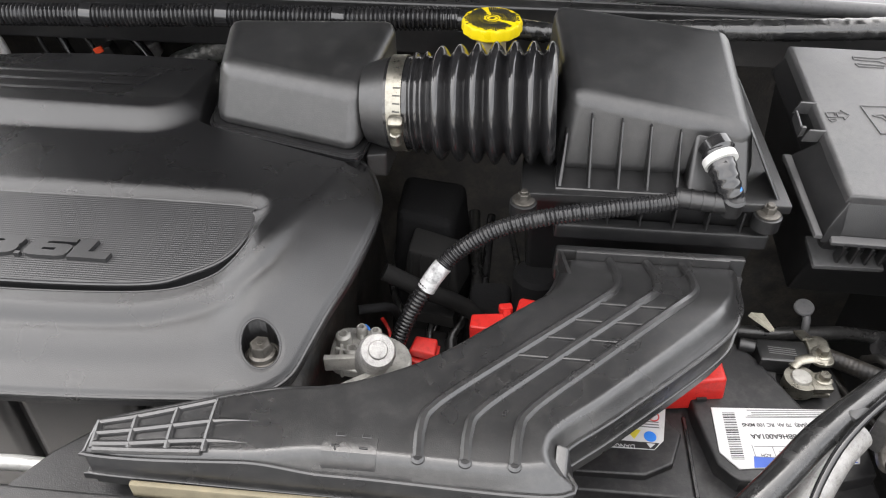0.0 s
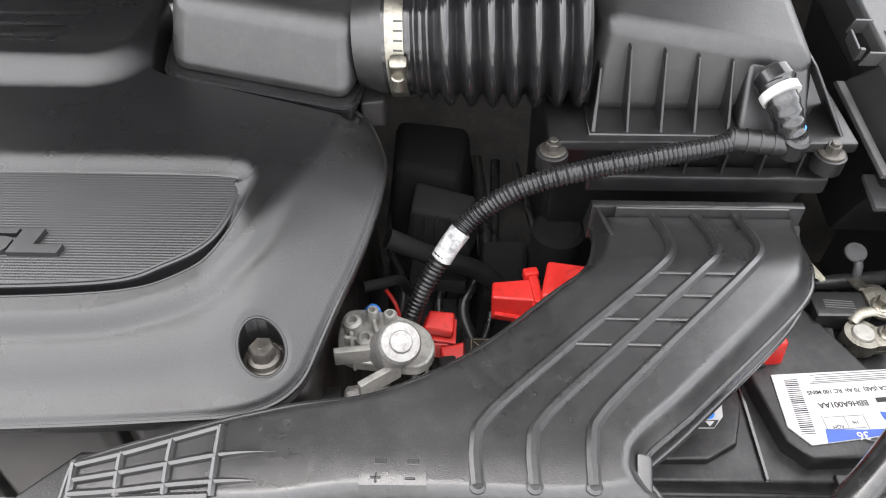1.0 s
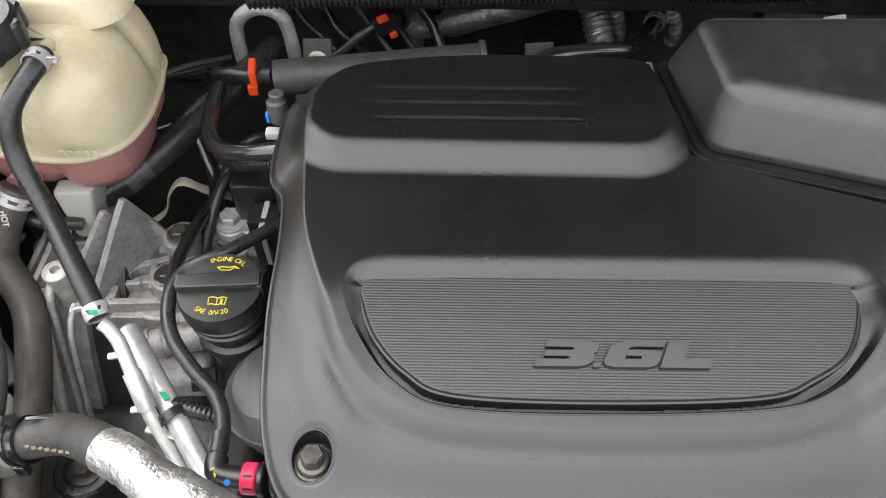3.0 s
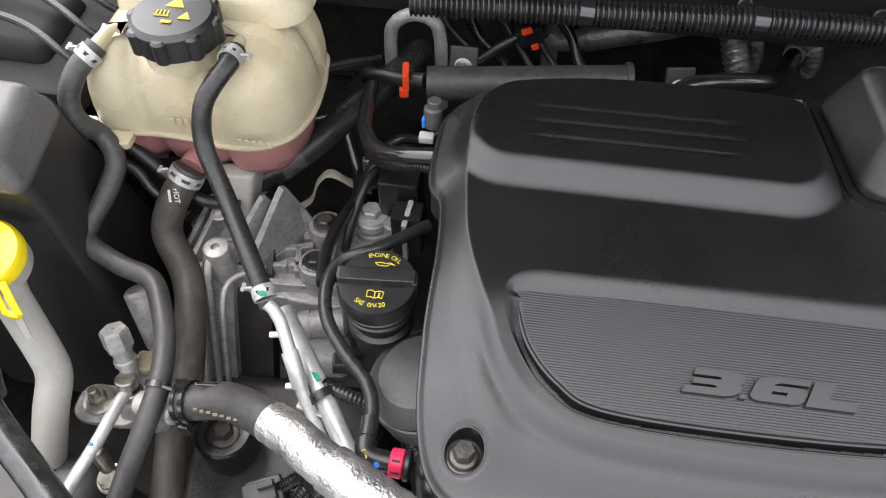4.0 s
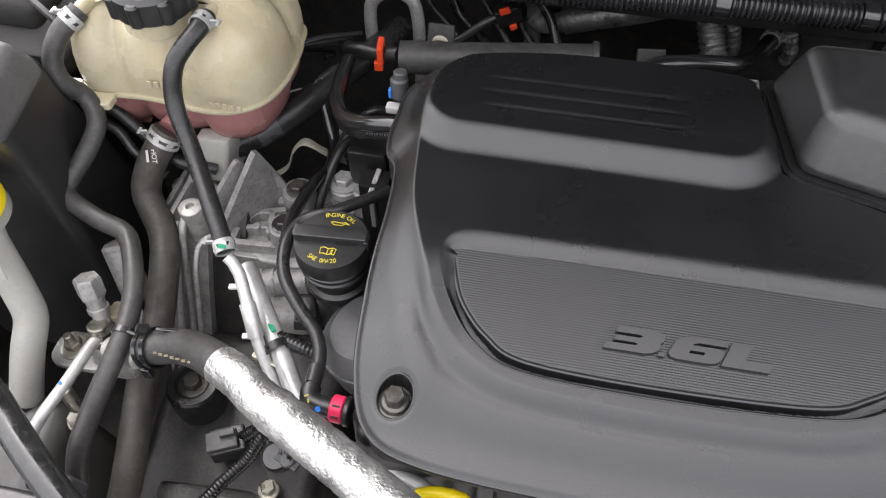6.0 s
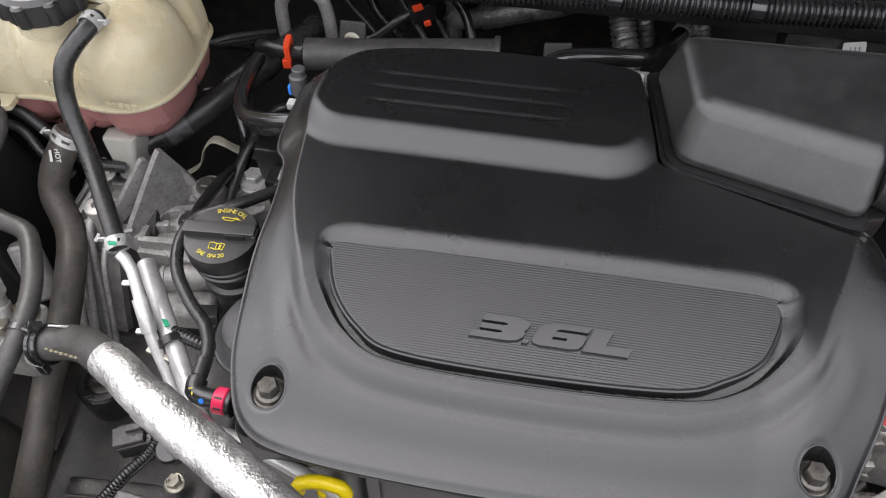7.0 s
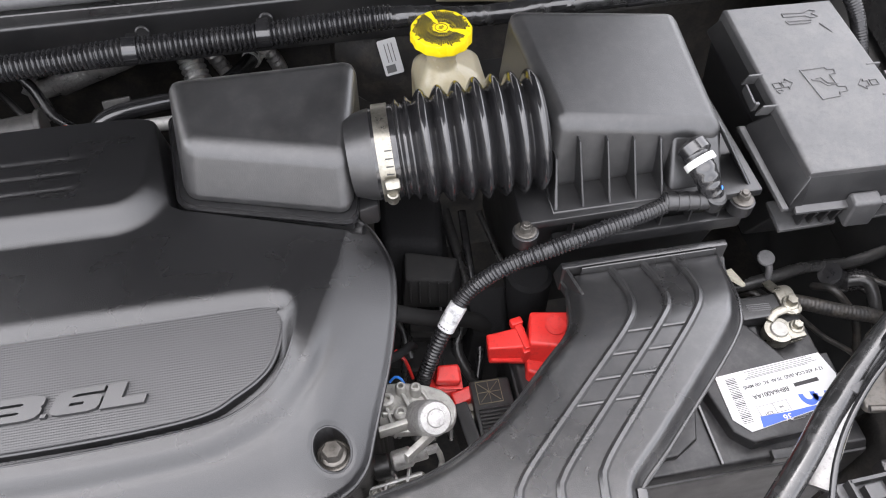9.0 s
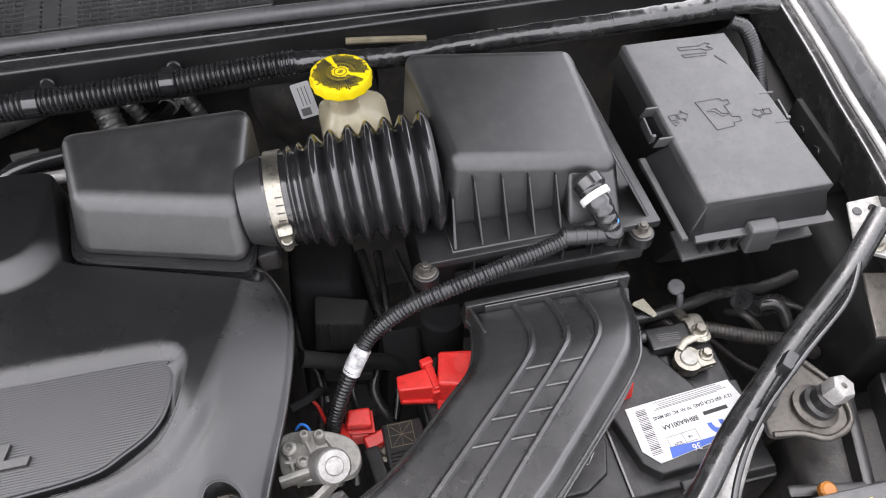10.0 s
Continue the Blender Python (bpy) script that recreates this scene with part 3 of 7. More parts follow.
for bx, by in BOLTS:
    lip = [(bx + .0136 * math.cos(2 * math.pi * k / 40), by + .0136 * math.sin(2 * math.pi * k / 40)) for k in range(41)]
    lx, ly = np.array([q[0] for q in lip]), np.array([q[1] for q in lip])
    lz = cover_z(lx, ly, np.maximum(0, -distance(lx, ly, COVER)[0]))
    part("hole_lip", tube([(q[0], q[1], float(z) - .0006) for q, z in zip(lip, lz)], .0011, 8, smooth=False), "cover", cover)
    fb = part("fixing_bolt", merge(revolve([(.0126, 0), (.0126, .0020), (.0112, .0026), (.0104, .0022), (.0096, .0050), (.0080, .0060), (.0072, .0060), (.0066, .0115), (.0050, .0125), (.0028, .0125), (.0024, .0095)], pose(bx, by, .0625), 36), loft([[(bx + r * math.cos(math.pi * k / 3), by + r * math.sin(math.pi * k / 3), z) for k in range(6)] for r, z in ((.0078, .0680), (.0078, .0752), (.0068, .0768))])), "oldsteel", cover, "dull steel bolt sunk in a round hole")
    part("socket", drum((bx, by, .0757), (0, 0, 1), .0024, .0016, .0002, 12), "oldsteel", fb)

# ---- engine under the cover ----
block = thing("engine_block", "dirty dark engine block under its cover", "engine", (-.33, .5, -.45))
part("block", hexa([(-.56, .36, -.46), (-.10, .36, -.46), (-.10, .72, -.46), (-.56, .72, -.46), (-.54, .35, .03), (-.12, .35, .03), (-.12, .66, .04), (-.54, .66, .04)], 0.02, 3), "dark", block)
manifold = thing("intake_manifold", "black plastic intake manifold with broad upright runners under the engine cover", "intake manifold", (-.33, .34, -.06))
part("runner_bank", hexa([(-.55, .335, -.10), (-.13, .345, -.10), (-.13, .42, -.10), (-.55, .42, -.10), (-.55, .345, .046), (-.14, .352, .046), (-.14, .42, .046), (-.55, .42, .046)], 0.01, 3), "black", manifold)
for i in range(4):
    x0 = -.545 + .104 * i
    part("runner", hexa([(x0, .325, -.10), (x0 + .092, .327, -.10), (x0 + .092, .36, -.10), (x0, .36, -.10), (x0, .333, .044), (x0 + .092, .336, .044), (x0 + .092, .37, .044), (x0, .37, .044)], .010, 5), "black", manifold, "broad rounded runner")

# ---- resonator box on the throttle ----
res = thing("air_resonator_box", "black moulded plastic air box beside the engine cover", "air box", (-.17, .62, .1))
part("body", hexa([(-.247, .578, .113), (-.108, .531, .118), (-.088, .662, .112), (-.262, .69, .112), (-.236, .593, .1680), (-.1055, .556, .1670), (-.087, .652, .1905), (-.249, .667, .1775)], 0.0120, 6), "airbox", res)
part("lower_shell", hexa([(-.248, .584, .07), (-.111, .535, .07), (-.092, .66, .07), (-.255, .69, .07), (-.2485, .5785, .112), (-.1085, .5310, .117), (-.089, .662, .111), (-.2635, .692, .111)], 0.003, 2), "airbox", res)
part("seam_flange", loft([rounded([(-0.2535, 0.576, 0.1095), (-0.106, 0.5265, 0.1145), (-0.086, 0.664, 0.1085), (-0.2675, 0.696, 0.1085)], .014), rounded([(-0.2535, 0.576, 0.1125), (-0.106, 0.5265, 0.1175), (-0.086, 0.664, 0.1115), (-0.2675, 0.696, 0.1115)], .014)]), "gloss", res, "thin glossy seam")
part("seam_line", loft([rounded([(-0.25, 0.5785, 0.112), (-0.1075, 0.53, 0.117), (-0.087, 0.663, 0.111), (-0.2645, 0.694, 0.111)], .014), rounded([(-0.25, 0.5785, 0.115), (-0.1075, 0.53, 0.12), (-0.087, 0.663, 0.114), (-0.2645, 0.694, 0.114)], .014)]), "black", res, "raised joint line")
part("outlet", tube([(-.104, .5795, .1425), (-.096, .5792, .1432), (-.090, .5788, .1437), (-.0822, .5784, .1441)], lambda s: .0330 + .0058 * min(1, s / .018), 44, smooth=False), "airbox", res)
part("outlet_foot", hexa([(-.104, .552, .085), (-.086, .552, .085), (-.082, .60, .085), (-.104, .60, .085), (-.104, .547, .110), (-.086, .552, .110), (-.082, .60, .112), (-.104, .60, .112)], .003, 2), "airbox", res)

# ---- bellows ----
AX0, AX1 = V(-.0835, .5785, .1440), V(.056, .5735, .1535)


def bellow_r(s):
    if s < .0185:
        return .0390
    if s < .036:
        return .0385 + .0040 * math.exp(-((s - .0225) / .0018) ** 2) + .0050 * math.exp(-((s - .0315) / .0024) ** 2)
    k = (s - .036) / .0152
    crest = abs(math.sin(math.pi * k)) ** 1.15
    return .0385 + .002 * min(1, k / 3) + (.0088 + .0020 * min(1, k / 4)) * crest


bel = thing("intake_bellows", "glossy black corrugated rubber intake hose with a steel clamp", "intake hose", (-.01, .605, .08))
part("hose", tube([AX0 + (AX1 - AX0) * (k / 260) for k in range(261)], bellow_r, 40, smooth=False), "gloss", bel, sharp=70)
adir = (AX1 - AX0).normalized()
clamp = part("hose_clamp", ring(AX0 + adir * .009, adir, .0398, .0125, .001, 40), "steel", bel, "bright steel worm clamp")
for k in range(9):
    rad = V(0, -math.cos(radians(-25 + 9 * k)), math.sin(radians(-25 + 9 * k)))
    part("band_slot", moved(box(-.0030, .0030, -.0005, .0005, 0, .0003, 0), axis_pose(AX0 + adir * .009 + rad * .0409, rad)), "print_black", clamp)
cp = AX0 + adir * .009 + V(0, -.83, .30).normalized() * .0425
part("screw_housing", merge(obox(cp + V(0, -.001, -.012), (.013, .010, .020), (30, 0, 4), .003), drum(cp + V(0, -.002, -.028), (0, -.2, 1), .0048, .012, .001, 12)), "steel", clamp, "steel worm screw housing")

# ---- air filter box ----
air = thing("air_filter_box", "black plastic air filter box with a sloping lid and finned front", "air filter box", (.14, .62, -.05))
lid = part("lid", hexa([(.056, .545, .104), (.222, .545, .104), (.226, .70, .104), (.048, .70, .104), (.066, .5625, .1715), (.2125, .5525, .1505), (.2085, .6795, .1790), (.051, .6870, .1955)], 0.011, 6), "airbox", air, "smooth black lid")
part("cheek", hexa([(.164, .5255, .104), (.2135, .5255, .104), (.2150, .58, .104), (.164, .58, .104), (.168, .5540, .1460), (.2115, .5545, .1430), (.2120, .585, .1400), (.168, .585, .1440)], 0.004, 4), "airbox", lid)
part("lid_flange", hexa([(.030, .512, .097), (.246, .514, .097), (.246, .73, .097), (.035, .73, .097), (.030, .512, .106), (.246, .514, .106), (.246, .73, .106), (.035, .73, .106)], 0.002, 2), "black", air)
for i, (ft, fb, zt) in enumerate(((.0840, .0855, .1560), (.1085, .1090, .1535), (.1320, .1325, .1505), (.1560, .1560, .1475))):
    part("fin", hexa([(fb - .0011, .5200, .1055), (fb + .0011, .5200, .1055), (fb + .0011, .556, .1055), (fb - .0011, .556, .1055), (ft - .0008, .5500, zt), (ft + .0008, .5500, zt), (ft + .0008, .562, zt), (ft - .0008, .562, zt)], 0.0006, 1), "black", lid)
part("fin", hexa([(.0600, .5200, .1055), (.0630, .5200, .1055), (.0630, .556, .1055), (.0600, .556, .1055), (.0640, .5480, .1420), (.0660, .5480, .1420), (.0660, .562, .1420), (.0640, .562, .1420)], 0.0006, 1), "black", lid)
part("fin_foot", hexa([(.058, .5185, .1040), (.162, .5185, .1040), (.162, .55, .1040), (.058, .55, .1040), (.058, .5190, .1075), (.162, .5190, .1075), (.162, .55, .1090), (.058, .55, .1090)], .0008, 1), "black", lid)
part("end_gusset", hexa([(.2350, .5205, .105), (.2380, .5205, .105), (.2380, .56, .105), (.2350, .56, .105), (.2125, .552, .1440), (.2150, .552, .1440), (.216, .60, .1440), (.2135, .60, .1440)], 0.0008, 1), "black", lid)
part("tray", hexa([(.045, .56, -.10), (.225, .56, -.10), (.225, .71, -.10), (.045, .71, -.10), (.036, .522, .096), (.240, .522, .096), (.240, .725, .096), (.040, .725, .096)], 0.006, 2), "black", air, "dusty black lower tray")
part("tray_lip", box(.06, .235, .509, .522, .062, .078, .003), "black", air)
for i in range(6):
    part("tray_rib", box(.075 + .027 * i, .077 + .027 * i, .5125, .523, .076, .097, .0005, 1), "black", air)
for px, py in ((.033, .511), (.228, .512)):
    part("screw_ear", merge(revolve([(.0112, -.012), (.0112, .000), (.009, .001)], pose(px, py, .098), 24)), "black", air)
    part("lid_screw", merge(bolt((px, py, .099), r=.0055, h=.006, washer=.0095), drum((px, py, .104), (0, 0, 1), .0032, .005, .0005, 10)), "oldsteel", air, "dusty steel screw")

# ---- breather valve and hose ----
valve = thing("breather_elbow", "black plastic breather elbow with a white ring", "hose fitting", (.195, .54, .12))
part("collar", drum((.180, .546, .142), (.3, -.75, -.22), .0132, .015, .003), "gloss", valve)
part("white_ring", revolve([(.0110, -.0030), (.0136, -.0030), (.0136, .0030), (.0110, .0030)], axis_pose((.1845, .5285, .1365), (.3, -.75, -.35)), 28), "white", valve, "white retaining ring")
part("stem", tube([(.182, .536, .139), (.187, .522, .131), (.192, .514, .121), (.197, .510, .112)], lambda s: .0118 - .07 * s + .0005 * (math.sin(s * 900) > .3), 18, .0012), "gloss", valve)
part("elbow", merge(drum((.1965, .509, .100), (0, -.2, 1), .0088, .018, .002), drum((.200, .508, .108), (-1, .10, .03), .0080, .048, .001)), "black", valve)
part("grip_ring", merge(*[ring((.192 - .009 * k, .5088 + .0009 * k, .1082 + .0003 * k), (-1, .10, .03), .0078, .002, .0009, 18) for k in range(5)]), "black", valve)
part("paint_dot", drum((.1985, .5085, .1235), (.1, -.6, .8), .0022, .0008, .0001, 12), "bluep", valve, "pale blue paint dot")
hosep = [(.158, .5125, .109), (.145, .508, .107), (.101, .497, .106), (.05, .488, .10), (.011, .487, .085), (-.02, .485, .06), (-.038, .472, .042), (-.055, .458, .015), (-.068, .448, -.02), (-.075, .45, -.07)]
br = thing("breather_hose", "black convoluted breather hose with a white tape band", "hose", (-.02, .48, 0))
part("tube", tube(hosep, convoluted(.0075, .0034, .0013), 14, 0.0006), "loom", br, sharp=70)
part("tape_band", tube([(-.030, .4785, .051), (-.038, .472, .042), (-.0435, .4675, .033)], .0080, 16), "tape", br, "scuffed white tape band")

# ---- air intake duct ----
DUCT = spline([(-.2310, .2620, 0), (-.2325, .2640, 0), (-.2325, .2840, 0), (-.2305, .2865, 0), (-.205, .2960, 0), (-.160, .308, 0), (-.120, .316, 0), (-.069, .331, 0), (-.023, .357, 0), (.025, .400, 0), (.048, .423, 0), (.058, .445, 0), (.066, .478, 0), (.069, .489, 0),
               (.140, .490, 0), (.206, .489, 0), (.208, .472, 0), (.203, .444, 0), (.195, .421, 0), (.176, .391, 0), (.10, .321, 0), (.062, .287, 0), (.062, .260, 0), (-.06, .2600, 0), (-.189, .2610, 0)], 0.004, True)


def duct_top(x, y):
    base = 0.088 - 0.024 * sstep(.40, .485, y) - 0.0012 * (1 - sstep(.258, .285, y)) - 0.012 * (1 - sstep(-.22, -.08, x))
    return base


def duct_z(x, y, d):
    right = sstep(.04, .10, x - (y - .30) * 0.9)
    rim = duct_top(x, y) - 0.014 + 0.009 * (1 - sstep(-.13, -.08, x))
    return smin(duct_top(x, y), rim + d * (1.9 - 0.9 * right), 0.0045)


duct = thing("air_intake_duct", "black moulded plastic air intake duct with three raised ribs", "air duct", (0, .36, .03))
dshell = part("shell", plate(DUCT, duct_z, 0.002, 0.040), "duct", duct, sharp=45)
part("lower_lip", prism([(1.015 * (q.x - .0) , .36 + 1.02 * (q.y - .36)) for q in DUCT], .046, .052, .001), "duct", duct)


def top_at(x, y):
    return float(duct_top(np.array(x), np.array(y)))


def on_duct(pts, r=.0036, lift=.0002):
    return tube([(x, y, float(duct_top(np.array(x), np.array(y))) + lift) for x, y in pts], r, 8, 0.005)


for pts in ([(.1053, .484), (.1085, .457), (.1040, .432), (.0872, .408), (.0299, .3536), (-.017, .308), (-.0245, .290), (-.024, .268)],
            [(.1344, .484), (.1385, .459), (.1335, .431), (.1145, .407), (.0588, .3532), (.012, .307), (.0045, .290), (.004, .268)],
            [(.1626, .484), (.1665, .457), (.1612, .432), (.1416, .407), (.0862, .3528), (.0425, .309), (.035, .292), (.033, .268)]):
    part("long_rib", on_duct(pts), "duct", dshell)
for k in range(4):
    y, x0 = .4080 - .0182 * k, .0872 - .0191 * k
    for a, b in ((x0, x0 + .0275), (x0 + .0275, x0 + .0550)):
        part("cross_rib", fin((a, y), (b, y - .0006), top_at(a, y) - .004, (top_at(a, y) + .0019, top_at(b, y) + .0019), .0034), "duct", dshell)
part("mouth_side", fin((.0655, .492), (.0720, .458), .036, (.0675, .0700), .0035), "duct", duct)
part("mouth_step", fin((.078, .4835), (.200, .4835), .05, .0715, .0022), "duct", duct)
part("mouth_flange", hexa([(.062, .486, .036), (.214, .486, .036), (.214, .506, .036), (.062, .506, .036), (.062, .487, .069), (.214, .487, .069), (.214, .494, .069), (.062, .494, .069)], .002, 2), "duct", duct)


def shell_at(x, y):
    """The height of the duct's shell at a place, rolled edge included."""
    X, Y = np.array([x]), np.array([y])
    return float(duct_z(X, Y, np.maximum(0, -distance(X, Y, DUCT)[0]))[0])


def on_shell(pts, r, lift=.0004):
    return tube([(q.x, q.y, shell_at(q.x, q.y) + lift) for q in spline([(x, y, 0) for x, y in pts], .004)], r, 8, smooth=False)


for pts in ([(-.2065, .2885), (-.2050, .277), (-.2030, .264)], [(-.1815, .2955), (-.1805, .282), (-.1785, .264)], [(-.1570, .3020), (-.1560, .285), (-.1545, .264)], [(-.2290, .2825), (-.2275, .2740), (-.2265, .2645)],
            [(-.2285, .2815), (-.204, .2885), (-.180, .2955), (-.158, .3015)], [(-.226, .2640), (-.19, .2645), (-.156, .2645)]):
    part("grid_rib", on_shell(pts, .0025), "duct", dshell)
for pts in ([(-.2280, .2735), (-.203, .278), (-.180, .282), (-.156, .2855), (-.141, .2865), (-.126, .2862)], [(-.2270, .2665), (-.201, .2685), (-.180, .2705), (-.156, .2715), (-.141, .2715), (-.128, .2705)]):
    part("grid_rib", on_shell(pts, lambda q: .0025 * max(.1, min(1, (.101 - q) / .03))), "duct", dshell)
part("edge_line", tube([(q.x, q.y, float(duct_z(np.array(q.x), np.array(q.y), np.array(0.0))) + .0004) for q in DUCT + DUCT[:1]], .0017, 8, smooth=False), "duct", dshell)
part("end_corner", hexa([(.054, .268, .04), (.068, .262, .04), (.074, .290, .04), (.058, .294, .04), (.056, .270, .076), (.064, .266, .076), (.066, .288, .082), (.058, .290, .084)], .002, 2), "duct", dshell)
patch = part("raised_patch", loft([[(-.082, y, shell_at(-.082, y) - .003), (-.049, y, shell_at(-.049, y) - .003), (-.049, y, shell_at(-.049, y) + .0008), (-.082, y, shell_at(-.082, y) + .0008)] for y in (.2625, .2650, .2680, .2715, .2750, .2785)]), "duct", dshell, "raised battery symbol")
for x, y, w, h in ((-.074, .2715, .0050, .0010), (-.074, .2715, .0010, .0050), (-.057, .2710, .0050, .0010)):
    part("sign_bar", obox((x, y, shell_at(x, y) + .0012), (w, h, .0012), (0, 0, 0), .0002, 1), "duct", patch)
for x in (-.072, -.056):
    part("terminal_nub", obox((x, .2797, shell_at(x, .2797) + .0002), (.0060, .0030, .0016), (0, 0, 0), .0003, 1), "duct", patch)
for x in (-.024, .004, .033):
    part("rib_knob", drum((x, .268, float(duct_top(np.array(x), np.array(.268))) - .002), (0, 0, 1), .0042, .0045, .0015, 16), "duct", dshell)

# ---- front crossmember ----
cross = thing("front_crossmember", "black front panel above the radiator", "crossmember", (-.3, .2, -.05))
part("panel", hexa([(-1.05, .10, -.1), (.55, .10, -.1), (.55, .25, -.1), (-1.05, .25, -.1), (-1.05, .10, .030), (.55, .10, .030), (.55, .262, .030), (-1.05, .262, .030)], .006, 3), "black", cross)
part("upper_ledge", hexa([(-.60, .10, .02), (.30, .10, .02), (.30, .246, .02), (-.60, .252, .02), (-.60, .10, .046), (.30, .10, .046), (.30, .2515, .046), (-.60, .2515, .046)], .003, 2), "black", cross)
part("tail_support", prism([(-.300, .250), (-.279, .286), (-.252, .313), (-.215, .313), (-.20, .25)], .022, .032, .002), "black", cross)
part("foam_strip", box(-.205, .02, .2530, .2572, .040, .0545, .0015), "gasket", cross, "yellowed foam sealing strip")

# ---- fuse box ----
# its frame: x along the front edge of the lid, y up the sloping lid, z out of it
fm = Matrix(((1, 0, 0, .284), (-.03, .984, -.176, .513), (0, .176, .984, .120), (0, 0, 0, 1)))
fuse = thing("fuse_box", "black plastic fuse box with a latched lid, dust and sheen in its colour", "fuse box", (.336, .605, 0))
flid = part("lid", prism([(0, 0), (.122, 0), (.100, .193), (-.010, .193)], -.020, 0, .0035, fm), "fuselid", fuse, "black lid with moulded symbols, dust and sky sheen in its colour", sharp=50)
# Walls keep the plain black; only the top carries the painted sheen.
part("lid_skirt", moved(hexa([(-.004, -.014, -.034), (.126, -.014, -.034), (.106, .198, -.034), (-.016, .198, -.034), (.001, .001, -.006), (.1195, .001, -.006), (.0995, .191, -.006), (-.0085, .191, -.006)], .003, 2), fm), "black", fuse, "dark side walls of the lid")
part("rim", moved(hexa([(-.006, -.020, -.0375), (.130, -.020, -.0375), (.128, -.008, -.0375), (-.004, -.008, -.0375), (-.006, -.020, -.0335), (.130, -.020, -.0335), (.128, -.008, -.0325), (-.004, -.008, -.0325)], .001, 2), fm), "fuselid", fuse, "dusty front rim")
part("side_skirt", moved(hexa([(-.0125, -.016, -.040), (.004, -.016, -.040), (.004, .078, -.040), (-.026, .078, -.040), (-.0085, -.012, -.026), (.002, -.002, -.004), (.0005, .072, -.004), (-.0170, .074, -.028)], .002, 2), fm), "black", fuse, "sloping dark side skirt")
part("skirt_lip", moved(hexa([(-.0190, -.017, -.034), (-.0120, -.017, -.034), (-.0190, .078, -.034), (-.0270, .078, -.034), (-.0185, -.016, -.0300), (-.0125, -.016, -.0300), (-.0195, .076, -.0300), (-.0260, .076, -.0300)], .001, 2), fm), "fuselid", fuse, "lighter lip along the skirt")
part("base", moved(hexa([(.004, .020, -.150), (.110, .020, -.150), (.095, .17, -.150), (.0, .17, -.150), (-.003, -.010, -.036), (.124, -.010, -.036), (.103, .190, -.036), (-.012, .190, -.036)], .004, 2), fm), "black", fuse)
part("lower_ledge", moved(hexa([(-.010, -.022, -.066), (.046, -.020, -.066), (.046, .01, -.066), (-.010, .01, -.066), (-.010, -.022, -.061), (.046, -.020, -.061), (.046, .01, -.061), (-.010, .01, -.061)], .001, 2), fm), "fuselid", fuse, "dusty lower ledge")
part("lower_ledge", moved(hexa([(.074, -.020, -.064), (.122, -.018, -.064), (.122, .01, -.064), (.074, .01, -.064), (.074, -.020, -.060), (.122, -.018, -.060), (.122, .01, -.060), (.074, .01, -.060)], .001, 2), fm), "fuselid", fuse, "dusty lower ledge")
for k in range(4):
    part("socket_rib", moved(obox((.008 + .011 * k, -.014, -.050), (.003, .010, .020), (0, 0, 0), .0008, 1), fm), "black", fuse)
for s0, x0, x1 in ((-1, -.0055, -.0015), (1, .1035, .1085)):
    for y0 in (.074, .110):
        part("latch_wall", moved(hexa([(x0 + s0 * .013, y0 - .001, -.012), (x0, y0 - .001, -.012), (x0, y0 + .001, -.012), (x0 + s0 * .013, y0 + .001, -.012), (x0 + s0 * .010, y0 - .001, .0006), (x0 - s0 * .004, y0 - .001, .0006), (x0 - s0 * .004, y0 + .001, .0006), (x0 + s0 * .010, y0 + .001, .0006)], .0004, 1), fm), "fuselid", fuse)
    part("latch_hook", moved(merge(obox((x0 + s0 * .0135, .091, -.008), (.0022, .024, .010), (0, 0, 0), .0006), obox((x0 + s0 * .0125, .0795, -.006), (.004, .003, .010), (0, 0, 0), .0006)), fm), "fuselid", fuse, "bright latch hook")


def on_lid(loops, cx, cy, turn=0.0, r=.0007):
    """Raised outlines on the fuse box lid about (cx, cy) in the lid's frame."""
    m = fm @ pose(cx, cy, .0003, 0, 0, turn)
    return merge(*[moved(tube([(u, v, 0) for u, v in lp + lp[:1]], r, 6, smooth=False), m) for lp in loops])


part("moulded_symbol", on_lid([[(-.018, .016), (.006, .017), (.008, .014), (.014, .014), (.014, .009), (.008, .008), (.010, -.006), (.017, -.007), (.017, -.012), (.009, -.013), (.008, -.017), (-.010, -.019)], [(-.011, .004), (-.002, .006), (.002, -.001), (.011, -.003), (.001, -.004), (-.004, .002)]], .052, .094), "fuselid", flid)
part("moulded_symbol", on_lid([[(.0, .003), (.004, .003), (.004, .006), (.010, 0), (.004, -.006), (.004, -.003), (.0, -.003)], [(-.009, .003), (-.002, .003), (-.002, -.003), (-.009, -.003)], [(-.009, -.006), (-.005, -.005), (-.003, -.007), (-.007, -.009)]], .012, .096, 4), "fuselid", flid)
part("moulded_symbol", on_lid([[(-.0, .003), (-.004, .003), (-.004, .006), (-.010, 0), (-.004, -.006), (-.004, -.003), (.0, -.003)], [(.009, .003), (.002, .003), (.002, -.003), (.009, -.003)]], .092, .088, 4), "fuselid", flid)
part("moulded_symbol", on_lid([[(-.020, .004), (.002, .003), (.008, .006), (.014, .004), (.009, .001), (.014, -.003), (.007, -.004), (.002, -.001), (-.020, .000)], [(-.020, -.006), (.006, -.007), (.004, -.010), (-.018, -.010)], [(.012, -.012), (.020, -.024)]], .064, .176), "fuselid", flid)
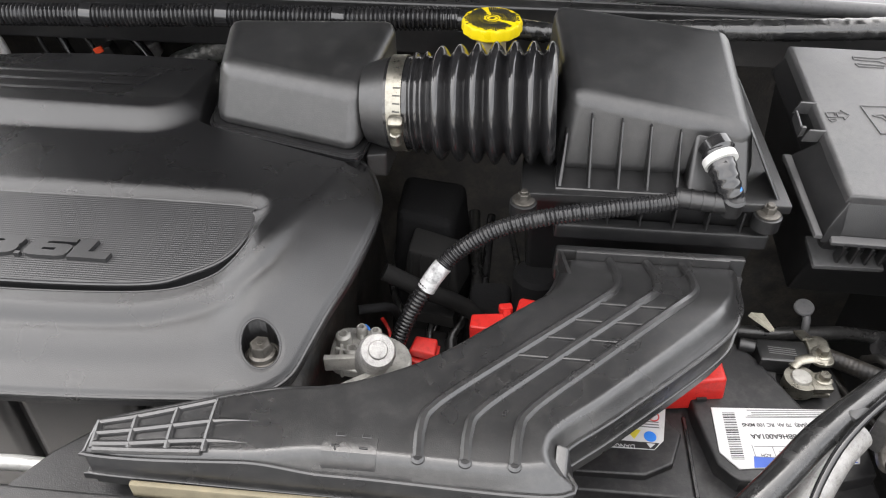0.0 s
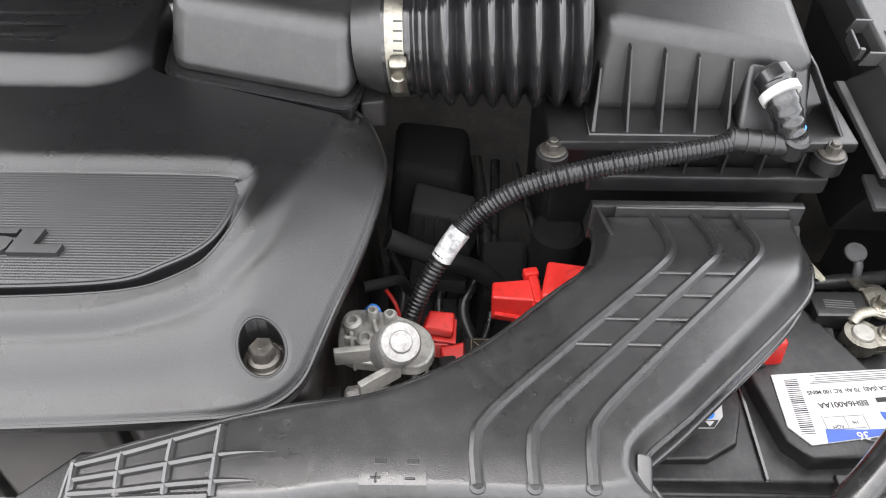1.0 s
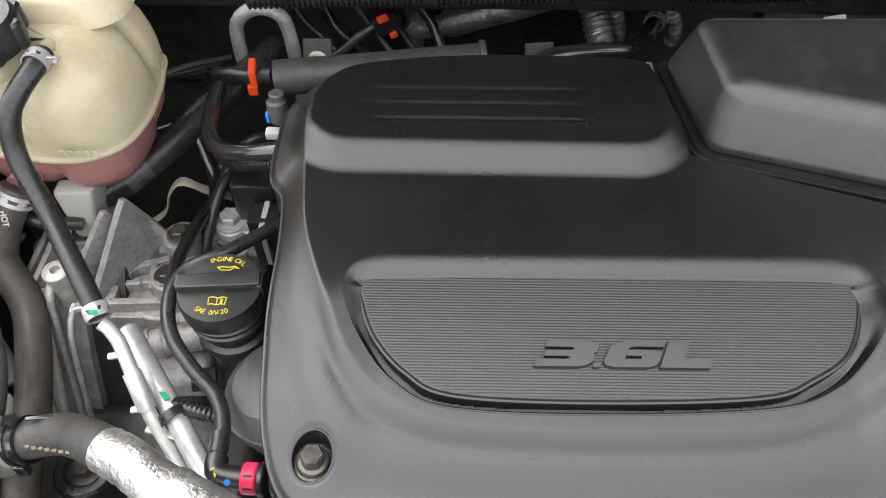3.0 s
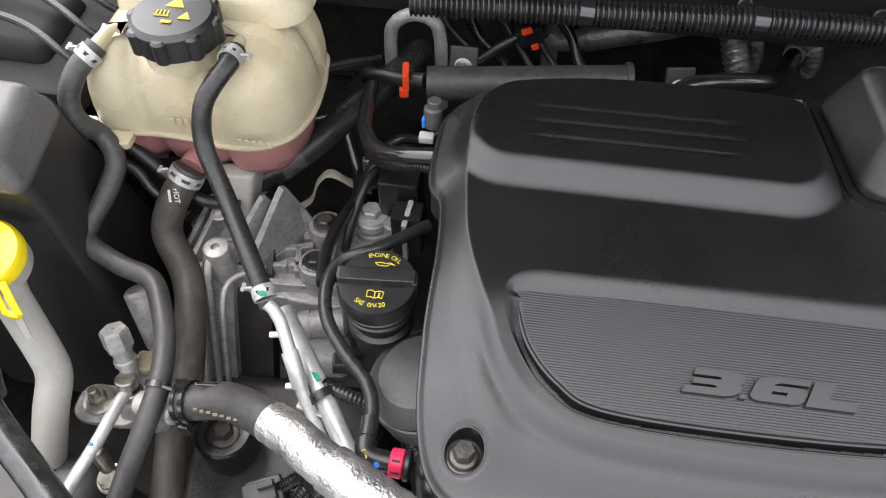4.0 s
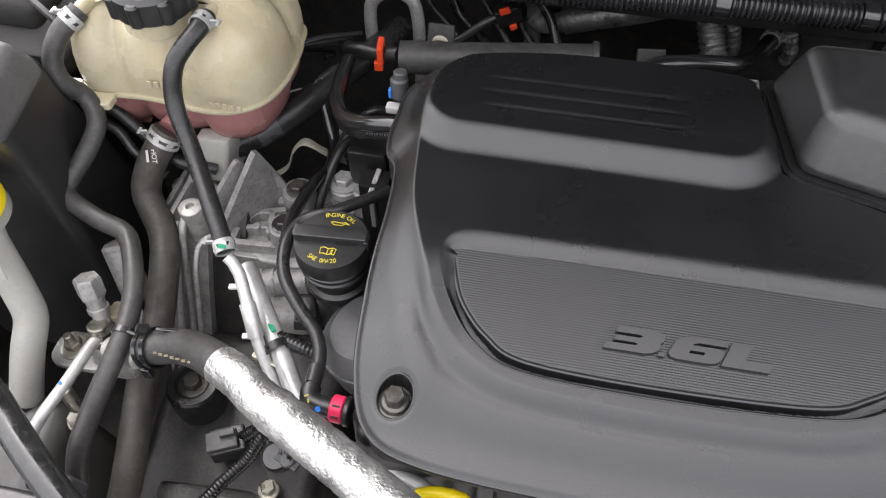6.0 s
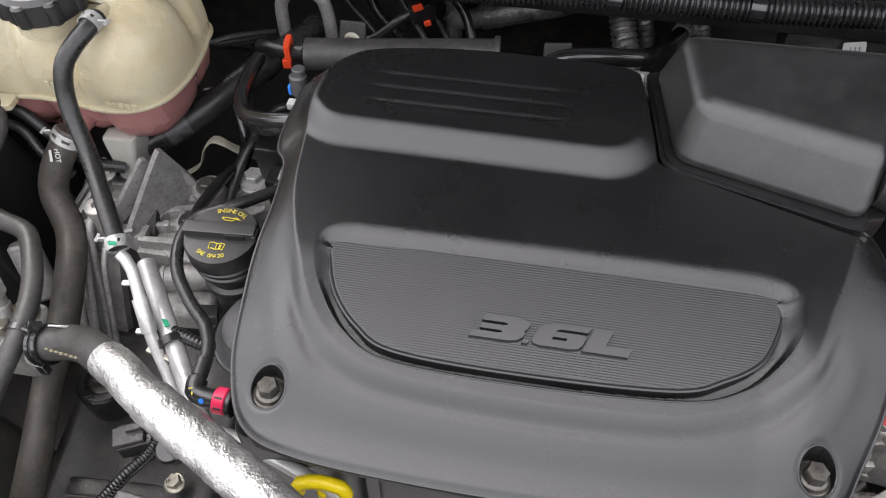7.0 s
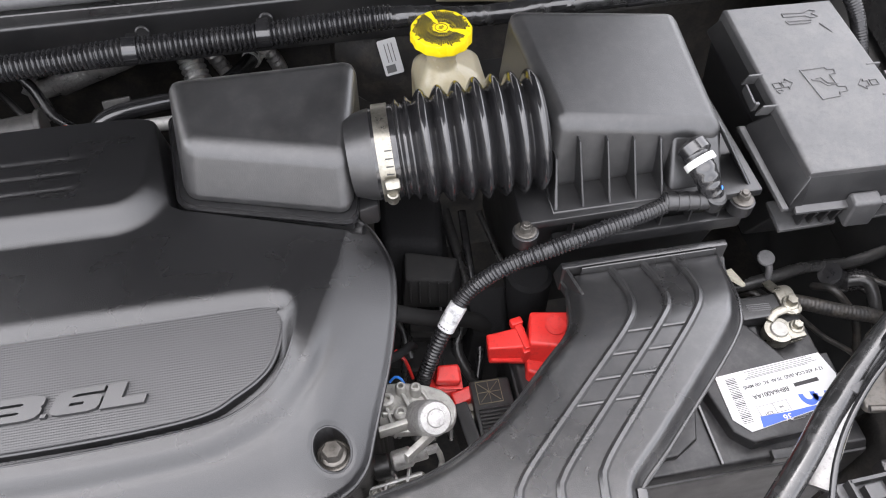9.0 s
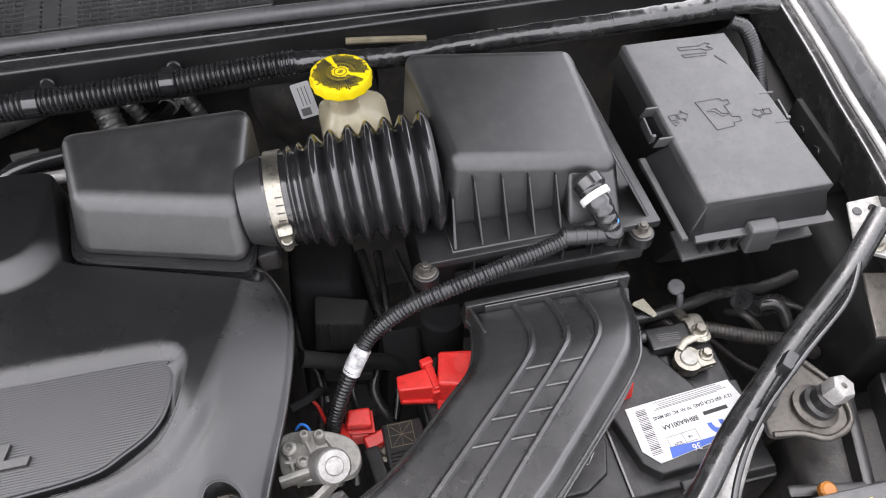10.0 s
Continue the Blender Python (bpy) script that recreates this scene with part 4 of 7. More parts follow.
tab = part("front_tab", moved(hexa([(.044, -.030, -.055), (.070, -.030, -.055), (.070, -.012, -.055), (.044, -.012, -.055), (.043, -.024, -.024), (.071, -.024, -.024), (.071, -.010, -.024), (.043, -.010, -.024)], .003, 3), fm), "fuselid", fuse, "worn grey front clip")

# ---- battery ----
bat = thing("battery", "black car battery with a white paper label", "battery", (.17, .405, -.21))
part("case", box(.015, .308, .322, .49, -.21, -.036, .004), "battery", bat)
ledge = part("ledge", hexa([(.017, .324, -.036), (.306, .324, -.036), (.306, .488, -.036), (.017, .488, -.036), (.020, .328, -.026), (.304, .328, -.026), (.304, .486, -.026), (.020, .486, -.026)], .002, 2), "battery", bat)
part("raised_lid", prism([(.176, .396), (.186, .350), (.200, .337), (.262, .340), (.300, .352), (.302, .408), (.262, .4085), (.236, .458), (.212, .484), (.170, .484)], -.027, -.012, .002), "battery", bat)
part("raised_lid", prism([(.030, .400), (.150, .402), (.166, .380), (.156, .352), (.134, .340), (.030, .338)], -.027, -.020, .002), "battery", bat)
part("raised_lid", prism([(.206, .416), (.246, .418), (.252, .448), (.210, .452)], -.027, -.016, .002), "battery", bat)
part("seam_groove", box(.1695, .1725, .328, .40, -.027, -.0235, .0005, 1), "gloss", bat)
part("handle_slot", box(.215, .255, .3235, .333, -.034, -.022, .002), "black", bat)
lab = part("label", prism([(.1895, .4010), (.2925, .4085), (.2985, .386), (.290, .360), (.2120, .3480), (.2010, .3465), (.1890, .3600)], -.0118, -.0108, .0002), "label", bat, "white paper label with blue print")
TURN_B = 185.0


def on_label(x, y, z=-.0107):
    return pose(x, y, z, 0, 0, TURN_B)


def stroke(x, y, w, h, z=-.0109):
    """A printed bar of that length and height centred on a label."""
    return moved(box(-w / 2, w / 2, -h / 2, h / 2, 0, .0003, 0), on_label(x, y, z))


part("lettering", words("BBH6A001AA", .0060, on_label(.2325, .3780), .0001, .00012), "print_black", lab, "black type BBH6A001AA")
part("lettering", words("12 V  650 CCA (SAE)  70 Ah  RC 100 MINS", .0044, on_label(.2500, .3900), .0001, .00008), "print_black", lab, "black type line of ratings")
part("blue_band", prism([(.2120, .3484), (.2135, .3585), (.2400, .3585), (.2640, .3600), (.2880, .3610), (.2890, .3602), (.2560, .3552)], -.0109, -.0106, 0), "print_blue", lab, "blue printed band")
part("lettering", words("36", .0085, on_label(.2370, .3540, -.0104), .0001, .0001), "label", lab, "white figures 36")
part("lettering", words("AGM", .0036, on_label(.2230, .3605), .0001), "print_black", lab)
part("lettering", words("H6", .0036, on_label(.2355, .3640), .0001), "print_black", lab)
part("frame_line", merge(stroke(.2295, .3685, .028, .0004), stroke(.2275, .3590, .028, .0004), stroke(.2295, .3640, .0004, .010), stroke(.2145, .3635, .0004, .010), stroke(.2430, .3640, .0004, .010)), "print_grey", lab)
part("logo_shape", merge(*[prism([(.2640 + .0110 * k + r * math.cos(a), .3715 + .0008 * k - r * math.sin(a) * 1.25) for r, aa in ((.0088, range(0, 181, 15)), (.0045, range(180, -1, -15))) for a in (radians(5 + q) for q in aa)], -.0109, -.0106, 0) for k in range(2)]), "print_blue", lab, "blue logo shape")
part("brand_bar", stroke(.268, .3825, .024, .0036), "print_black", lab)
random.seed(4)
part("barcode", merge(*[moved(box(-.0048, .0048, -random.choice((.0002, .0004, .0006)), .0003, 0, .0003, 0), on_label(.2015 + .00002 * k, .3550 + .00155 * k, -.0109)) for k in range(28)]), "print_black", lab, "black barcode")
for k in range(5):
    part("small_print", stroke(.249 + random.uniform(-.004, .004), .3968 + .0017 * k, random.uniform(.06, .072), .0006), "print_grey", lab)
for k in range(2):
    part("small_print", stroke(.2460 + .004 * k, .3510 + .0020 * k, .012, .0008), "print_grey", lab)
lab2 = part("warning_label", prism([(.098, .403), (.156, .402), (.151, .372), (.143, .363), (.098, .362)], -.0198, -.0190, .0002), "label", bat, "white warning label")
band = part("black_band", prism([(.0985, .3628), (.1430, .3632), (.1475, .3690), (.0985, .3688)], -.0192, -.0187, 0), "print_black", lab2, "black printed band")
part("lettering", words("DANGER", .0052, pose(.1180, .3640, -.0186, 0, 0, 181), .0001), "label", band, "white word DANGER")
part("warning_sign", prism([(.1400, .3638), (.1440, .3678), (.1375, .3680)], -.0186, -.0183, 0), "label", band, "white warning triangle")
part("warning_sign", prism([(.1225, .3800), (.1345, .3800), (.1285, .3710)], -.0192, -.0187, .0001), "print_yellow", lab2, "yellow warning triangle")
for k in range(3):
    part("small_print", moved(box(-.016, .016, -.0005, .0005, 0, .0003, 0), pose(.1330, .3835 + .0026 * k, -.0192)), "print_grey", lab2)
part("warning_sign", revolve([(.0048, 0), (.0048, .0005)], pose(.141, .3745, -.0192), 20), "bluep", lab2, "blue round sign")
part("warning_sign", revolve([(.0048, 0), (.0048, .0005), (.0038, .0005), (.0038, 0)], pose(.1455, .394, -.0192), 20), "print_red", lab2, "red round sign")
for k in range(4):
    part("small_print", moved(box(-.010, .010, -.0003, .0003, 0, .0003, 0), pose(.128, .391 + .002 * k, -.0192)), "print_grey", lab2)

red = thing("positive_terminal_cover", "bright red plastic battery terminal cover", "terminal cover", (.1, .42, -.02))
part("lid", hexa([(.030, .440, -.075), (.140, .405, -.075), (.145, .462, -.075), (.036, .482, -.075), (.029, .452, .012), (.138, .413, .021), (.142, .460, .022), (.036, .481, .019)], .003, 3), "red", red)
part("front_block", hexa([(.022, .426, -.075), (.09, .392, -.075), (.09, .455, -.075), (.030, .462, -.075), (.026, .438, -.012), (.09, .402, -.012), (.09, .457, -.012), (.030, .462, -.012)], .003, 3), "red", red)
part("cable_hood", hexa([(-.005, .457, -.024), (.030, .450, -.024), (.031, .476, -.024), (-.003, .476, -.024), (-.006, .459, .000), (.030, .453, .004), (.031, .475, .005), (-.005, .474, .001)], .002, 3), "red", red)
part("hood_flap", hexa([(-.004, .4555, -.020), (.026, .4495, -.020), (.026, .452, -.020), (-.004, .458, -.020), (-.003, .454, -.014), (.026, .448, -.013), (.026, .452, -.013), (-.003, .458, -.014)], .001, 1), "red", red)
part("hinge_band", merge(obox((.0275, .464, .0035), (.007, .026, .005), (0, -6, 8), .0015), obox((.0275, .4515, -.008), (.007, .006, .020), (0, 0, 8), .0015)), "red", red)
part("lug", obox((.0245, .4800, .003), (.012, .008, .009), (0, 0, 12), .002), "red", red)
part("round_mark", revolve([(.0095, 0), (.0095, .0008), (.0085, .0008), (.0085, .0002), (.0045, .0002), (.0045, .0008), (.0035, .0008)], pose(.056, .463, .0180, 9, -3, 0), 28), "red", red)
part("end_hood", hexa([(.150, .404, -.024), (.203, .411, -.024), (.200, .432, -.024), (.150, .432, -.024), (.152, .406, .006), (.200, .413, .010), (.198, .432, .012), (.152, .432, .008)], .003, 3), "red", red)
part("slot", obox((.183, .4075, -.010), (.008, .002, .003), (0, 0, 8), 0), "print_black", red)

red2 = thing("cable_terminal_cover", "small bright red plastic cap over a cable terminal", "terminal cover", (-.045, .436, -.03))
part("cap", moved(hexa([(-.0165, -.010, 0), (.0150, -.012, 0), (.0150, .013, 0), (-.012, .013, 0), (-.0150, -.009, .0115), (.0150, -.011, .0120), (.0140, .011, .0135), (-.0110, .011, .0130)], .0030, 3), pose(-.0450, .453, -.029, 8, 4, -4) @ Matrix.Scale(.78, 4)), "red", red2)
part("rim", moved(hexa([(-.0185, -.0125, 0), (.0175, -.0140, 0), (.0165, .013, 0), (-.014, .013, 0), (-.0185, -.0125, .0035), (.0175, -.0140, .0035), (.0165, .013, .0035), (-.014, .013, .0035)], .0012, 2), pose(-.0450, .453, -.0335, 8, 4, -4) @ Matrix.Scale(.80, 4)), "red", red2)
part("post", obox((-.0455, .450, -.046), (.019, .016, .022), (6, 0, -4), .003), "red", red2)
part("arm", moved(hexa([(-.012, -.008, -.006), (.016, -.006, -.006), (.017, .008, -.006), (-.012, .008, -.006), (-.012, -.007, .005), (.015, -.005, .006), (.016, .007, .007), (-.012, .007, .006)], .002, 3), pose(-.031, .4375, -.044, 8, 0, 14)), "red", red2)
part("side_arm", obox((-.0600, .446, -.036), (.008, .018, .014), (0, 0, 15), .002), "red", red2)
part("stud", bolt((-.026, .425, -.049), r=.0045, h=.006, washer=.008), "steel", red2, "steel nut")

tray = thing("relay_block", "black ribbed plastic relay block beside the terminal", "relay block", (-.01, .42, -.06))
part("body", box(-.026, .012, .385, .448, -.10, -.034, .003), "black", tray)
part("printed_patch", merge(*[obox((-.009, .434, -.0335), (w, h, .0006), (0, 0, a), 0) for w, h, a in ((.020, .0004, 0), (.020, .0004, 90), (.026, .0004, 45), (.026, .0004, -45))], *[obox((-.009 + a, .434 + b, -.0335), (w, h, .0006), (0, 0, 0), 0) for a, b, w, h in ((0, .011, .022, .0006), (0, -.011, .022, .0006), (.011, 0, .0006, .022), (-.011, 0, .0006, .022))]), "gasket", tray, "faded printed square")
for k in range(9):
    part("rib", box(-.022, .008, .388 + .0035 * k, .3898 + .0035 * k, -.036, -.0315, .0005, 1), "black", tray)
part("side_clip", obox((-.035, .40, -.05), (.014, .05, .05), (0, 0, 8), .003), "black", tray)

neg = thing("negative_terminal", "zinc-plated negative battery clamp with its sensor", "battery terminal", (.266, .436, -.02))
part("post", revolve([(.0085, -.014), (.0085, .004), (.0075, .006), (0, .0065)], pose(.2665, .436, -.012), 28), "pale", neg, "dull lead post")
part("clamp_ring", revolve([(.0088, -.008), (.0132, -.008), (.0132, .004), (.0088, .004)], pose(.2665, .436, -.012), 32), "steel", neg)
part("clamp_jaw", merge(obox((.281, .434, -.010), (.016, .018, .005), (0, 0, 5), .001), obox((.281, .434, -.018), (.016, .016, .004), (0, 0, 5), .001)), "steel", neg)
part("clamp_bolt", bolt((.284, .436, -.008), r=.0048, h=.005, washer=.007), "steel", neg)
part("strap", tube([(.262, .4465, -.0075), (.267, .4510, -.0050), (.276, .4535, -.0035), (.285, .4530, -.0035), (.290, .4500, -.0035)], .0045, 12, .003, True, .35), "steel", neg, "brassy bent strap")
part("sensor", box(.236, .278, .449, .474, -.022, -.004, .003), "black", neg, "black sensor block")
part("sensor_text", merge(*[obox((.256, .457 + .0022 * k, -.0038), (.022, .0007, .0004), (0, 0, -4), 0) for k in range(4)]), "print_grey", neg)
part("terminal_tag", merge(prism(rrect(.278, .296, .447, .480, .007), -.006, -.003, .0008), obox((.279, .482, -.006), (.010, .016, .003), (-20, 0, 10), .001)), "steel", neg, "zinc cable tag")
part("tag_bolt", bolt((.287, .459, -.003), r=.0055, h=.006, washer=.008), "steel", neg)
part("plug", drum((.237, .468, -.010), (-1, .2, 0), .006, .014, .001, 16), "black", neg)

tag = single("paper_tag", moved(hexa([(-.016, -.003, 0), (.016, -.012, -.002), (.016, .012, .002), (-.016, .004, 0), (-.015, -.002, .004), (.015, -.010, .006), (.015, .010, .008), (-.015, .003, .004)], .001, 2), pose(.252, .500, -.014, 15, 10, 115) @ Matrix.Scale(.75, 4)), "strap", "creased pale paper tag on a cable", "tag")
single("battery_cable", tube([(.23, .50, -.025), (.26, .497, -.022), (.30, .503, -.024), (.34, .512, -.03), (.40, .516, -.04), (.47, .53, -.04)], .0062), "rubber", "black battery cable behind the terminal", "cable")
single("negative_cable", tube([(.284, .47, -.012), (.31, .463, -.016), (.34, .452, -.02), (.38, .444, -.03), (.42, .44, -.06)], convoluted(.0075, .004, .0004), 14, .001), "dark", "ribbed black earth cable", "cable", sharp=70)
clip = thing("cable_clip", "grey plastic cable clip on a stalk", "clip", (.287, .5, -.02))
part("stalk", tube([(.288, .498, -.022), (.288, .503, -.008), (.287, .512, -.002)], .0035), "grey", clip)
part("head", drum((.286, .512, -.003), (-.1, -.3, 1), .0085, .004, .001), "grey", clip)

# ---- brake fluid bottle ----
bott = thing("brake_fluid_bottle", "translucent white brake fluid bottle with a yellow cap", "fluid bottle", (-.008, .70, .05))
part("bottle", loft([[(c[0], c[1], z) for c in rrect(-.008 + a, -.008 + b, .70 + e, .70 + f, min(.02, (b - a) * .48), 8)] for a, b, e, f, z in ((-.028, .044, -.03, .05, .04), (-.028, .044, -.03, .05, .098), (-.027, .040, -.03, .045, .110), (-.022, .030, -.024, .034, .121), (-.0175, .0140, -.0155, .0165, .129), (-.0165, .0125, -.0140, .0150, .134), (-.0165, .0125, -.0140, .0150, .158))], True, True), "tank", bott, sharp=50)
FL = 112


def fluted(r, z, amp):
    return [(-.010 + r * (1 + amp * math.cos(14 * a)) * math.cos(a), .701 + r * (1 + amp * math.cos(14 * a)) * math.sin(a), z) for a in (2 * math.pi * k / FL for k in range(FL))]


crown = part("cap", loft([fluted(.0270, .1570, .015), fluted(.0288, .1585, .020), fluted(.0288, .1662, .020), fluted(.0276, .1688, .010), fluted(.020, .1695, 0), fluted(.004, .1695, 0)]), "yellow", bott, "bright yellow cap printed in black")
random.seed(7)
rays = []
for k in range(72):
    a = 2 * math.pi * k / 72
    if 0.28 < k / 72 < 0.33 or 0.90 < k / 72 < 0.95:
        continue
    r0 = random.uniform(.0072, .0095) if k % 2 else .0135
    end = random.uniform(.0225, .0262)
    while r0 < end:
        w = random.uniform(.0008, .0022)
        rays.append(moved(box(0, w, -.00075, .00075, 0, .0004, 0), pose(-.010 + r0 * math.cos(a), .701 + r0 * math.sin(a), .1694 - .07 * max(0, r0 - .020), 0, 0, math.degrees(a))))
        r0 += w + random.uniform(.0003, .0007)
part("printed_warning", merge(*rays, ring((-.010, .701, .1696), (0, 0, 1), .0054, .0004, .0007, 24), *[obox((-.010, .701 + .0016 * k, .1697), (.006 - abs(k) * .002, .0006, .0004), (0, 0, 20), 0) for k in (-1, 0, 1)]), "print_black", crown, "black radiating print")

bott.location += V(.005, .0035, -.001)

# ---- booster, loom, cowl ----
single("brake_booster", revolve([(.0, .0), (.075, .0), (.08, .01), (.075, .025), (.05, .04), (.03, .05)], axis_pose((-.030, .885, .02), (0, -1, .35)), 40), "dark", "black brake booster dome behind the intake hose", "brake booster")
loom = thing("wiring_loom", "thick black convoluted wiring sleeve along the bulkhead", "wiring loom", (-.3, .775, .13))
part("sleeve", tube([(-.62, .775, .118), (-.50, .775, .122), (-.39, .776, .125), (-.30, .776, .129), (-.172, .776, .130), (-.100, .776, .133), (-.045, .776, .135)], convoluted(.0128, .0050, .0026), 18, 0.0007), "loom", loom, sharp=70)
for cx, cy, cz in ((-.30, .776, .129), (-.172, .776, .130), (-.455, .7755, .1235)):
    k = part("clip", ring((cx, cy, cz), (1, 0, -.05), .0118, .013, .0012), "gloss", loom)
    part("clip_foot", obox((cx, cy + .014, cz + .002), (.011, .014, .005), (12, 0, 0), .001), "black", k)
th = thing("taped_harness", "black taped wiring harness behind the air filter box", "wiring harness", (.2, .76, .13))
part("sleeve", tube([(-.062, .776, .1345), (-.02, .777, .132), (.02, .778, .125), (.071, .779, .122), (.129, .772, .13), (.205, .760, .14), (.289, .746, .15), (.365, .735, .16), (.40, .73, .165), (.46, .74, .15)], .0105, 16, .003, True, 1.0, .0011), "blackpaint", th)
for q in ((-.05, .776, .1345), (-.035, .7765, .133), (.0, .7775, .129), (.071, .779, .122), (.129, .772, .13), (.205, .760, .14), (.289, .746, .15)):
    part("tape_wrap", ring(q, (1, -.12, .1), .0102, .016, .0009, 24), "gloss", th)
cowl = thing("windscreen_cowl", "black plastic windscreen cowl with a slatted grille", "cowl", (-.3, .9, .1))
part("front_lip", hexa([(-1.1, .842, .06), (.50, .842, .06), (.50, .862, .06), (-1.1, .862, .06), (-1.1, .842, .122), (.50, .842, .122), (.50, .866, .130), (-1.1, .866, .130)], .003, 2), "black", cowl)
# The rubber seal's highlight is put into this lighter grey.
part("seal", tube([(-1.1, .853, .147), (-.6, .853, .146), (-.33, .853, .146), (.0, .853, .142), (.3, .850, .134), (.50, .845, .128)], .0085, 14, .05), "grey", cowl, "thick rubber bonnet seal")
part("seal_foot", hexa([(-1.1, .846, .120), (.5, .846, .112), (.5, .858, .112), (-1.1, .858, .120), (-1.1, .848, .14), (.5, .846, .126), (.5, .858, .126), (-1.1, .858, .14)], .001, 1), "duct", cowl)
part("shelf", hexa([(-1.1, .862, .112), (.55, .862, .104), (.55, .885, .104), (-1.1, .885, .112), (-1.1, .862, .134), (.55, .862, .120), (.55, .885, .122), (-1.1, .885, .136)], .002, 1), "black", cowl)
part("well", box(-1.1, .55, .885, 1.10, .04, .06, .001, 1), "black", cowl)
part("outer_edge", hexa([(-.06, .884, .08), (.55, .884, .08), (.55, 1.12, .08), (-.06, 1.12, .08), (-.06, .884, .128), (.55, .884, .122), (.55, 1.12, .15), (-.06, 1.12, .16)], .004, 2), "black", cowl)
grid = part("grille", box(-.60, -.06, .884, .888, .06, .136, .001, 1), "black", cowl, "black square-mesh grille")
# Highlights of the glossy black slats are put into this paler material.
gm = finish("slat", moved(box(-.27, .27, -.0011, .0011, -.003, .003, 0), pose(0, 0, 0)), "fuselid")
for k in range(16):
    sl = part("slat", gm, "fuselid", grid)
    sl.location = (-.33, .893 + .0075 * k, .1335 + .0012 * k)
vm = finish("slat", box(-.0011, .0011, 0, .115, -.003, .003, 0), "fuselid")
for k in range(62):
    sl = part("slat", vm, "fuselid", grid)
    sl.location, sl.rotation_euler = (-.595 + .0088 * k, .891, .1325), (math.atan(.16), 0, 0)
part("foam_pad", tube([(.013, .838, .108), (.060, .837, .1035), (.103, .838, .097)], .004, 8), "gasket", cowl, "yellowed foam pad")
for k in range(3):
    part("blank_slat", moved(box(-.0085, .0085, 0, .118, -.002, .0036, .0008, 1), pose(-.312 + .0195 * k, .891, .1325, math.degrees(math.atan(.16)))), "fuselid", grid, "closed grille strip")
for cx in (-.30, -.172):
    part("clip_button", drum((cx, .836, .107), (0, -1, .25), .0075, .005, .0015, 18), "black", cowl)
stk = single("booster_label", moved(prism(rrect(-.011, .011, -.021, .021, .002), 0, .0006, .0002), axis_pose((-.0425, .8300, .0425), (-.08, -.93, .36)) @ pose(0, 0, 0, 0, 0, 12)), "label", "pale printed sticker beside the brake fluid bottle", "sticker")
sm = axis_pose((-.0425, .8300, .0425), (-.08, -.93, .36)) @ pose(0, 0, .0007, 0, 0, 12)
part("print_bar", moved(merge(*[box(-.004 + .0042 * k, -.0030 + .0042 * k, -.006, .016, 0, .0003, 0) for k in range(3)]), sm), "print_grey", stk)
part("print_block", moved(box(-.008, .003, -.018, -.009, 0, .0003, 0), sm), "print_grey", stk)

# ---- wing ----
wing = thing("front_wing", "silver painted front wing with a bright inner edge", "wing", (.6, .5, 0))
WING = spline([(.56, 1.06, 0), (.548, .90, 0), (.520, .72, 0), (.500, .62, 0), (.488, .55, 0), (.462, .42, 0), (.455, .30, 0), (.45, .15, 0)], .02)
part("panel", prism([(q.x + .012, q.y) for q in WING] + [(.95, .15), (.95, 1.06)], .02, .150, .006), "paint", wing)
part("inner_edge", tube([(q.x + .008, q.y, .150) for q in WING], .0065, 12, .02), "silver", wing, "bright folded edge")
part("gutter", prism([(q.x - .022, q.y) for q in WING] + [(q.x + .011, q.y) for q in reversed(WING)], .06, .112, .003), "blackpaint", wing, "black painted gutter")
part("edge_groove", tube([(q.x - .006, q.y, .1135) for q in WING], .0035, 10, .02), "silver", wing, "bright painted fold")

# ---- coolant tank ----
tank = thing("coolant_tank", "milky plastic coolant tank with pink coolant and a black cap", "coolant tank", (-.77, .68, .03))


TANK = spline([(-.872, .700, 0), (-.876, .650, 0), (-.872, .615, 0), (-.858, .601, 0), (-.833, .603, 0), (-.813, .604, 0), (-.794, .603, 0), (-.776, .601, 0), (-.761, .598, 0), (-.742, .597, 0), (-.724, .600, 0), (-.708, .609, 0), (-.697, .623, 0), (-.690, .648, 0), (-.689, .673, 0), (-.692, .705, 0), (-.705, .735, 0), (-.78, .745, 0), (-.85, .738, 0)], .003, True)


def tank_ring(z, g, crease=0.0):
    """The tank's outline at a height, drawn in by g and folded in between its three chambers."""
    out = []
    n = len(TANK)
    for i, q in enumerate(TANK):
        e = (TANK[(i + 1) % n] - TANK[i - 1]).normalized()
        side = V(-e.y, e.x, 0)
        fold = math.exp(-((q.x + .826) / .0080) ** 2) + math.exp(-((q.x + .769) / .0090) ** 2) if q.y < .64 else 0
        fold += .7 * math.exp(-((q.y - .690) / .010) ** 2) if q.x > -.70 else 0
        c = q + side * (g + crease * fold)
        out.append((c.x, c.y, z))
    return out


part("upper_shell", loft([tank_ring(.084, 0), tank_ring(.092, -.001, .002), tank_ring(.105, -.001, .005), tank_ring(.120, .0005, .008), tank_ring(.134, .004, .010), tank_ring(.145, .009, .011), tank_ring(.153, .016, .011), tank_ring(.159, .024, .010), tank_ring(.163, .033, .007), tank_ring(.165, .042, .003)]), "tank", tank, sharp=60)
part("lower_shell", loft([tank_ring(.024, .040, .002), tank_ring(.0265, .028, .008), tank_ring(.033, .017, .011), tank_ring(.044, .010, .011), tank_ring(.060, .006, .009), tank_ring(.081, .004, .005)]), "coolant", tank, "lower half showing pink coolant", sharp=60)
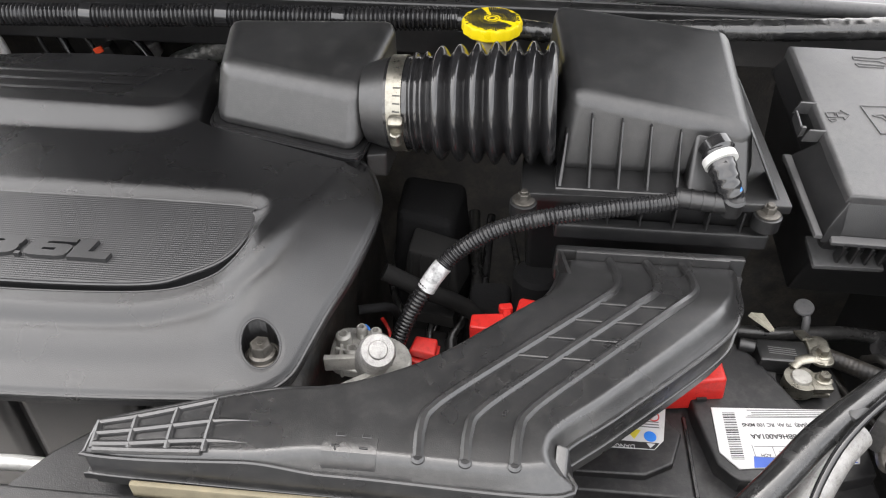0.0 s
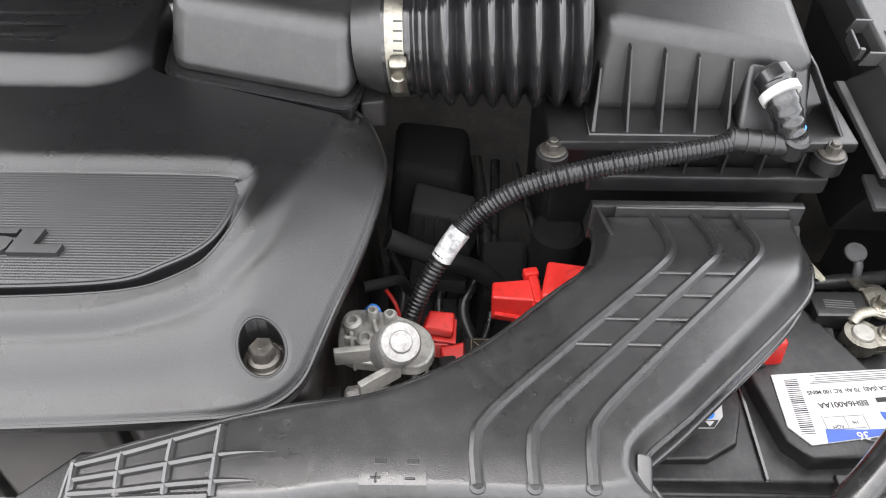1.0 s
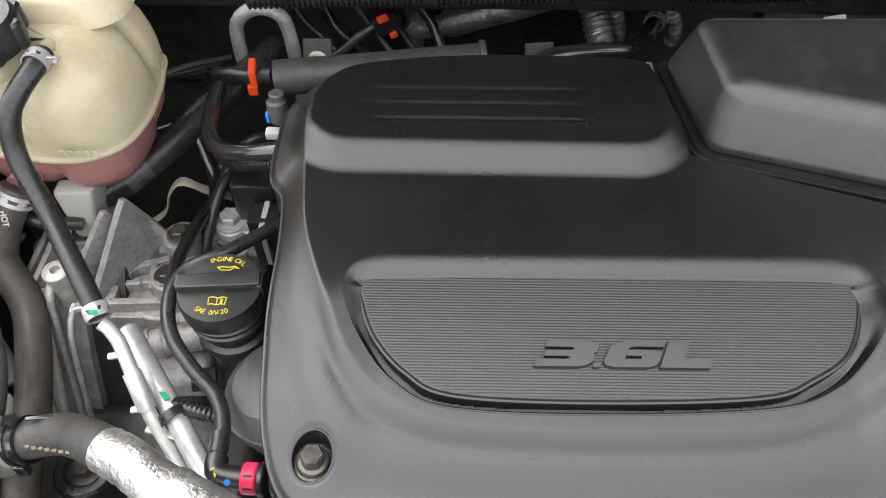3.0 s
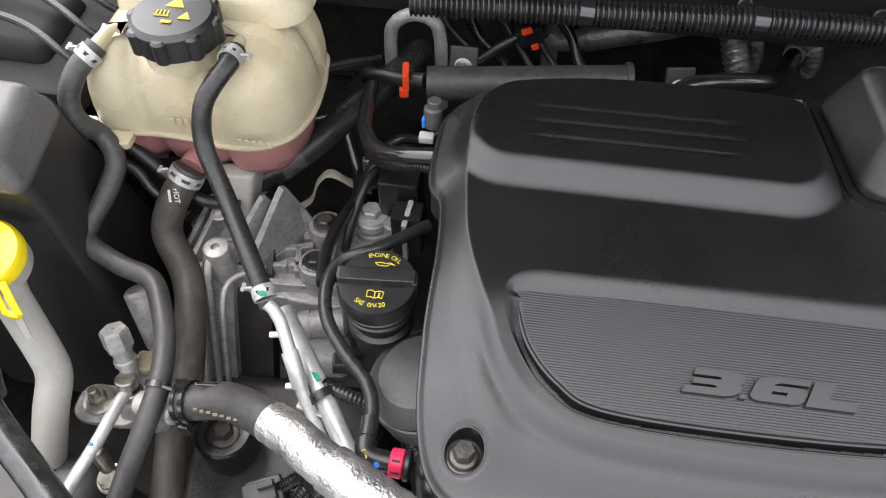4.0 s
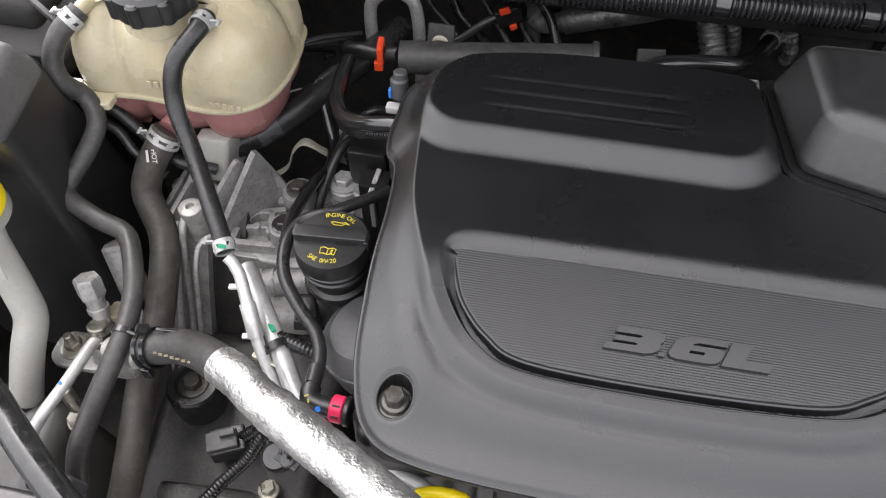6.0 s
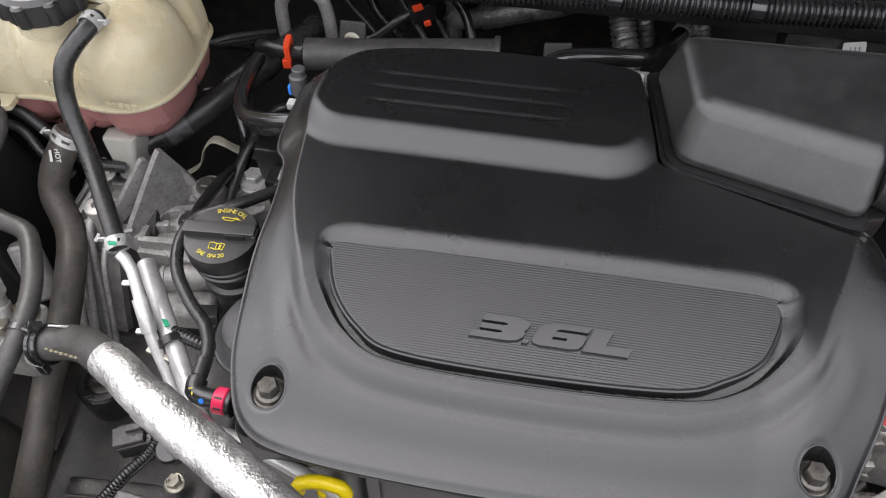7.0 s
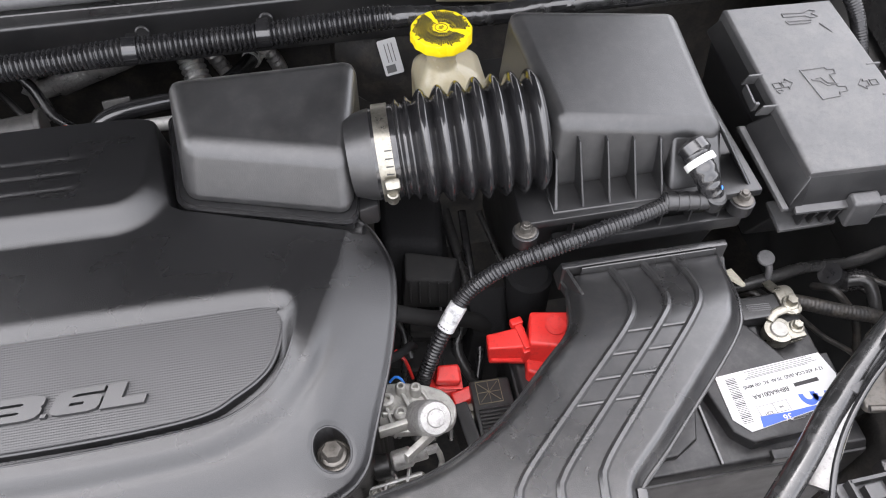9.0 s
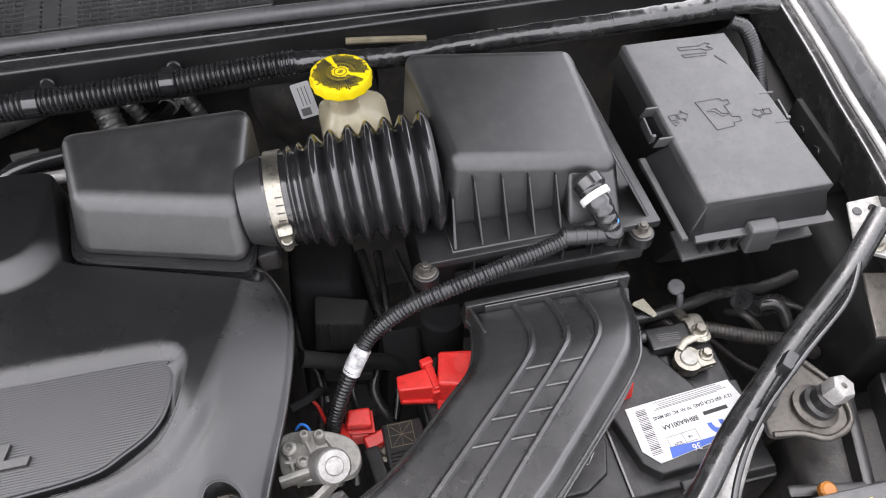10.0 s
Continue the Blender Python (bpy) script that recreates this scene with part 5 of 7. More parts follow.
part("seam", loft([tank_ring(.0805, -.0028), tank_ring(.0815, -.0034), tank_ring(.0835, -.0034), tank_ring(.0845, -.0028)]), "tank", tank)
part("filler_neck", revolve([(.030, 0), (.030, .02)], pose(-.780, .626, .155)), "tank", tank)
part("cap", revolve([(.030, 0), (.034, .003), (.034, .022), (.030, .026), (0, .027)], pose(-.780, .626, .168), 40), "black", tank, "black screw cap with yellow symbols")

# ---- oil filler ----
oil = thing("oil_filler_cap", "black oil filler cap with yellow lettering on its neck", "oil cap", (-.603, .488, 0))
OC = (-.6005, .4865)
part("neck", revolve([(.023, -.06), (.023, .006), (.0265, .008), (.0275, .012), (.0265, .016), (.0225, .018), (.0225, .032), (.0285, .034), (.0290, .038), (.0275, .0395), (.0285, .041), (.0290, .045), (.0270, .0465), (.0270, .050)], pose(*OC, 0), 48), "black", oil)
part("cap", revolve([(.0285, .049), (.0312, .051), (.0312, .0635), (.0300, .0668), (0, .0675)], pose(*OC, 0), 56), "black", oil)
part("grip", merge(obox((OC[0], OC[1] + .002, .0695), (.0600, .0125, .0085), (0, 0, 4), .0015), *[obox((OC[0] + .0605 * (k - .5) / 1.02, OC[1] + .002, .066), (.004, .011, .012), (0, 0, 4), .001) for k in (0, 1)]), "black", oil)

# ---- hoses of the cooling side ----
single("vent_hose", tube([(-.7325, .620, .168), (-.733, .604, .168), (-.742, .587, .160), (-.750, .575, .146), (-.752, .563, .118), (-.733, .537, .09), (-.703, .493, .07), (-.685, .466, .057)], .0078), "rubber", "glossy black vent hose from the coolant tank", "hose")
single("coolant_pipe", tube([(-.683, .462, .055), (-.672, .454, .045), (-.652, .418, .015), (-.634, .394, -.01), (-.615, .37, -.035)], .0052), "silver", "thin silver coolant pipe", "pipe")
single("coolant_pipe", tube([(-.682, .482, .013), (-.679, .478, .012), (-.641, .426, .004), (-.607, .379, -.01), (-.58, .345, -.02)], .0082), "silver", "thick silver coolant pipe", "pipe")
single("overflow_hose", tube([(-.85, .619, .16), (-.862, .599, .15), (-.871, .586, .13), (-.868, .581, .11), (-.857, .587, .09), (-.845, .573, .075), (-.849, .552, .06), (-.859, .523, .045), (-.855, .509, .04), (-.824, .497, .03), (-.797, .49, .025), (-.782, .469, .02), (-.769, .44, .015), (-.762, .406, .01), (-.764, .37, .0), (-.772, .335, -.02), (-.777, .31, -.04), (-.78, .28, -.09)], .0088), "hose", "grey rubber overflow hose winding forward", "hose")
single("heater_hose", tube([(-.793, .595, .051), (-.801, .585, .039), (-.810, .572, .023), (-.815, .557, .0), (-.792, .528, -.02), (-.778, .492, -.03), (-.767, .434, -.05), (-.776, .402, -.08), (-.762, .329, -.1), (-.76, .27, -.13)], .014, 18), "oldhose", "thick grey rubber heater hose under the coolant tank", "hose")
foil = thing("foil_wrapped_hose", "rubber radiator hose wrapped in crinkled silver foil", "hose", (-.62, .35, 0))
FH = [(-.742, .392, .006), (-.70, .393, .02), (-.655, .371, .045), (-.615, .346, .055), (-.568, .322, .056), (-.525, .300, .054), (-.48, .278, .045), (-.43, .26, .02)]
part("bare_end", tube(FH[:4], .0146, 20), "hose", foil, "bare grey rubber end")
part("foil_sleeve", tube([(-.655, .371, .045), (-.635, .3595, .0515), (-.615, .346, .055), (-.598, .3375, .0556)], .0152, 36, .0016, True, 1.0, .0005), "foil", foil, "smooth silver foil wrap")
part("foil_sleeve", tube([(-.604, .3405, .0555), (-.590, .333, .056)] + FH[4:], .0166, 40, .0013, True, 1.0, .0008), "foil", foil, "crinkled silver foil sleeve")
for k in range(9):
    q = V(-.720, .3945, .0135).lerp(V(-.668, .379, .038), k / 8) + V(-.10, -.78, .55).normalized() * .0148
    part("print_mark", moved(box(-.0017, .0017, -.0006 - .0005 * (k % 2), .0008, -.0008, .0003, 0), axis_pose(q, (-.10, -.78, .55)) @ pose(0, 0, 0, 0, 0, 12)), "gasket", foil, "faint yellow print")
single("vapour_hose", tube([(-.573, .569, .04), (-.61, .53, .05), (-.637, .518, .045), (-.644, .493, .045), (-.638, .464, .04), (-.618, .438, .035), (-.598, .419, .03), (-.589, .397, .028), (-.589, .371, .026)], .0055), "rubber", "thin black vapour hose round the oil filler", "hose")
con = thing("quick_connector", "black elbow connector with a pink-red collar", "connector", (-.57, .362, .02))
part("elbow", tube([(-.589, .375, .026), (-.588, .366, .026), (-.58, .362, .026), (-.555, .360, .026)], .0078, 16), "black", con)
part("collar", drum((-.569, .3612, .026), (1, -.05, 0), .0105, .010), "pink", con, "pink-red locking collar")
part("collar_slot", merge(obox((-.5640, .3585, .0361), (.006, .0015, .0012), (0, 0, -3), 0), obox((-.5640, .3520, .0310), (.006, .0015, .0012), (50, 0, -3), 0)), "print_black", con)
part("end_ring", drum((-.5585, .3607, .026), (1, -.05, 0), .0115, .0045), "black", con)
part("paint_dot", drum((-.5775, .3560, .0315), (0, -.6, .75), .0022, .0008, .0001, 12), "bluep", con, "blue paint dot")
part("paint_mark", merge(obox((-.5885, .3640, .0335), (.0030, .0010, .0008), (0, 0, 30), 0), obox((-.5860, .3600, .0333), (.0010, .0030, .0008), (0, 0, 20), 0)), "print_yellow", con, "yellow paint strokes")

# ---- washer neck and headlamp housing ----
wash = thing("washer_filler", "white washer fluid neck with a yellow flip cap", "washer filler", (-.90, .45, -.1))
part("neck", tube([(-.886, .447, .088), (-.880, .440, .07), (-.872, .430, .04), (-.863, .419, .012), (-.858, .409, -.008), (-.861, .388, -.032), (-.868, .366, -.070), (-.88, .35, -.12)], lambda s: .0140 + .005 * max(0, 1 - s / .03), 20, .006, True, 1.12), "neck", wash)
wcap = part("cap", revolve([(.027, -.008), (.0300, -.006), (.0300, .002), (.0275, .006), (.010, .008), (0, .008)], axis_pose((-.888, .447, .097), (.10, -.22, 1)), 44), "yellow", wash, "yellow flip cap")
wm = axis_pose((-.888, .447, .097), (.10, -.22, 1)) @ pose(0, 0, .0080, 0, 0, 8)


def bar(a, b, w=.0022):
    """A raised bar on the washer cap from a to b."""
    (x0, y0), (x1, y1) = a, b
    return obox(((x0 + x1) / 2, (y0 + y1) / 2, 0), (math.hypot(x1 - x0, y1 - y0) + w * .6, w, .0010), (0, 0, math.degrees(math.atan2(y1 - y0, x1 - x0))), .0002, 1)


SCREEN = [(-.019, .000), (.000, .010), (.017, .009), (.014, -.008), (.000, -.014), (-.010, -.012)]
part("moulded_symbol", moved(merge(*[bar(p, q) for p, q in zip(SCREEN, SCREEN[1:] + SCREEN[:1])], bar((.006, -.011), (-.004, .006)), bar((-.006, .009), (-.007, .013)), *[bar((.018 * math.cos(a) - .004, .018 * math.sin(a) + .000), (.018 * math.cos(a + .16) - .004, .018 * math.sin(a + .16) + .000), .0018) for a in (.75, 1.05, 1.35, 1.9, 2.2, 2.5)]), wm), "grey", wcap, "grey moulded wiper symbol")
for dx in (-.006, .004):
    part("strap", tube([(-.866 + dx, .427, .096), (-.861 + dx, .421, .090), (-.856 + dx, .414, .075)], .0026, 10, .003, True, .6), "yellow", wash, "yellow strap")
part("strap_bridge", tube([(-.863, .4145, .076), (-.857, .4135, .0745), (-.851, .4135, .075)], .0028, 10), "yellow", wash)
part("tongue", tube([(-.860, .422, .086), (-.854, .413, .070), (-.849, .406, .056)], .0030, 10, .004, True, .6), "neck", wash, "pale moulded tongue")
part("collar", revolve([(.0270, -.022), (.0285, -.020), (.0285, -.008), (.0270, -.007)], axis_pose((-.888, .447, .097), (.10, -.22, 1)), 40), "neck", wash, "pale moulded collar")
hsg = thing("side_housing", "tall dark plastic housing with a grey top beside the coolant tank", "housing", (-.94, .53, -.15))
part("body", hexa([(-1.06, .50, -.25), (-.835, .49, -.25), (-.82, .64, -.25), (-1.06, .64, -.25), (-1.06, .487, .150), (-.855, .486, .150), (-.872, .575, .150), (-1.06, .58, .150)], .014, 4), "black", hsg)
part("top", hexa([(-1.06, .478, .130), (-.847, .474, .130), (-.862, .573, .130), (-1.06, .581, .130), (-1.05, .484, .172), (-.860, .480, .172), (-.876, .560, .172), (-1.05, .566, .172)], .012, 5), "grey", hsg, "dusty grey top")

# ---- braces ----
single("diagonal_brace", tube([(.43, .47, .115), (.379, .43, .1), (.316, .389, .08), (.237, .332, .065), (.195, .294, .05), (.12, .23, .02)], .010, 20), "blackpaint", "glossy black tubular brace beside the battery", "brace")
single("diagonal_brace", tube([(-.90, .405, .10), (-.861, .375, .09), (-.84, .343, .078), (-.79, .303, .058), (-.75, .272, .045), (-.69, .23, .02)], .0110, 20), "blackpaint", "glossy black tubular brace beside the washer filler", "brace")

# ---- engine mount ----
mount = thing("engine_mount", "dusty cast aluminium engine mount with bolted arms", "engine mount", (-.70, .57, -.2))
part("arm", prism([(-.732, .549), (-.726, .579), (-.704, .602), (-.694, .624), (-.668, .624), (-.655, .64), (-.63, .648), (-.618, .632), (-.626, .606), (-.655, .582), (-.656, .545), (-.648, .527), (-.70, .531)], -.085, -.046, .003), "cast", mount)
for a, b, w in (((-.731, .541), (-.731, .566), .007), ((-.731, .563), (-.706, .604), .009), ((-.706, .604), (-.690, .628), .008), ((-.728, .5605), (-.694, .566), .0055), ((-.726, .5785), (-.690, .590), .007), ((-.698, .556), (-.703, .586), .006), ((-.733, .541), (-.655, .545), .007), ((-.702, .600), (-.672, .606), .010), ((-.672, .602), (-.670, .568), .008), ((-.664, .612), (-.643, .632), .010)):
    part("web", fin(a, b, -.05, -.0340, w), "cast", mount)
part("web", fin((-.735, .537), (-.640, .541), -.075, (-.046, -.052), .010), "cast", mount)
part("pocket_stud", drum((-.712, .5625, -.045), (0, 0, 1), .0042, .013, .001, 16), "cast", mount)
for x, y, z, r, mt in ((-.680, .606, -.024, .017, "oldsteel"), (-.677, .555, -.018, .016, "blackpaint"), (-.639, .628, -.044, .020, "pale")):
    part("boss", revolve([(r * 1.15, -.05), (r, .0), (r * .95, .003), (r * .72, .004)], pose(x, y, z), 28), "cast", mount)
    part("mount_bolt", bolt((x, y, z + .004), r=.0078, h=.007, washer=.0122), mt, mount, "dark bolt with a round flange")
part("tall_bolt", merge(drum((-.639, .628, -.040), (0, 0, 1), .0165, .014, .003), bolt((-.639, .628, -.026), r=.0098, h=.009, washer=.0155)), "clampgrey", mount, "light grey large bolt")
part("bracket_top", hexa([(-.812, .545, -.09), (-.735, .535, -.09), (-.690, .63, -.09), (-.775, .65, -.09), (-.806, .550, -.036), (-.738, .543, -.038), (-.705, .605, -.030), (-.780, .625, -.026)], .004, 2), "cast", mount)
for x0, x1, y1, z0, z1 in ((-.803, -.794, .618, -.018, -.008), (-.791, -.782, .606, -.014, -.002)):
    part("rail", fin((x0, .548), (x1, y1), -.05, (z0, z1), .0055), "cast", mount)
for y in (.574, .596):
    part("cross_web", fin((-.796, y), (-.728, y + .004), -.05, -.022, .0045), "cast", mount)


def blade(a, peak, back, z0, w):
    """An upright casting blade that rises from a to a rounded peak and falls behind it."""
    a, peak, back = V(*a), V(*peak), V(*back)
    along = (peak - a).to_2d().normalized()
    side = V(-along.y, along.x, 0) * (w / 2)
    tip = [peak.lerp(a, .10), peak + V(0, 0, -.0012), peak + V(along.x, along.y, 0) * .004 + V(0, 0, -.0030), back]
    line = [a] + tip
    out = [[q - side, q + side, V(q.x, q.y, z0) + side, V(q.x, q.y, z0) - side] for q in line]
    bm = loft(out)
    bmesh.ops.bevel(bm, geom=[e for e in bm.edges if e.calc_face_angle(0) > .7], offset=.0012, segments=2, affect="EDGES")
    return bm


part("tall_fin", blade((-.744, .545, -.030), (-.711, .594, .040), (-.700, .612, -.010), -.055, .0068), "cast", mount)
part("tall_fin", blade((-.764, .553, -.024), (-.7300, .590, .0290), (-.7180, .604, -.004), -.055, .0060), "cast", mount)
part("rear_plate", hexa([(-.712, .598, -.06), (-.682, .612, -.06), (-.684, .617, -.06), (-.714, .603, -.06), (-.711, .597, .030), (-.697, .606, -.004), (-.699, .610, -.004), (-.713, .602, .028)], .001, 2), "cast", mount)
part("saddle", hexa([(-.752, .566, -.05), (-.730, .560, -.05), (-.708, .600, -.05), (-.728, .608, -.05), (-.750, .570, -.028), (-.733, .566, -.028), (-.714, .596, -.010), (-.730, .602, -.010)], .002, 2), "cast", mount)


def face(x0, x1, back):
    """The mount's front face between x0 and x1, sloping forward as it goes down."""
    rows = ((.552, -.024), (.540, -.034), (.526, -.052), (.508, -.082), (.489, -.120), (.452, -.195))
    return loft([[(x0, y + back, z), (x1, y + back, z), (x1, y + back + .020, z), (x0, y + back + .020, z)] for y, z in rows])


part("front_plate", face(-.806, -.756, .006), "cast", mount, "dusty cast front face")
part("side_plate", face(-.757, -.722, .018), "dark", mount, "side plate darker than the front face")
for line, r in (([(-.771, .549, -.010), (-.772, .539, -.010), (-.772, .529, -.020), (-.772, .514, -.053), (-.772, .493, -.107), (-.772, .455, -.185)], .0036), ([(-.785, .545, -.022), (-.7835, .534, -.030), (-.7825, .516, -.056), (-.782, .487, -.106), (-.782, .455, -.175)], .0040), ([(-.800, .545, -.022), (-.799, .534, -.036), (-.797, .510, -.066), (-.795, .480, -.12), (-.794, .455, -.175)], .0042)):
    part("upright_rib", tube(line, r, 12), "cast", mount)
part("plate_edge", tube([(-.738, .545, -.028), (-.744, .541, -.027), (-.752, .534, -.027), (-.7565, .524, -.030), (-.757, .510, -.042), (-.757, .497, -.066), (-.757, .476, -.113), (-.757, .44, -.19)], .0030, 12), "cast", mount, "pale rounded casting edge")
part("stud", merge(revolve([(.0118, -.036), (.0110, -.030), (.0108, -.004)], pose(-.765, .546, 0), 28), revolve([(.0112, -.004), (.0118, -.001), (.0115, .003), (.0095, .0045), (.0042, .0045), (.0036, .000)], pose(-.765, .546, 0), 28)), "pale", mount, "pale round stud")
part("rear_bolt", bolt((-.800, .590, -.022), r=.006, h=.006, washer=.009), "steel", mount)
single("cloth_strap", tube([(-.650, .668, -.035), (-.668, .658, -.015), (-.677, .654, -.003), (-.687, .653, .0), (-.697, .648, -.010), (-.704, .641, -.028), (-.722, .632, -.038)], .0075, 10, .004, True, .16), "strap", "beige cloth strap bent over the mount", "strap")
rear = thing("rear_coolant_hose", "thick black coolant hose with a printed band", "hose", (-.7, .68, 0))
RH = [(-.775, .622, -.005), (-.761, .630, .0), (-.733, .645, .008), (-.702, .678, .015), (-.680, .711, .02), (-.650, .76, .025), (-.62, .83, .02)]
part("tube", tube(RH, .0145, 18), "rubber", rear)
part("printed_band", tube([(-.733, .645, .008), (-.724, .654, .0105), (-.716, .662, .0125)], .0150, 18), "grey", rear, "grey printed band")

# ---- coolant tank fittings ----
part("rear_bulge", loft([[(q[0], q[1], z) for q in rrect(-.86 + g, -.69 - g, .66 + g, .775 - g, .03, 6)] for z, g in ((.160, 0), (.178, .003), (.186, .012))]), "tank", tank, sharp=60)
part("ear", prism(rrect(-.862, -.835, .583, .600, .004), .080, .086, .001), "tank", tank)
part("ear", prism(rrect(-.885, -.872, .588, .612, .004), .082, .088, .001), "white", tank)
part("foot", hexa([(-.772, .60, -.02), (-.752, .60, -.02), (-.745, .64, -.02), (-.768, .64, -.02), (-.776, .604, .035), (-.742, .606, .035), (-.738, .625, .035), (-.776, .622, .035)], .004, 2), "neck", tank)
part("foot_bolt", bolt((-.776, .589, -.002), r=.005, h=.004, washer=.009), "pale", tank)
part("nipple", tube([(-.738, .645, .158), (-.736, .632, .163), (-.738, .622, .160)], .0062, 14), "tank", tank)
part("nipple", tube([(-.842, .645, .158), (-.846, .630, .162), (-.851, .617, .159)], .0065, 14), "tank", tank)
part("outlet", tube([(-.786, .628, .052), (-.789, .612, .052), (-.7925, .597, .0505)], .0115, 16), "coolant", tank)
for x0, y0, z0 in ((-.795, .5975, .105), (-.735, .588, .098)):
    part("moulded_text", merge(*[obox((x0 + .0065 * k, y0, z0), (.004, .001, .007), (0, 0, 0), .0003, 1) for k in range(5)]), "tank", tank)
capm = [o for o in tank.children if o.name.startswith("cap")][0]
for k in range(8):
    a = k * math.pi / 4
    part("lobe", drum((-.780 + .0315 * math.cos(a), .626 + .0315 * math.sin(a), .170), (0, 0, 1), .0065, .021, .002, 14), "black", capm)
part("symbol", merge(*[prism([(x - w, y - w * .8), (x + w, y - w * .8), (x, y + w)], .1948, .1955, .0001) for x, y, w in ((-.779, .637, .0075), (-.767, .621, .005))], *[obox((-.790 + .003 * k, .622, .1953), (.0012, .007, .0006), (0, 0, 0), 0) for k in range(4)], obox((-.7855, .619, .1953), (.012, .0012, .0006), (0, 0, 0), 0), obox((-.779, .612, .1953), (.008, .003, .0006), (0, 0, 0), 0)), "print_yellow", capm, "yellow printed symbols")


def spring_clamp(p, d, r, ear):
    c = thing("spring_clamp", "silver spring band clamp round a hose", "hose clamp", p, "hose clamps")
    dv = Vector(d).normalized()
    side = dv.orthogonal().normalized()
    for o in (-.0034, .0034):
        part("band", ring(Vector(p) + dv * o, d, r, .0036, .001), "clampgrey", c)
    for k in range(7):
        rad = Matrix.Rotation(2 * math.pi * k / 7 + .3, 3, dv) @ side
        part("bridge", moved(box(-.0030, .0030, -.0024, .0024, -.0004, .0007, .0003, 1), axis_pose(Vector(p) + rad * (r + .0003), rad)), "clampgrey", c)
    e = Vector(p) + Vector(ear).normalized() * (r + .004)
    part("ear", obox(e, (.007, .0022, .007), (20, 10, 20), .0008), "clampgrey", c)
    part("tab", obox(e + Vector(ear).normalized() * .004, (.003, .008, .0022), (0, 20, 0), .0008), "clampgrey", c)
    return c


spring_clamp((-.7335, .611, .1682), (-.1, -1, .02), .0083, (1, -.1, .2))
spring_clamp((-.855, .611, .156), (-.6, -.7, -.4), .0095, (-1, .2, .3))
spring_clamp((-.7965, .5905, .0455), (-.5, -.6, -.8), .0148, (-1, -.2, .5))
spring_clamp((-.687, .469, .058), (.5, -.8, -.4), .0082, (-1, 0, .3))
hot = [o for o in scene.objects if o.name == "heater_hose"][0]
hm = axis_pose((-.7990, .5690, .0420), (.42, -.56, .71)) @ pose(0, 0, 0, 0, 0, -104)
part("paint_mark", obox((-.6845, .4625, .0675), (.006, .006, .0012), (-25, 20, 30), 0), "green", [o for o in scene.objects if o.name == "spring_clamp.003"][0], "green paint mark")
part("lettering", words("HOT", .0062, hm, .0004, .0001), "clampgrey", hot, "white printed word HOT")
part("print_bar", moved(box(-.0060, .0050, -.0068, -.0046, -.0008, .0003, 0), hm), "clampgrey", hot)
single("side_hose", tube([(-.88, .60, .075), (-.85, .605, .06), (-.82, .60, .03), (-.79, .59, .015), (-.76, .60, .0)], .006), "rubber", "thin black hose under the coolant tank", "hose")
single("side_hose", tube([(-.88, .59, .06), (-.85, .595, .045), (-.83, .585, .025), (-.80, .575, .01)], .005), "rubber", "thin black hose under the coolant tank", "hose")

for hname, pts, r in (("vapour_hose", [(-.5895, .392, .0277), (-.589, .385, .0272), (-.589, .378, .0265)], .0064),):
    part("end_band", tube(pts, r, 18, .003), "rubber", [o for o in scene.objects if o.name == hname][0], "worn raised band")

# ---- silver coolant pipes ----
pa = [o for o in scene.objects if o.name == "coolant_pipe"][0]
pb = [o for o in scene.objects if o.name == "coolant_pipe.001"][0]
part("sleeve", tube([(-.662, .436, .031), (-.655, .424, .021), (-.651, .416, .013)], .0066, 16), "silver", pa)
for q in ((-.668, .445, .036), (-.651, .415, .012)):
    part("tab", obox((q[0] - .008, q[1] + .001, q[2]), (.008, .005, .003), (0, 0, 10), .001), "silver", pa)
part("clip_ring", ring((-.634, .415, .003), (.6, -.75, -.2), .0098, .007, .0018), "rubber", pb, "black rubber ring")
part("paint_mark", obox((-.6415, .4275, .0130), (.004, .011, .001), (-10, 15, 38), 0), "green", pb, "green paint mark")
part("bracket", obox((-.640, .405, -.001), (.026, .010, .006), (0, 8, -12), .002), "steel", pb, "bare steel bracket")
part("rear_run", tube([(-.575, .350, -.012), (-.556, .3455, -.005), (-.519, .334, -.003), (-.481, .321, -.003), (-.44, .307, -.006), (-.36, .293, .0), (-.315, .290, .006), (-.285, .292, .0), (-.265, .30, -.02)], .0058), "silver", pb)

# ---- oil filler print ----
ocap = [o for o in oil.children if o.name.startswith("cap")][0]
part("lettering", arc_words("ENGINE OIL", .0056, (*OC, .0676), .0245, 84, 58), "print_yellow", ocap, "yellow words ENGINE OIL")
part("lettering", arc_words("SAE 0W-20", .0056, (*OC, .0676), .0232, 266, 54, True), "print_yellow", ocap, "yellow words SAE 0W-20")
bx0, by0 = OC[0] + .001, OC[1] - .0125
BOOK = [(0, .0), (.0030, .0010), (.0058, .0004), (.0064, .0062), (.0034, .0070), (.0, .0058), (-.0034, .0070), (-.0064, .0062), (-.0058, .0004), (-.0030, .0010)]
part("symbol", merge(tube([(bx0 + u, by0 + v - .004, .0677) for u, v in BOOK + BOOK[:1]], .00042, 6, smooth=False), tube([(bx0, by0 - .004, .0677), (bx0, by0 + .0018, .0677)], .00042, 6, smooth=False), *[obox((bx0 + .0032, by0 - .0025 + .0016 * k, .0677), (.0018, .0009, .0006), (0, 0, 4), 0) for k in range(3)]), "print_yellow", ocap, "yellow open-book symbol")
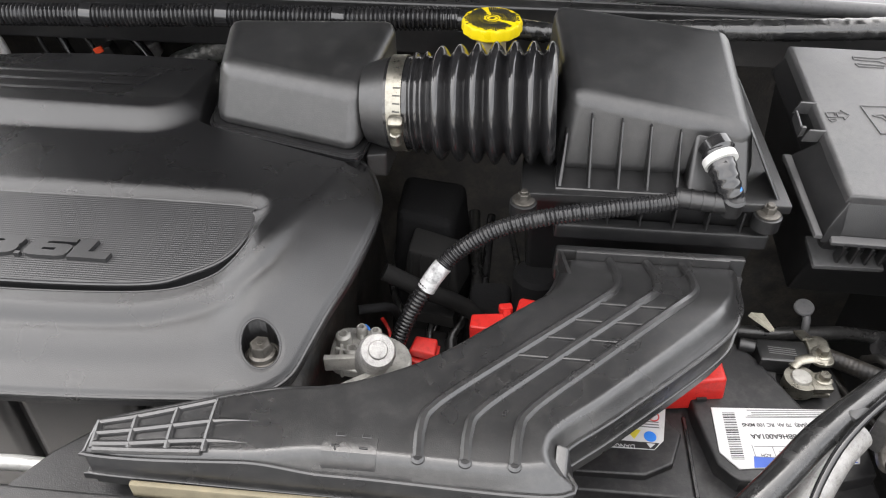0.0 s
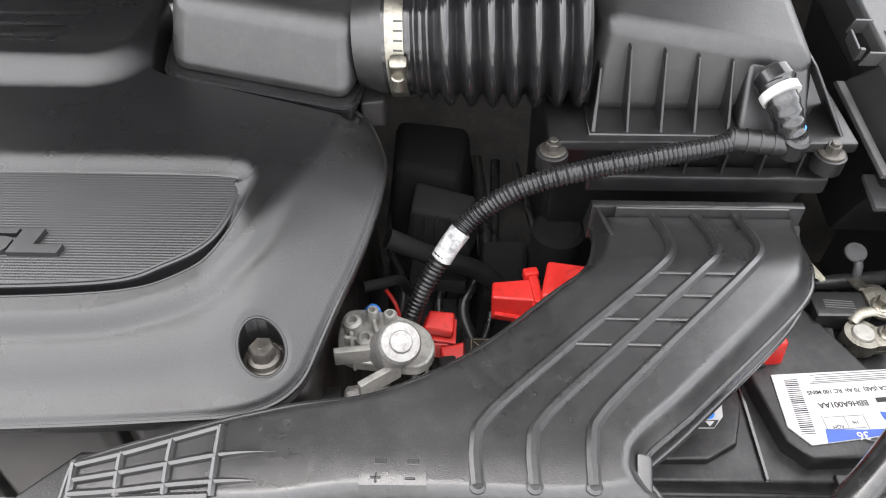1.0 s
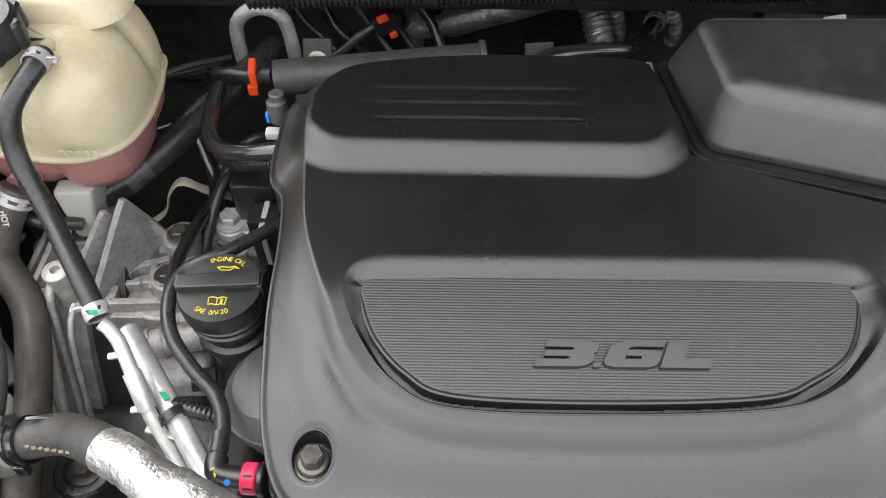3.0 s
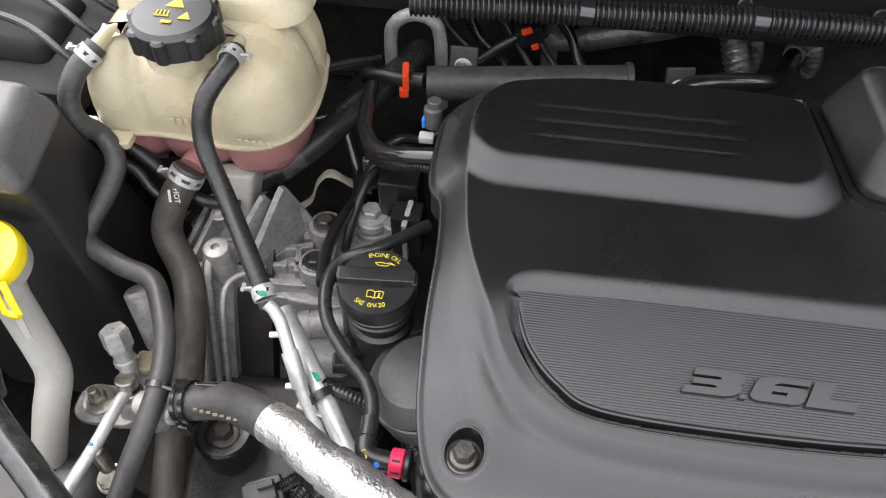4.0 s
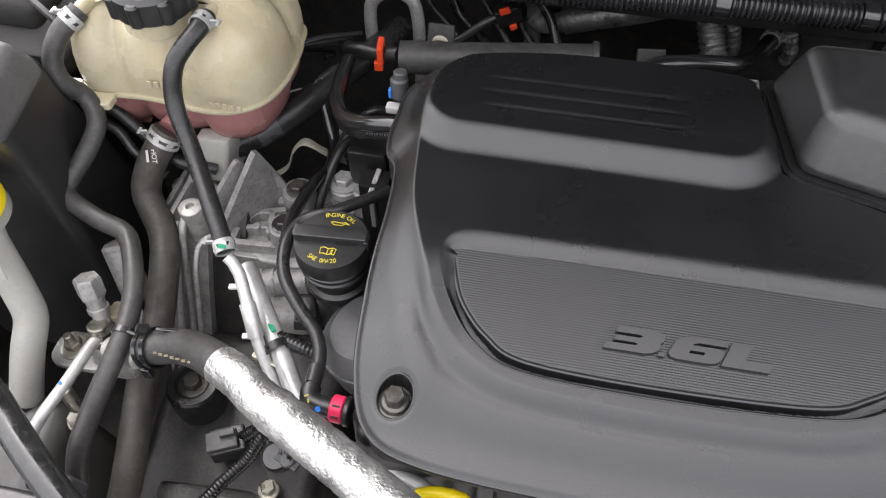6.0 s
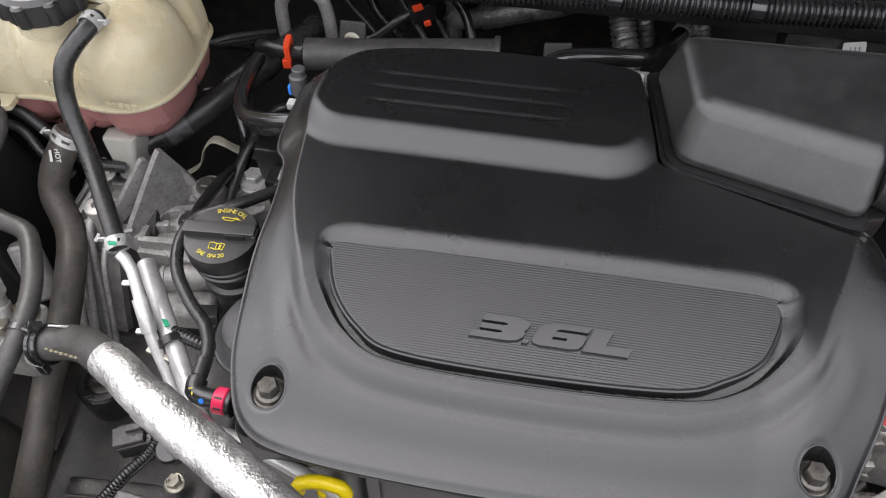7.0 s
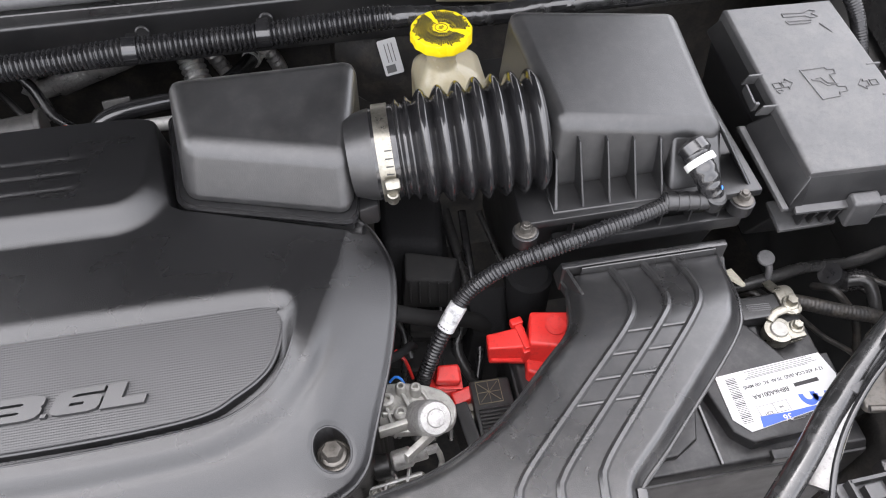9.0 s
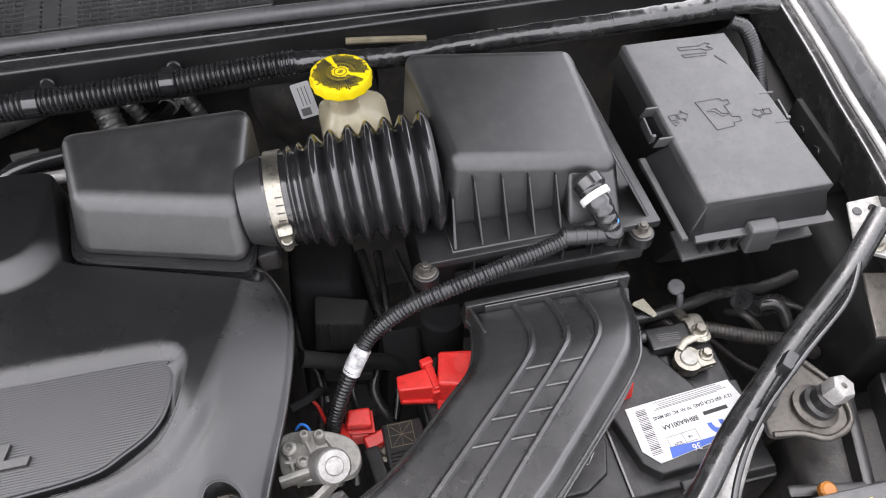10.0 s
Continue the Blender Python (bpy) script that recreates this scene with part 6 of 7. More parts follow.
CAN = [(-.0075, .0012), (-.0045, -.0012), (.0020, -.0012), (.0048, .0012), (.0085, .0004), (.0045, .0024), (.0015, .0014), (-.0040, .0018)]
part("symbol", tube([(OC[0] + .003 + u, OC[1] + .0155 + v, .0677) for u, v in CAN + CAN[:1]], .00042, 6, smooth=False), "print_yellow", ocap, "yellow oil can symbol")
grip = [o for o in oil.children if o.name.startswith("grip")][0]
for x0 in (-.021, .006):
    part("knurl", merge(*[moved(box(-.00035, .00035, -.0008, .0004, -.0035, .0032, 0), pose(OC[0] + x0 + .0011 * k, OC[1] - .0044 + .00008 * k, .0695, 0, 0, 4)) for k in range(15)]), "black", grip)

# ---- pulley at the cover's side ----
pul = thing("side_pulley", "dark round plastic drum half under the engine cover", "pulley", (-.56, .43, .0))
part("drum", drum((-.548, .437, -.03), (-.25, 0, 1), .044, .055, .012, 48), "grey", pul)
part("rim", moved(revolve([(.0445, -.006), (.0475, -.006), (.0480, .000), (.0468, .002), (.0450, .002), (.0445, .000)], n=56), axis_pose((-.556, .437, .010), (-.25, 0, 1))), "grey", pul, "worn pale rim")

# ---- fuel rail corner ----
rail = thing("fuel_rail", "dusty grey metal rail behind the engine cover", "rail", (-.5, .74, .05))
part("rail_tube", tube([(-.598, .728, .062), (-.55, .733, .063), (-.407, .752, .066)], .0165, 20, smooth=False), "hose", rail, "dusty grey tube")
part("end_flange", drum((-.409, .752, .066), (1, .1, 0), .019, .006, .001), "hose", rail)
vc = thing("vapour_connector", "black elbow pipe with an orange-red clip", "pipe", (-.64, .75, .03))
part("elbow", tube([(-.675, .80, .0), (-.672, .785, .02), (-.662, .765, .035), (-.645, .752, .046), (-.625, .741, .052), (-.600, .733, .060)], .0082, 14), "black", vc)
part("clip", merge(obox((-.621, .739, .058), (.007, .022, .021), (0, 0, 8), .002), obox((-.622, .730, .046), (.009, .006, .010), (0, 0, 8), .001)), "orange", vc, "orange-red locking clip")
single("metal_loop_pipe", tube([(-.648, .80, .005), (-.648, .80, .05), (-.645, .80, .071), (-.633, .80, .084), (-.618, .80, .088), (-.603, .80, .082), (-.596, .80, .065), (-.594, .80, .02), (-.594, .80, -.03)], .0070, 16), "cast", "bent dull metal pipe loop", "pipe")
single("wire_loom", tube([(-.640, .79, .02), (-.650, .78, .012), (-.662, .76, .0), (-.680, .73, .01), (-.72, .72, .0)], .006), "rubber", "thin black wire loom behind the engine", "wire loom")
single("vacuum_pipe", tube([(-.656, .736, .043), (-.653, .702, .05), (-.647, .665, .055), (-.629, .630, .065), (-.604, .615, .075), (-.578, .608, .084), (-.565, .606, .088)], .0078, 14), "gloss", "glossy black vacuum pipe into the cover", "pipe")
single("vacuum_pipe", tube([(-.655, .69, .02), (-.64, .655, .03), (-.615, .632, .045), (-.59, .62, .06), (-.57, .612, .066)], convoluted(.0062, .0032, .0008), 12, .0008), "loom", "ribbed black pipe beside the cover", "pipe", sharp=70)
single("vent_line", tube([(-.680, .715, .03), (-.678, .702, .02), (-.671, .691, .0), (-.662, .672, -.018), (-.658, .64, -.018), (-.660, .615, -.008), (-.664, .57, .002), (-.661, .535, .012), (-.655, .51, .02)], .0058, 12), "gloss", "thin glossy black line down to the mount", "hose")
inj = thing("coil_plug", "blue-grey coil plug with a white base", "plug", (-.58, .66, .06))
part("body", merge(drum((-.582, .658, .072), (0, .1, 1), .0085, .022, .002), drum((-.581, .661, .092), (0, .1, 1), .0065, .008, .001)), "grey", inj, "blue-grey body")
part("base", obox((-.587, .651, .064), (.014, .010, .008), (0, 0, 0), .002), "white", inj, "white base")
part("lock", obox((-.590, .655, .079), (.003, .006, .010), (0, 0, 0), .001), "bluep", inj, "blue lock")
wc = thing("wire_clip", "bare steel spring clip on a black stub", "clip", (-.656, .69, -.05))
part("stub", drum((-.654, .684, -.075), (0, .1, 1), .009, .03, .002), "black", wc)
part("spring", merge(*[obox((-.656, .693 + .003 * (k % 2), -.044 + .006 * k), (.012, .003, .004), (0, 0, 0), .0008, 1) for k in range(5)], obox((-.661, .695, -.032), (.002, .004, .03), (0, 0, 0), .0005, 1), obox((-.651, .695, -.032), (.002, .004, .03), (0, 0, 0), .0005, 1)), "silver", wc)
single("connector_block", box(-.632, -.592, .628, .668, -.06, .02, .004), "black", "black plastic connector block beside the engine cover", "connector")
single("connector_block", box(-.615, -.585, .60, .626, -.05, .005, .004), "matte", "matte black plastic connector beside the engine cover", "connector")
single("steel_strap", fin((-.6010, .5950), (-.5975, .6220), -.05, (.002, .010), .0055), "cast", "pale upright steel strap beside the engine cover", "strap")
single("pipe_stub", drum((-.617, .612, -.05), (.05, 0, 1), .009, .036, .002), "cast", "dull metal pipe stub beside the large bolt", "pipe")

# ---- bulkhead side ----
ac = thing("refrigerant_pipe", "silver refrigerant pipe with a foil sleeve", "pipe", (-.4, .92, 0))
part("fitting", merge(drum((-.478, .93, -.07), (0, 0, 1), .010, .07, .002), drum((-.476, .93, .0), (0, -.2, 1), .014, .022, .003)), "cast", ac)
part("tube", tube([(-.484, .93, -.014), (-.472, .928, -.022), (-.455, .924, -.018), (-.435, .919, -.008)], .0125, 16), "cast", ac)
part("foil_sleeve", tube([(-.440, .92, -.010), (-.40, .91, .010), (-.36, .90, .030), (-.31, .89, .055)], .0160, 28, .0016, True, 1.0, .0008), "foil", ac, "crinkled foil sleeve")
part("foil_branch", tube([(-.281, .91, .03), (-.274, .89, .012), (-.264, .86, -.011), (-.262, .84, -.03)], lambda s: .0145 + .0012 * math.sin(s * 900), 18, .0015), "foil", ac, "braided foil branch")
rc = thing("sensor_plug", "black sensor plug with orange-red locks on a wire", "plug", (-.51, .86, .02))
part("body", obox((-.505, .866, .030), (.028, .022, .022), (0, -20, 10), .003), "black", rc)
part("lock", merge(obox((-.508, .855, .040), (.012, .004, .008), (0, -20, 10), .001), obox((-.497, .855, .020), (.008, .004, .006), (0, -20, 10), .001)), "orange", rc, "orange-red lock")
part("wire", tube([(-.517, .862, .026), (-.535, .856, .016), (-.555, .85, .0), (-.575, .85, -.01), (-.60, .85, -.02)], .0055), "rubber", rc)
for x, y, z, a in ((-.571, .80, .03, 0), (-.345, .80, .028, 8)):
    pl = thing("bolted_lug", "small dusty metal lug with a nut", "lug", (x, y, z), "bolted lugs")
    part("plate", obox((x, y, z), (.030, .006, .040), (-30, 0, a), .002), "hose", pl)
    part("nut", bolt((x, y - .004, z), (0, -.85, .5), r=.006, h=.007, washer=.010), "steel", pl)
single("red_tab", obox((-.389, .749, .060), (.014, .010, .010), (0, 0, 5), .002), "orange", "small red plastic tab beside the rail", "tab")
single("coolant_elbow", tube([(-.365, .75, .045), (-.355, .758, .054), (-.337, .766, .060), (-.299, .785, .052), (-.259, .808, .038), (-.232, .845, .022), (-.212, .89, .008), (-.195, .925, .008)], .0095, 16), "gloss", "black hose curving behind the engine cover", "hose")
spring_clamp((-.205, .905, .006), (.4, .9, 0), .0105, (1, -.3, .3))
single("bright_pipe", tube([(-.375, .748, .058), (-.359, .74, .062), (-.31, .72, .080), (-.263, .70, .098)], .0068, 16), "cast", "bright metal pipe running under the air box", "pipe")
single("side_bracket", hexa([(-.265, .715, .02), (-.215, .72, .02), (-.21, .76, .02), (-.27, .76, .02), (-.262, .722, .062), (-.222, .728, .066), (-.216, .755, .066), (-.262, .752, .062)], .006, 3), "hose", "dusty metal bracket behind the air box", "bracket")
for x in (-.255, -.19):
    single("foil_scrap", tube([(x, .905, .028), (x + .012, .912, -.01), (x + .014, .92, -.03)], lambda s: .009 + .001 * math.sin(s * 700), 12, .002), "foil", "torn silver foil piece under the loom", "foil")

# ---- valve group below the washer filler ----
vg = thing("pressure_valve", "pale metal pressure valve with a hexagon cap", "valve", (-.81, .44, -.06))
hexr = lambda r, z: [(r * math.cos(math.pi * k / 3), r * math.sin(math.pi * k / 3), z) for k in range(6)]
vm0 = axis_pose((-.806, .428, -.020), (-.16, .35, 1))
part("cap", moved(loft([hexr(.0112, .024), hexr(.0118, .0255), hexr(.0118, .0400), hexr(.0104, .0425), hexr(.0018, .0425), hexr(.0014, .0405)]), vm0), "cast", vg)
part("body", moved(revolve([(.0078, -.004), (.0078, .006), (.0095, .007), (.0095, .011), (.0082, .012), (.0082, .021), (.0100, .022), (.0100, .024)], n=28), vm0), "cast", vg)
part("union", merge(drum((-.802, .410, -.034), (0, .35, 1), .0105, .008, .001), drum((-.803, .414, -.024), (0, .3, 1), .009, .010, .001)), "steel", vg)
part("block", hexa([(-.82, .395, -.075), (-.772, .395, -.075), (-.772, .44, -.075), (-.82, .45, -.075), (-.812, .402, -.034), (-.776, .40, -.034), (-.78, .452, -.030), (-.812, .455, -.030)], .006, 3), "cast", vg)
part("copper_band", drum((-.794, .438, -.028), (.1, .3, 1), .012, .006, .001), "gasket", vg, "brass-coloured band")
part("riser", drum((-.806, .475, -.06), (-.35, .5, 1), .014, .06, .003), "cast", vg)
part("flange", prism(rrect(-.858, -.800, .392, .428, .014), -.062, -.056, .0015), "cast", vg)
part("flange_bolt", merge(bolt((-.838, .412, -.055), r=.008, h=.008, washer=.014), drum((-.838, .412, -.047), (0, 0, 1), .004, .012, .001, 10)), "steel", vg)
part("side_outlet", drum((-.785, .400, -.020), (1, -.25, .3), .0105, .04, .002), "pale", vg)
vp = thing("thin_pressure_pipe", "thin white-metal pipe running to a lower fitting", "pipe", (-.81, .36, -.03))
part("tube", tube([(-.802, .408, -.026), (-.803, .40, -.022), (-.806, .36, -.020), (-.812, .332, -.022), (-.818, .315, -.035), (-.818, .30, -.07)], .0052), "silver", vp)
part("paint_mark", drum((-.8065, .3585, -.0145), (-.1, -.4, 1), .0016, .0008, .0001, 10), "bluep", vp, "blue paint dot")
part("lower_nut", merge(bolt((-.802, .349, -.062), (.1, -.3, 1), r=.0095, h=.010, washer=.0125), drum((-.804, .354, -.05), (-.05, .1, 1), .006, .03, .001)), "steel", vp)
worm = thing("black_spring_clamp", "black spring clamp on the radiator hose end", "hose clamp", (-.735, .392, .008))
for off in (-.0036, .0036):
    part("band", ring((-.733 + off, .3925, .009 + .35 * off), (1, .02, .35), .0158, .0036, .0016), "gloss", worm)
part("bridge", ring((-.733, .3925, .009), (1, .02, .35), .0154, .0070, .0008), "rubber", worm)
for q, size, rot in (((-.737, .398, .029), (.010, .005, .008), (0, 30, 30)), ((-.716, .400, .030), (.018, .003, .002), (0, 8, 10)), ((-.735, .378, -.006), (.008, .006, .014), (0, 0, 0))):
    part("ear", obox(q, size, rot, .001), "gloss", worm)
tie = thing("cable_tie", "black cable tie round the overflow hose", "cable tie", (-.762, .402, .008))
part("band", ring((-.762, .402, .0095), (.0, .95, .15), .0090, .005, .001), "gloss", tie)
part("tail", tube([(-.755, .400, .016), (-.745, .398, .016), (-.735, .397, .018)], .002, 8), "gloss", tie)

# ---- lower clutter by the gearbox ----
gb = thing("gearbox_housing", "dusty dark gearbox housing low in the bay", "gearbox", (-.70, .40, -.3))
part("case", hexa([(-.80, .26, -.45), (-.58, .26, -.45), (-.58, .50, -.45), (-.80, .50, -.45), (-.79, .28, -.17), (-.60, .28, -.15), (-.60, .50, -.13), (-.79, .50, -.13)], .02, 3), "dark", gb)
part("rib", obox((-.70, .33, -.155), (.10, .02, .02), (0, 6, 6), .005), "dark", gb)
part("mount_rubber", revolve([(.027, -.03), (.027, .004), (.024, .008), (.018, .008), (.016, .003)], pose(-.742, .420, -.115), 36), "rubber", gb)
part("mount_core", bolt((-.742, .420, -.112), r=.009, h=.010, washer=.014), "oldsteel", gb, "metal centre bolt")
part("case_bolt", bolt((-.643, .341, -.132), r=.007, h=.007, washer=.010), "steel", gb)
wb = thing("wiring_connector", "black wiring connector with a grey lock", "connector", (-.68, .37, -.13))
part("body", obox((-.692, .374, -.125), (.034, .026, .022), (0, 0, 25), .003), "black", wb)
part("lock", merge(obox((-.694, .370, -.110), (.028, .018, .006), (0, 0, 25), .001), obox((-.690, .376, -.105), (.014, .006, .006), (0, 0, 25), .001)), "grey", wb, "grey lock")
part("wire", tube([(-.68, .38, -.12), (-.66, .385, -.10), (-.645, .375, -.07), (-.625, .35, -.045), (-.60, .34, -.03)], convoluted(.0065, .0034, .0009), 12, .0009), "loom", wb, sharp=70)
wr = thing("round_sensor", "small black round sensor on a bracket", "sensor", (-.615, .345, -.04))
part("body", drum((-.617, .343, -.05), (0, -.3, 1), .012, .018, .002), "black", wr)
part("foot", merge(obox((-.606, .338, -.034), (.022, .012, .004), (0, 0, -20), .001), drum((-.606, .336, -.033), (0, -.2, 1), .006, .004, .001)), "grey", wr)
single("ribbed_wire", tube([(-.620, .385, -.06), (-.643, .370, -.07), (-.658, .350, -.09), (-.679, .324, -.10), (-.70, .29, -.12), (-.70, .25, -.16)], convoluted(.006, .0034, .0009), 12, .0009), "loom", "ribbed black wire sleeve beside the foil hose", "wire sleeve", sharp=70)
single("ribbed_wire", tube([(-.655, .43, -.01), (-.64, .425, .004), (-.614, .418, .004), (-.588, .415, -.006), (-.567, .403, -.018), (-.545, .38, -.03)], convoluted(.006, .0034, .0009), 12, .0009), "loom", "ribbed black wire sleeve beside the oil filler", "wire sleeve", sharp=70)
single("front_connector", hexa([(-.67, .285, -.11), (-.62, .28, -.11), (-.62, .31, -.11), (-.67, .315, -.11), (-.665, .288, -.075), (-.625, .284, -.075), (-.625, .308, -.075), (-.665, .312, -.075)], .003, 2), "grey", "grey plastic connector below the foil hose", "connector")
pc = thing("pipe_casting", "pale cast metal outlet under the oil filler", "casting", (-.655, .49, -.04))
part("body", drum((-.684, .4905, -.024), (1, .22, .05), .0125, .050, .003, 24), "cast", pc)
part("collar", merge(ring((-.679, .4916, -.0238), (1, .22, .05), .0120, .004, .0016), ring((-.668, .4940, -.0232), (1, .22, .05), .0120, .003, .0014)), "cast", pc)
part("foot", obox((-.655, .478, -.046), (.05, .034, .03), (0, 8, 8), .008, 3), "cast", pc)
part("plug", obox((-.632, .466, -.034), (.020, .014, .016), (0, 10, 14), .002), "black", pc)
dip = thing("dipstick", "yellow dipstick handle in front of the engine cover", "dipstick", (-.475, .315, 0))
part("loop", tube([(-.494, .312, .0), (-.492, .315, .009), (-.478, .317, .013), (-.462, .317, .009), (-.458, .315, .0)], .0055, 12), "yellow", dip)
part("stem", drum((-.476, .316, -.10), (0, 0, 1), .005, .10, .001), "yellow", dip)

# ---- pump by the duct ----
pump = thing("vacuum_pump", "pale cast aluminium pump with a round cap", "pump", (-.08, .39, 0))
part("base_plate", prism(spline([(-.110, .427, 0), (-.085, .429, 0), (-.056, .417, 0), (-.047, .399, 0), (-.056, .383, 0), (-.085, .384, 0), (-.110, .392, 0)], .004, True), .012, .020, .002), "pale", pump)
part("can", moved(revolve([(.0142, -.040), (.0142, -.004), (.0136, -.001), (.0122, .001), (.0074, .001), (.0066, .0030), (.0, .0034)], n=44), axis_pose((-.068, .377, .055), (.25, -.45, .85))), "cast", pump)
for x, y, r in ((-.103, .412, .0062), (-.090, .421, .0045), (-.093, .398, .006), (-.078, .418, .005)):
    part("boss", revolve([(r, -.02), (r, .006), (r * .7, .008), (r * .5, .008), (r * .45, .002)], pose(x, y, .024), 20), "pale", pump)
part("web", obox((-.096, .388, .026), (.034, .005, .014), (0, 0, 8), .001), "pale", pump)
part("web", obox((-.082, .370, .024), (.03, .005, .014), (0, 0, 35), .001), "pale", pump)
for a, b in (((-.106, .420), (-.100, .385)), ((-.092, .426), (-.080, .386)), ((-.108, .402), (-.062, .396)), ((-.074, .420), (-.062, .392))):
    part("web", fin(a, b, .010, .0265, .0030), "pale", pump)
part("elbow", merge(drum((-.106, .371, -.002), (1, .1, .1), .0085, .018, .002), drum((-.090, .373, .0), (1, .1, .1), .0068, .014, .001), drum((-.078, .374, .001), (1, .1, .1), .0042, .012, .001, 6)), "cast", pump)
part("rubber_plug", drum((-.122, .368, -.004), (1, .1, .1), .0105, .016, .002), "rubber", pump)
lb = thing("lower_bracket", "pale cast bracket below the pump", "bracket", (-.11, .35, -.05))
part("body", hexa([(-.135, .330, -.06), (-.075, .340, -.06), (-.075, .375, -.06), (-.135, .370, -.06), (-.13, .335, -.022), (-.08, .345, -.022), (-.08, .37, -.026), (-.13, .365, -.026)], .005, 3), "pale", lb)
for x, y in ((-.122, .352), (-.098, .350), (-.109, .362)):
    part("boss", revolve([(.006, 0), (.006, .008), (.004, .009), (.0035, .004)], pose(x, y, -.024), 18), "pale", lb)
for a, b in (((-.132, .338), (-.088, .350)), ((-.118, .334), (-.112, .366)), ((-.100, .340), (-.092, .370)), ((-.130, .356), (-.082, .362))):
    part("web", fin(a, b, -.035, -.014, .0032), "clampgrey", lb)
part("stay", tube([(-.068, .378, -.004), (-.064, .372, -.02), (-.072, .358, -.03), (-.085, .350, -.03)], .0026, 8), "pale", lb)
single("blue_wire", tube([(-.098, .438, .008), (-.093, .439, .014), (-.088, .436, .014), (-.085, .431, .008)], .0012, 8), "bluep", "short blue wire beside the pump", "wire")

# ---- dark things behind the pump ----
dk = thing("throttle_body", "dark throttle body and hoses below the intake hose", "throttle body", (-.04, .55, -.1))
part("body", hexa([(-.10, .56, -.2), (-.01, .55, -.2), (.0, .64, -.2), (-.10, .65, -.2), (-.085, .575, .03), (-.03, .565, .025), (-.02, .63, .03), (-.085, .64, .03)], .01, 3), "felt", dk)
part("plug", hexa([(-.075, .535, -.03), (-.02, .525, -.03), (-.01, .56, -.03), (-.07, .575, -.03), (-.07, .54, .012), (-.025, .531, .010), (-.015, .556, .014), (-.066, .57, .018)], .004, 2), "matte", dk)
part("plug_rib", merge(*[obox((-.066 + .009 * k, .5355 - .0018 * k, -.004), (.002, .003, .028), (-10, 0, -10), .0005, 1) for k in range(5)]), "matte", dk)
part("connector", obox((-.045, .520, -.045), (.050, .022, .022), (15, 0, -10), .004), "matte", dk)
part("connector", obox((-.050, .505, -.085), (.055, .030, .030), (10, 0, -6), .005), "matte", dk)
part("hose", tube([(-.085, .50, .02), (-.05, .50, .0), (-.01, .51, -.03), (.02, .52, -.08)], .008), "matte", dk)
part("bracket", hexa([(-.02, .50, -.16), (.04, .50, -.16), (.05, .56, -.16), (-.02, .56, -.16), (-.01, .505, -.05), (.025, .505, -.06), (.03, .54, -.02), (-.01, .54, -.02)], .006, 2), "felt", dk)
part("cylinder", drum((.052, .535, -.16), (0, 0, 1), .022, .16, .004), "felt", dk)
part("pipe_bend", tube([(-.10, .455, .015), (-.085, .462, .012), (-.075, .475, .0), (-.07, .49, -.03)], .004), "felt", dk)
part("red_wire", tube([(-.088, .49, -.03), (-.08, .48, -.035), (-.075, .468, -.05)], .0018, 8), "red", dk, "thin red wire")

# ---- strut tower and brace on the battery side ----
tw = thing("tower_bracket", "bare steel bracket with a large hexagon bolt", "bracket", (.33, .36, .0))
part("plate", prism(spline([(.318, .397, 0), (.330, .409, 0), (.342, .411, 0), (.352, .393, 0), (.364, .368, 0), (.363, .342, 0), (.354, .330, 0), (.333, .325, 0), (.314, .334, 0), (.290, .338, 0), (.290, .354, 0), (.295, .373, 0)], .004, True), .012, .018, .002), "oldsteel", tw)
part("plate_lip", tube([(.342, .411, .019), (.352, .393, .019), (.364, .368, .019), (.363, .342, .019), (.354, .330, .019), (.333, .325, .019), (.314, .334, .019), (.290, .338, .019)], .0028, 10), "oldsteel", tw)
part("washer", moved(revolve([(.020, 0), (.020, .003), (.015, .004), (.013, .008), (.011, .008)], n=36), axis_pose((.337, .354, .018), (.12, -.05, 1))), "oldsteel", tw)
part("bush", moved(revolve([(.0150, 0), (.0150, .006), (.0118, .008), (.0118, .018), (.0095, .020), (.0095, .024)], n=30), axis_pose((.338, .354, .022), (.20, -.10, 1))), "rubber", tw)
part("nut", moved(loft([hexr(.0115, .022), hexr(.0115, .034), hexr(.0098, .037), hexr(.0030, .037), hexr(.0026, .033)]), axis_pose((.338, .354, .022), (.20, -.10, 1))), "cast", tw)
part("fold", obox((.302, .372, .030), (.012, .05, .03), (0, 0, -42), .002), "hose", tw)
brace = [o for o in scene.objects if o.name == "diagonal_brace"][0]
part("cable", tube([(.392, .438, .108), (.372, .415, .108), (.354, .398, .103), (.322, .378, .094), (.291, .358, .090), (.262, .338, .080), (.240, .318, .070), (.226, .300, .058), (.216, .282, .048), (.205, .255, .035)], .0026, 10), "gloss", brace, "thin black cable tied along the tube")
part("clip", obox((.294, .366, .086), (.018, .014, .014), (10, 0, 40), .003), "black", brace)
part("clip", obox((.252, .339, .073), (.018, .010, .008), (0, 0, 40), .003), "black", brace)
part("end_sleeve", tube([(.262, .345, .045), (.245, .328, .040), (.228, .305, .028), (.215, .285, .018)], .0125, 18), "cast", brace, "bare metal sleeve")
for o in scene.objects:
    if o.name == "diagonal_brace.001":
        part("collar", tube([(-.852, .362, .087), (-.846, .352, .083), (-.840, .344, .080)], .0150, 20), "rubber", o)
        part("end_plate", merge(drum((-.872, .388, .088), (.3, -.2, 1), .016, .010, .002), obox((-.868, .376, .082), (.03, .03, .006), (0, 0, 40), .002)), "silver", o, "bright end plate")

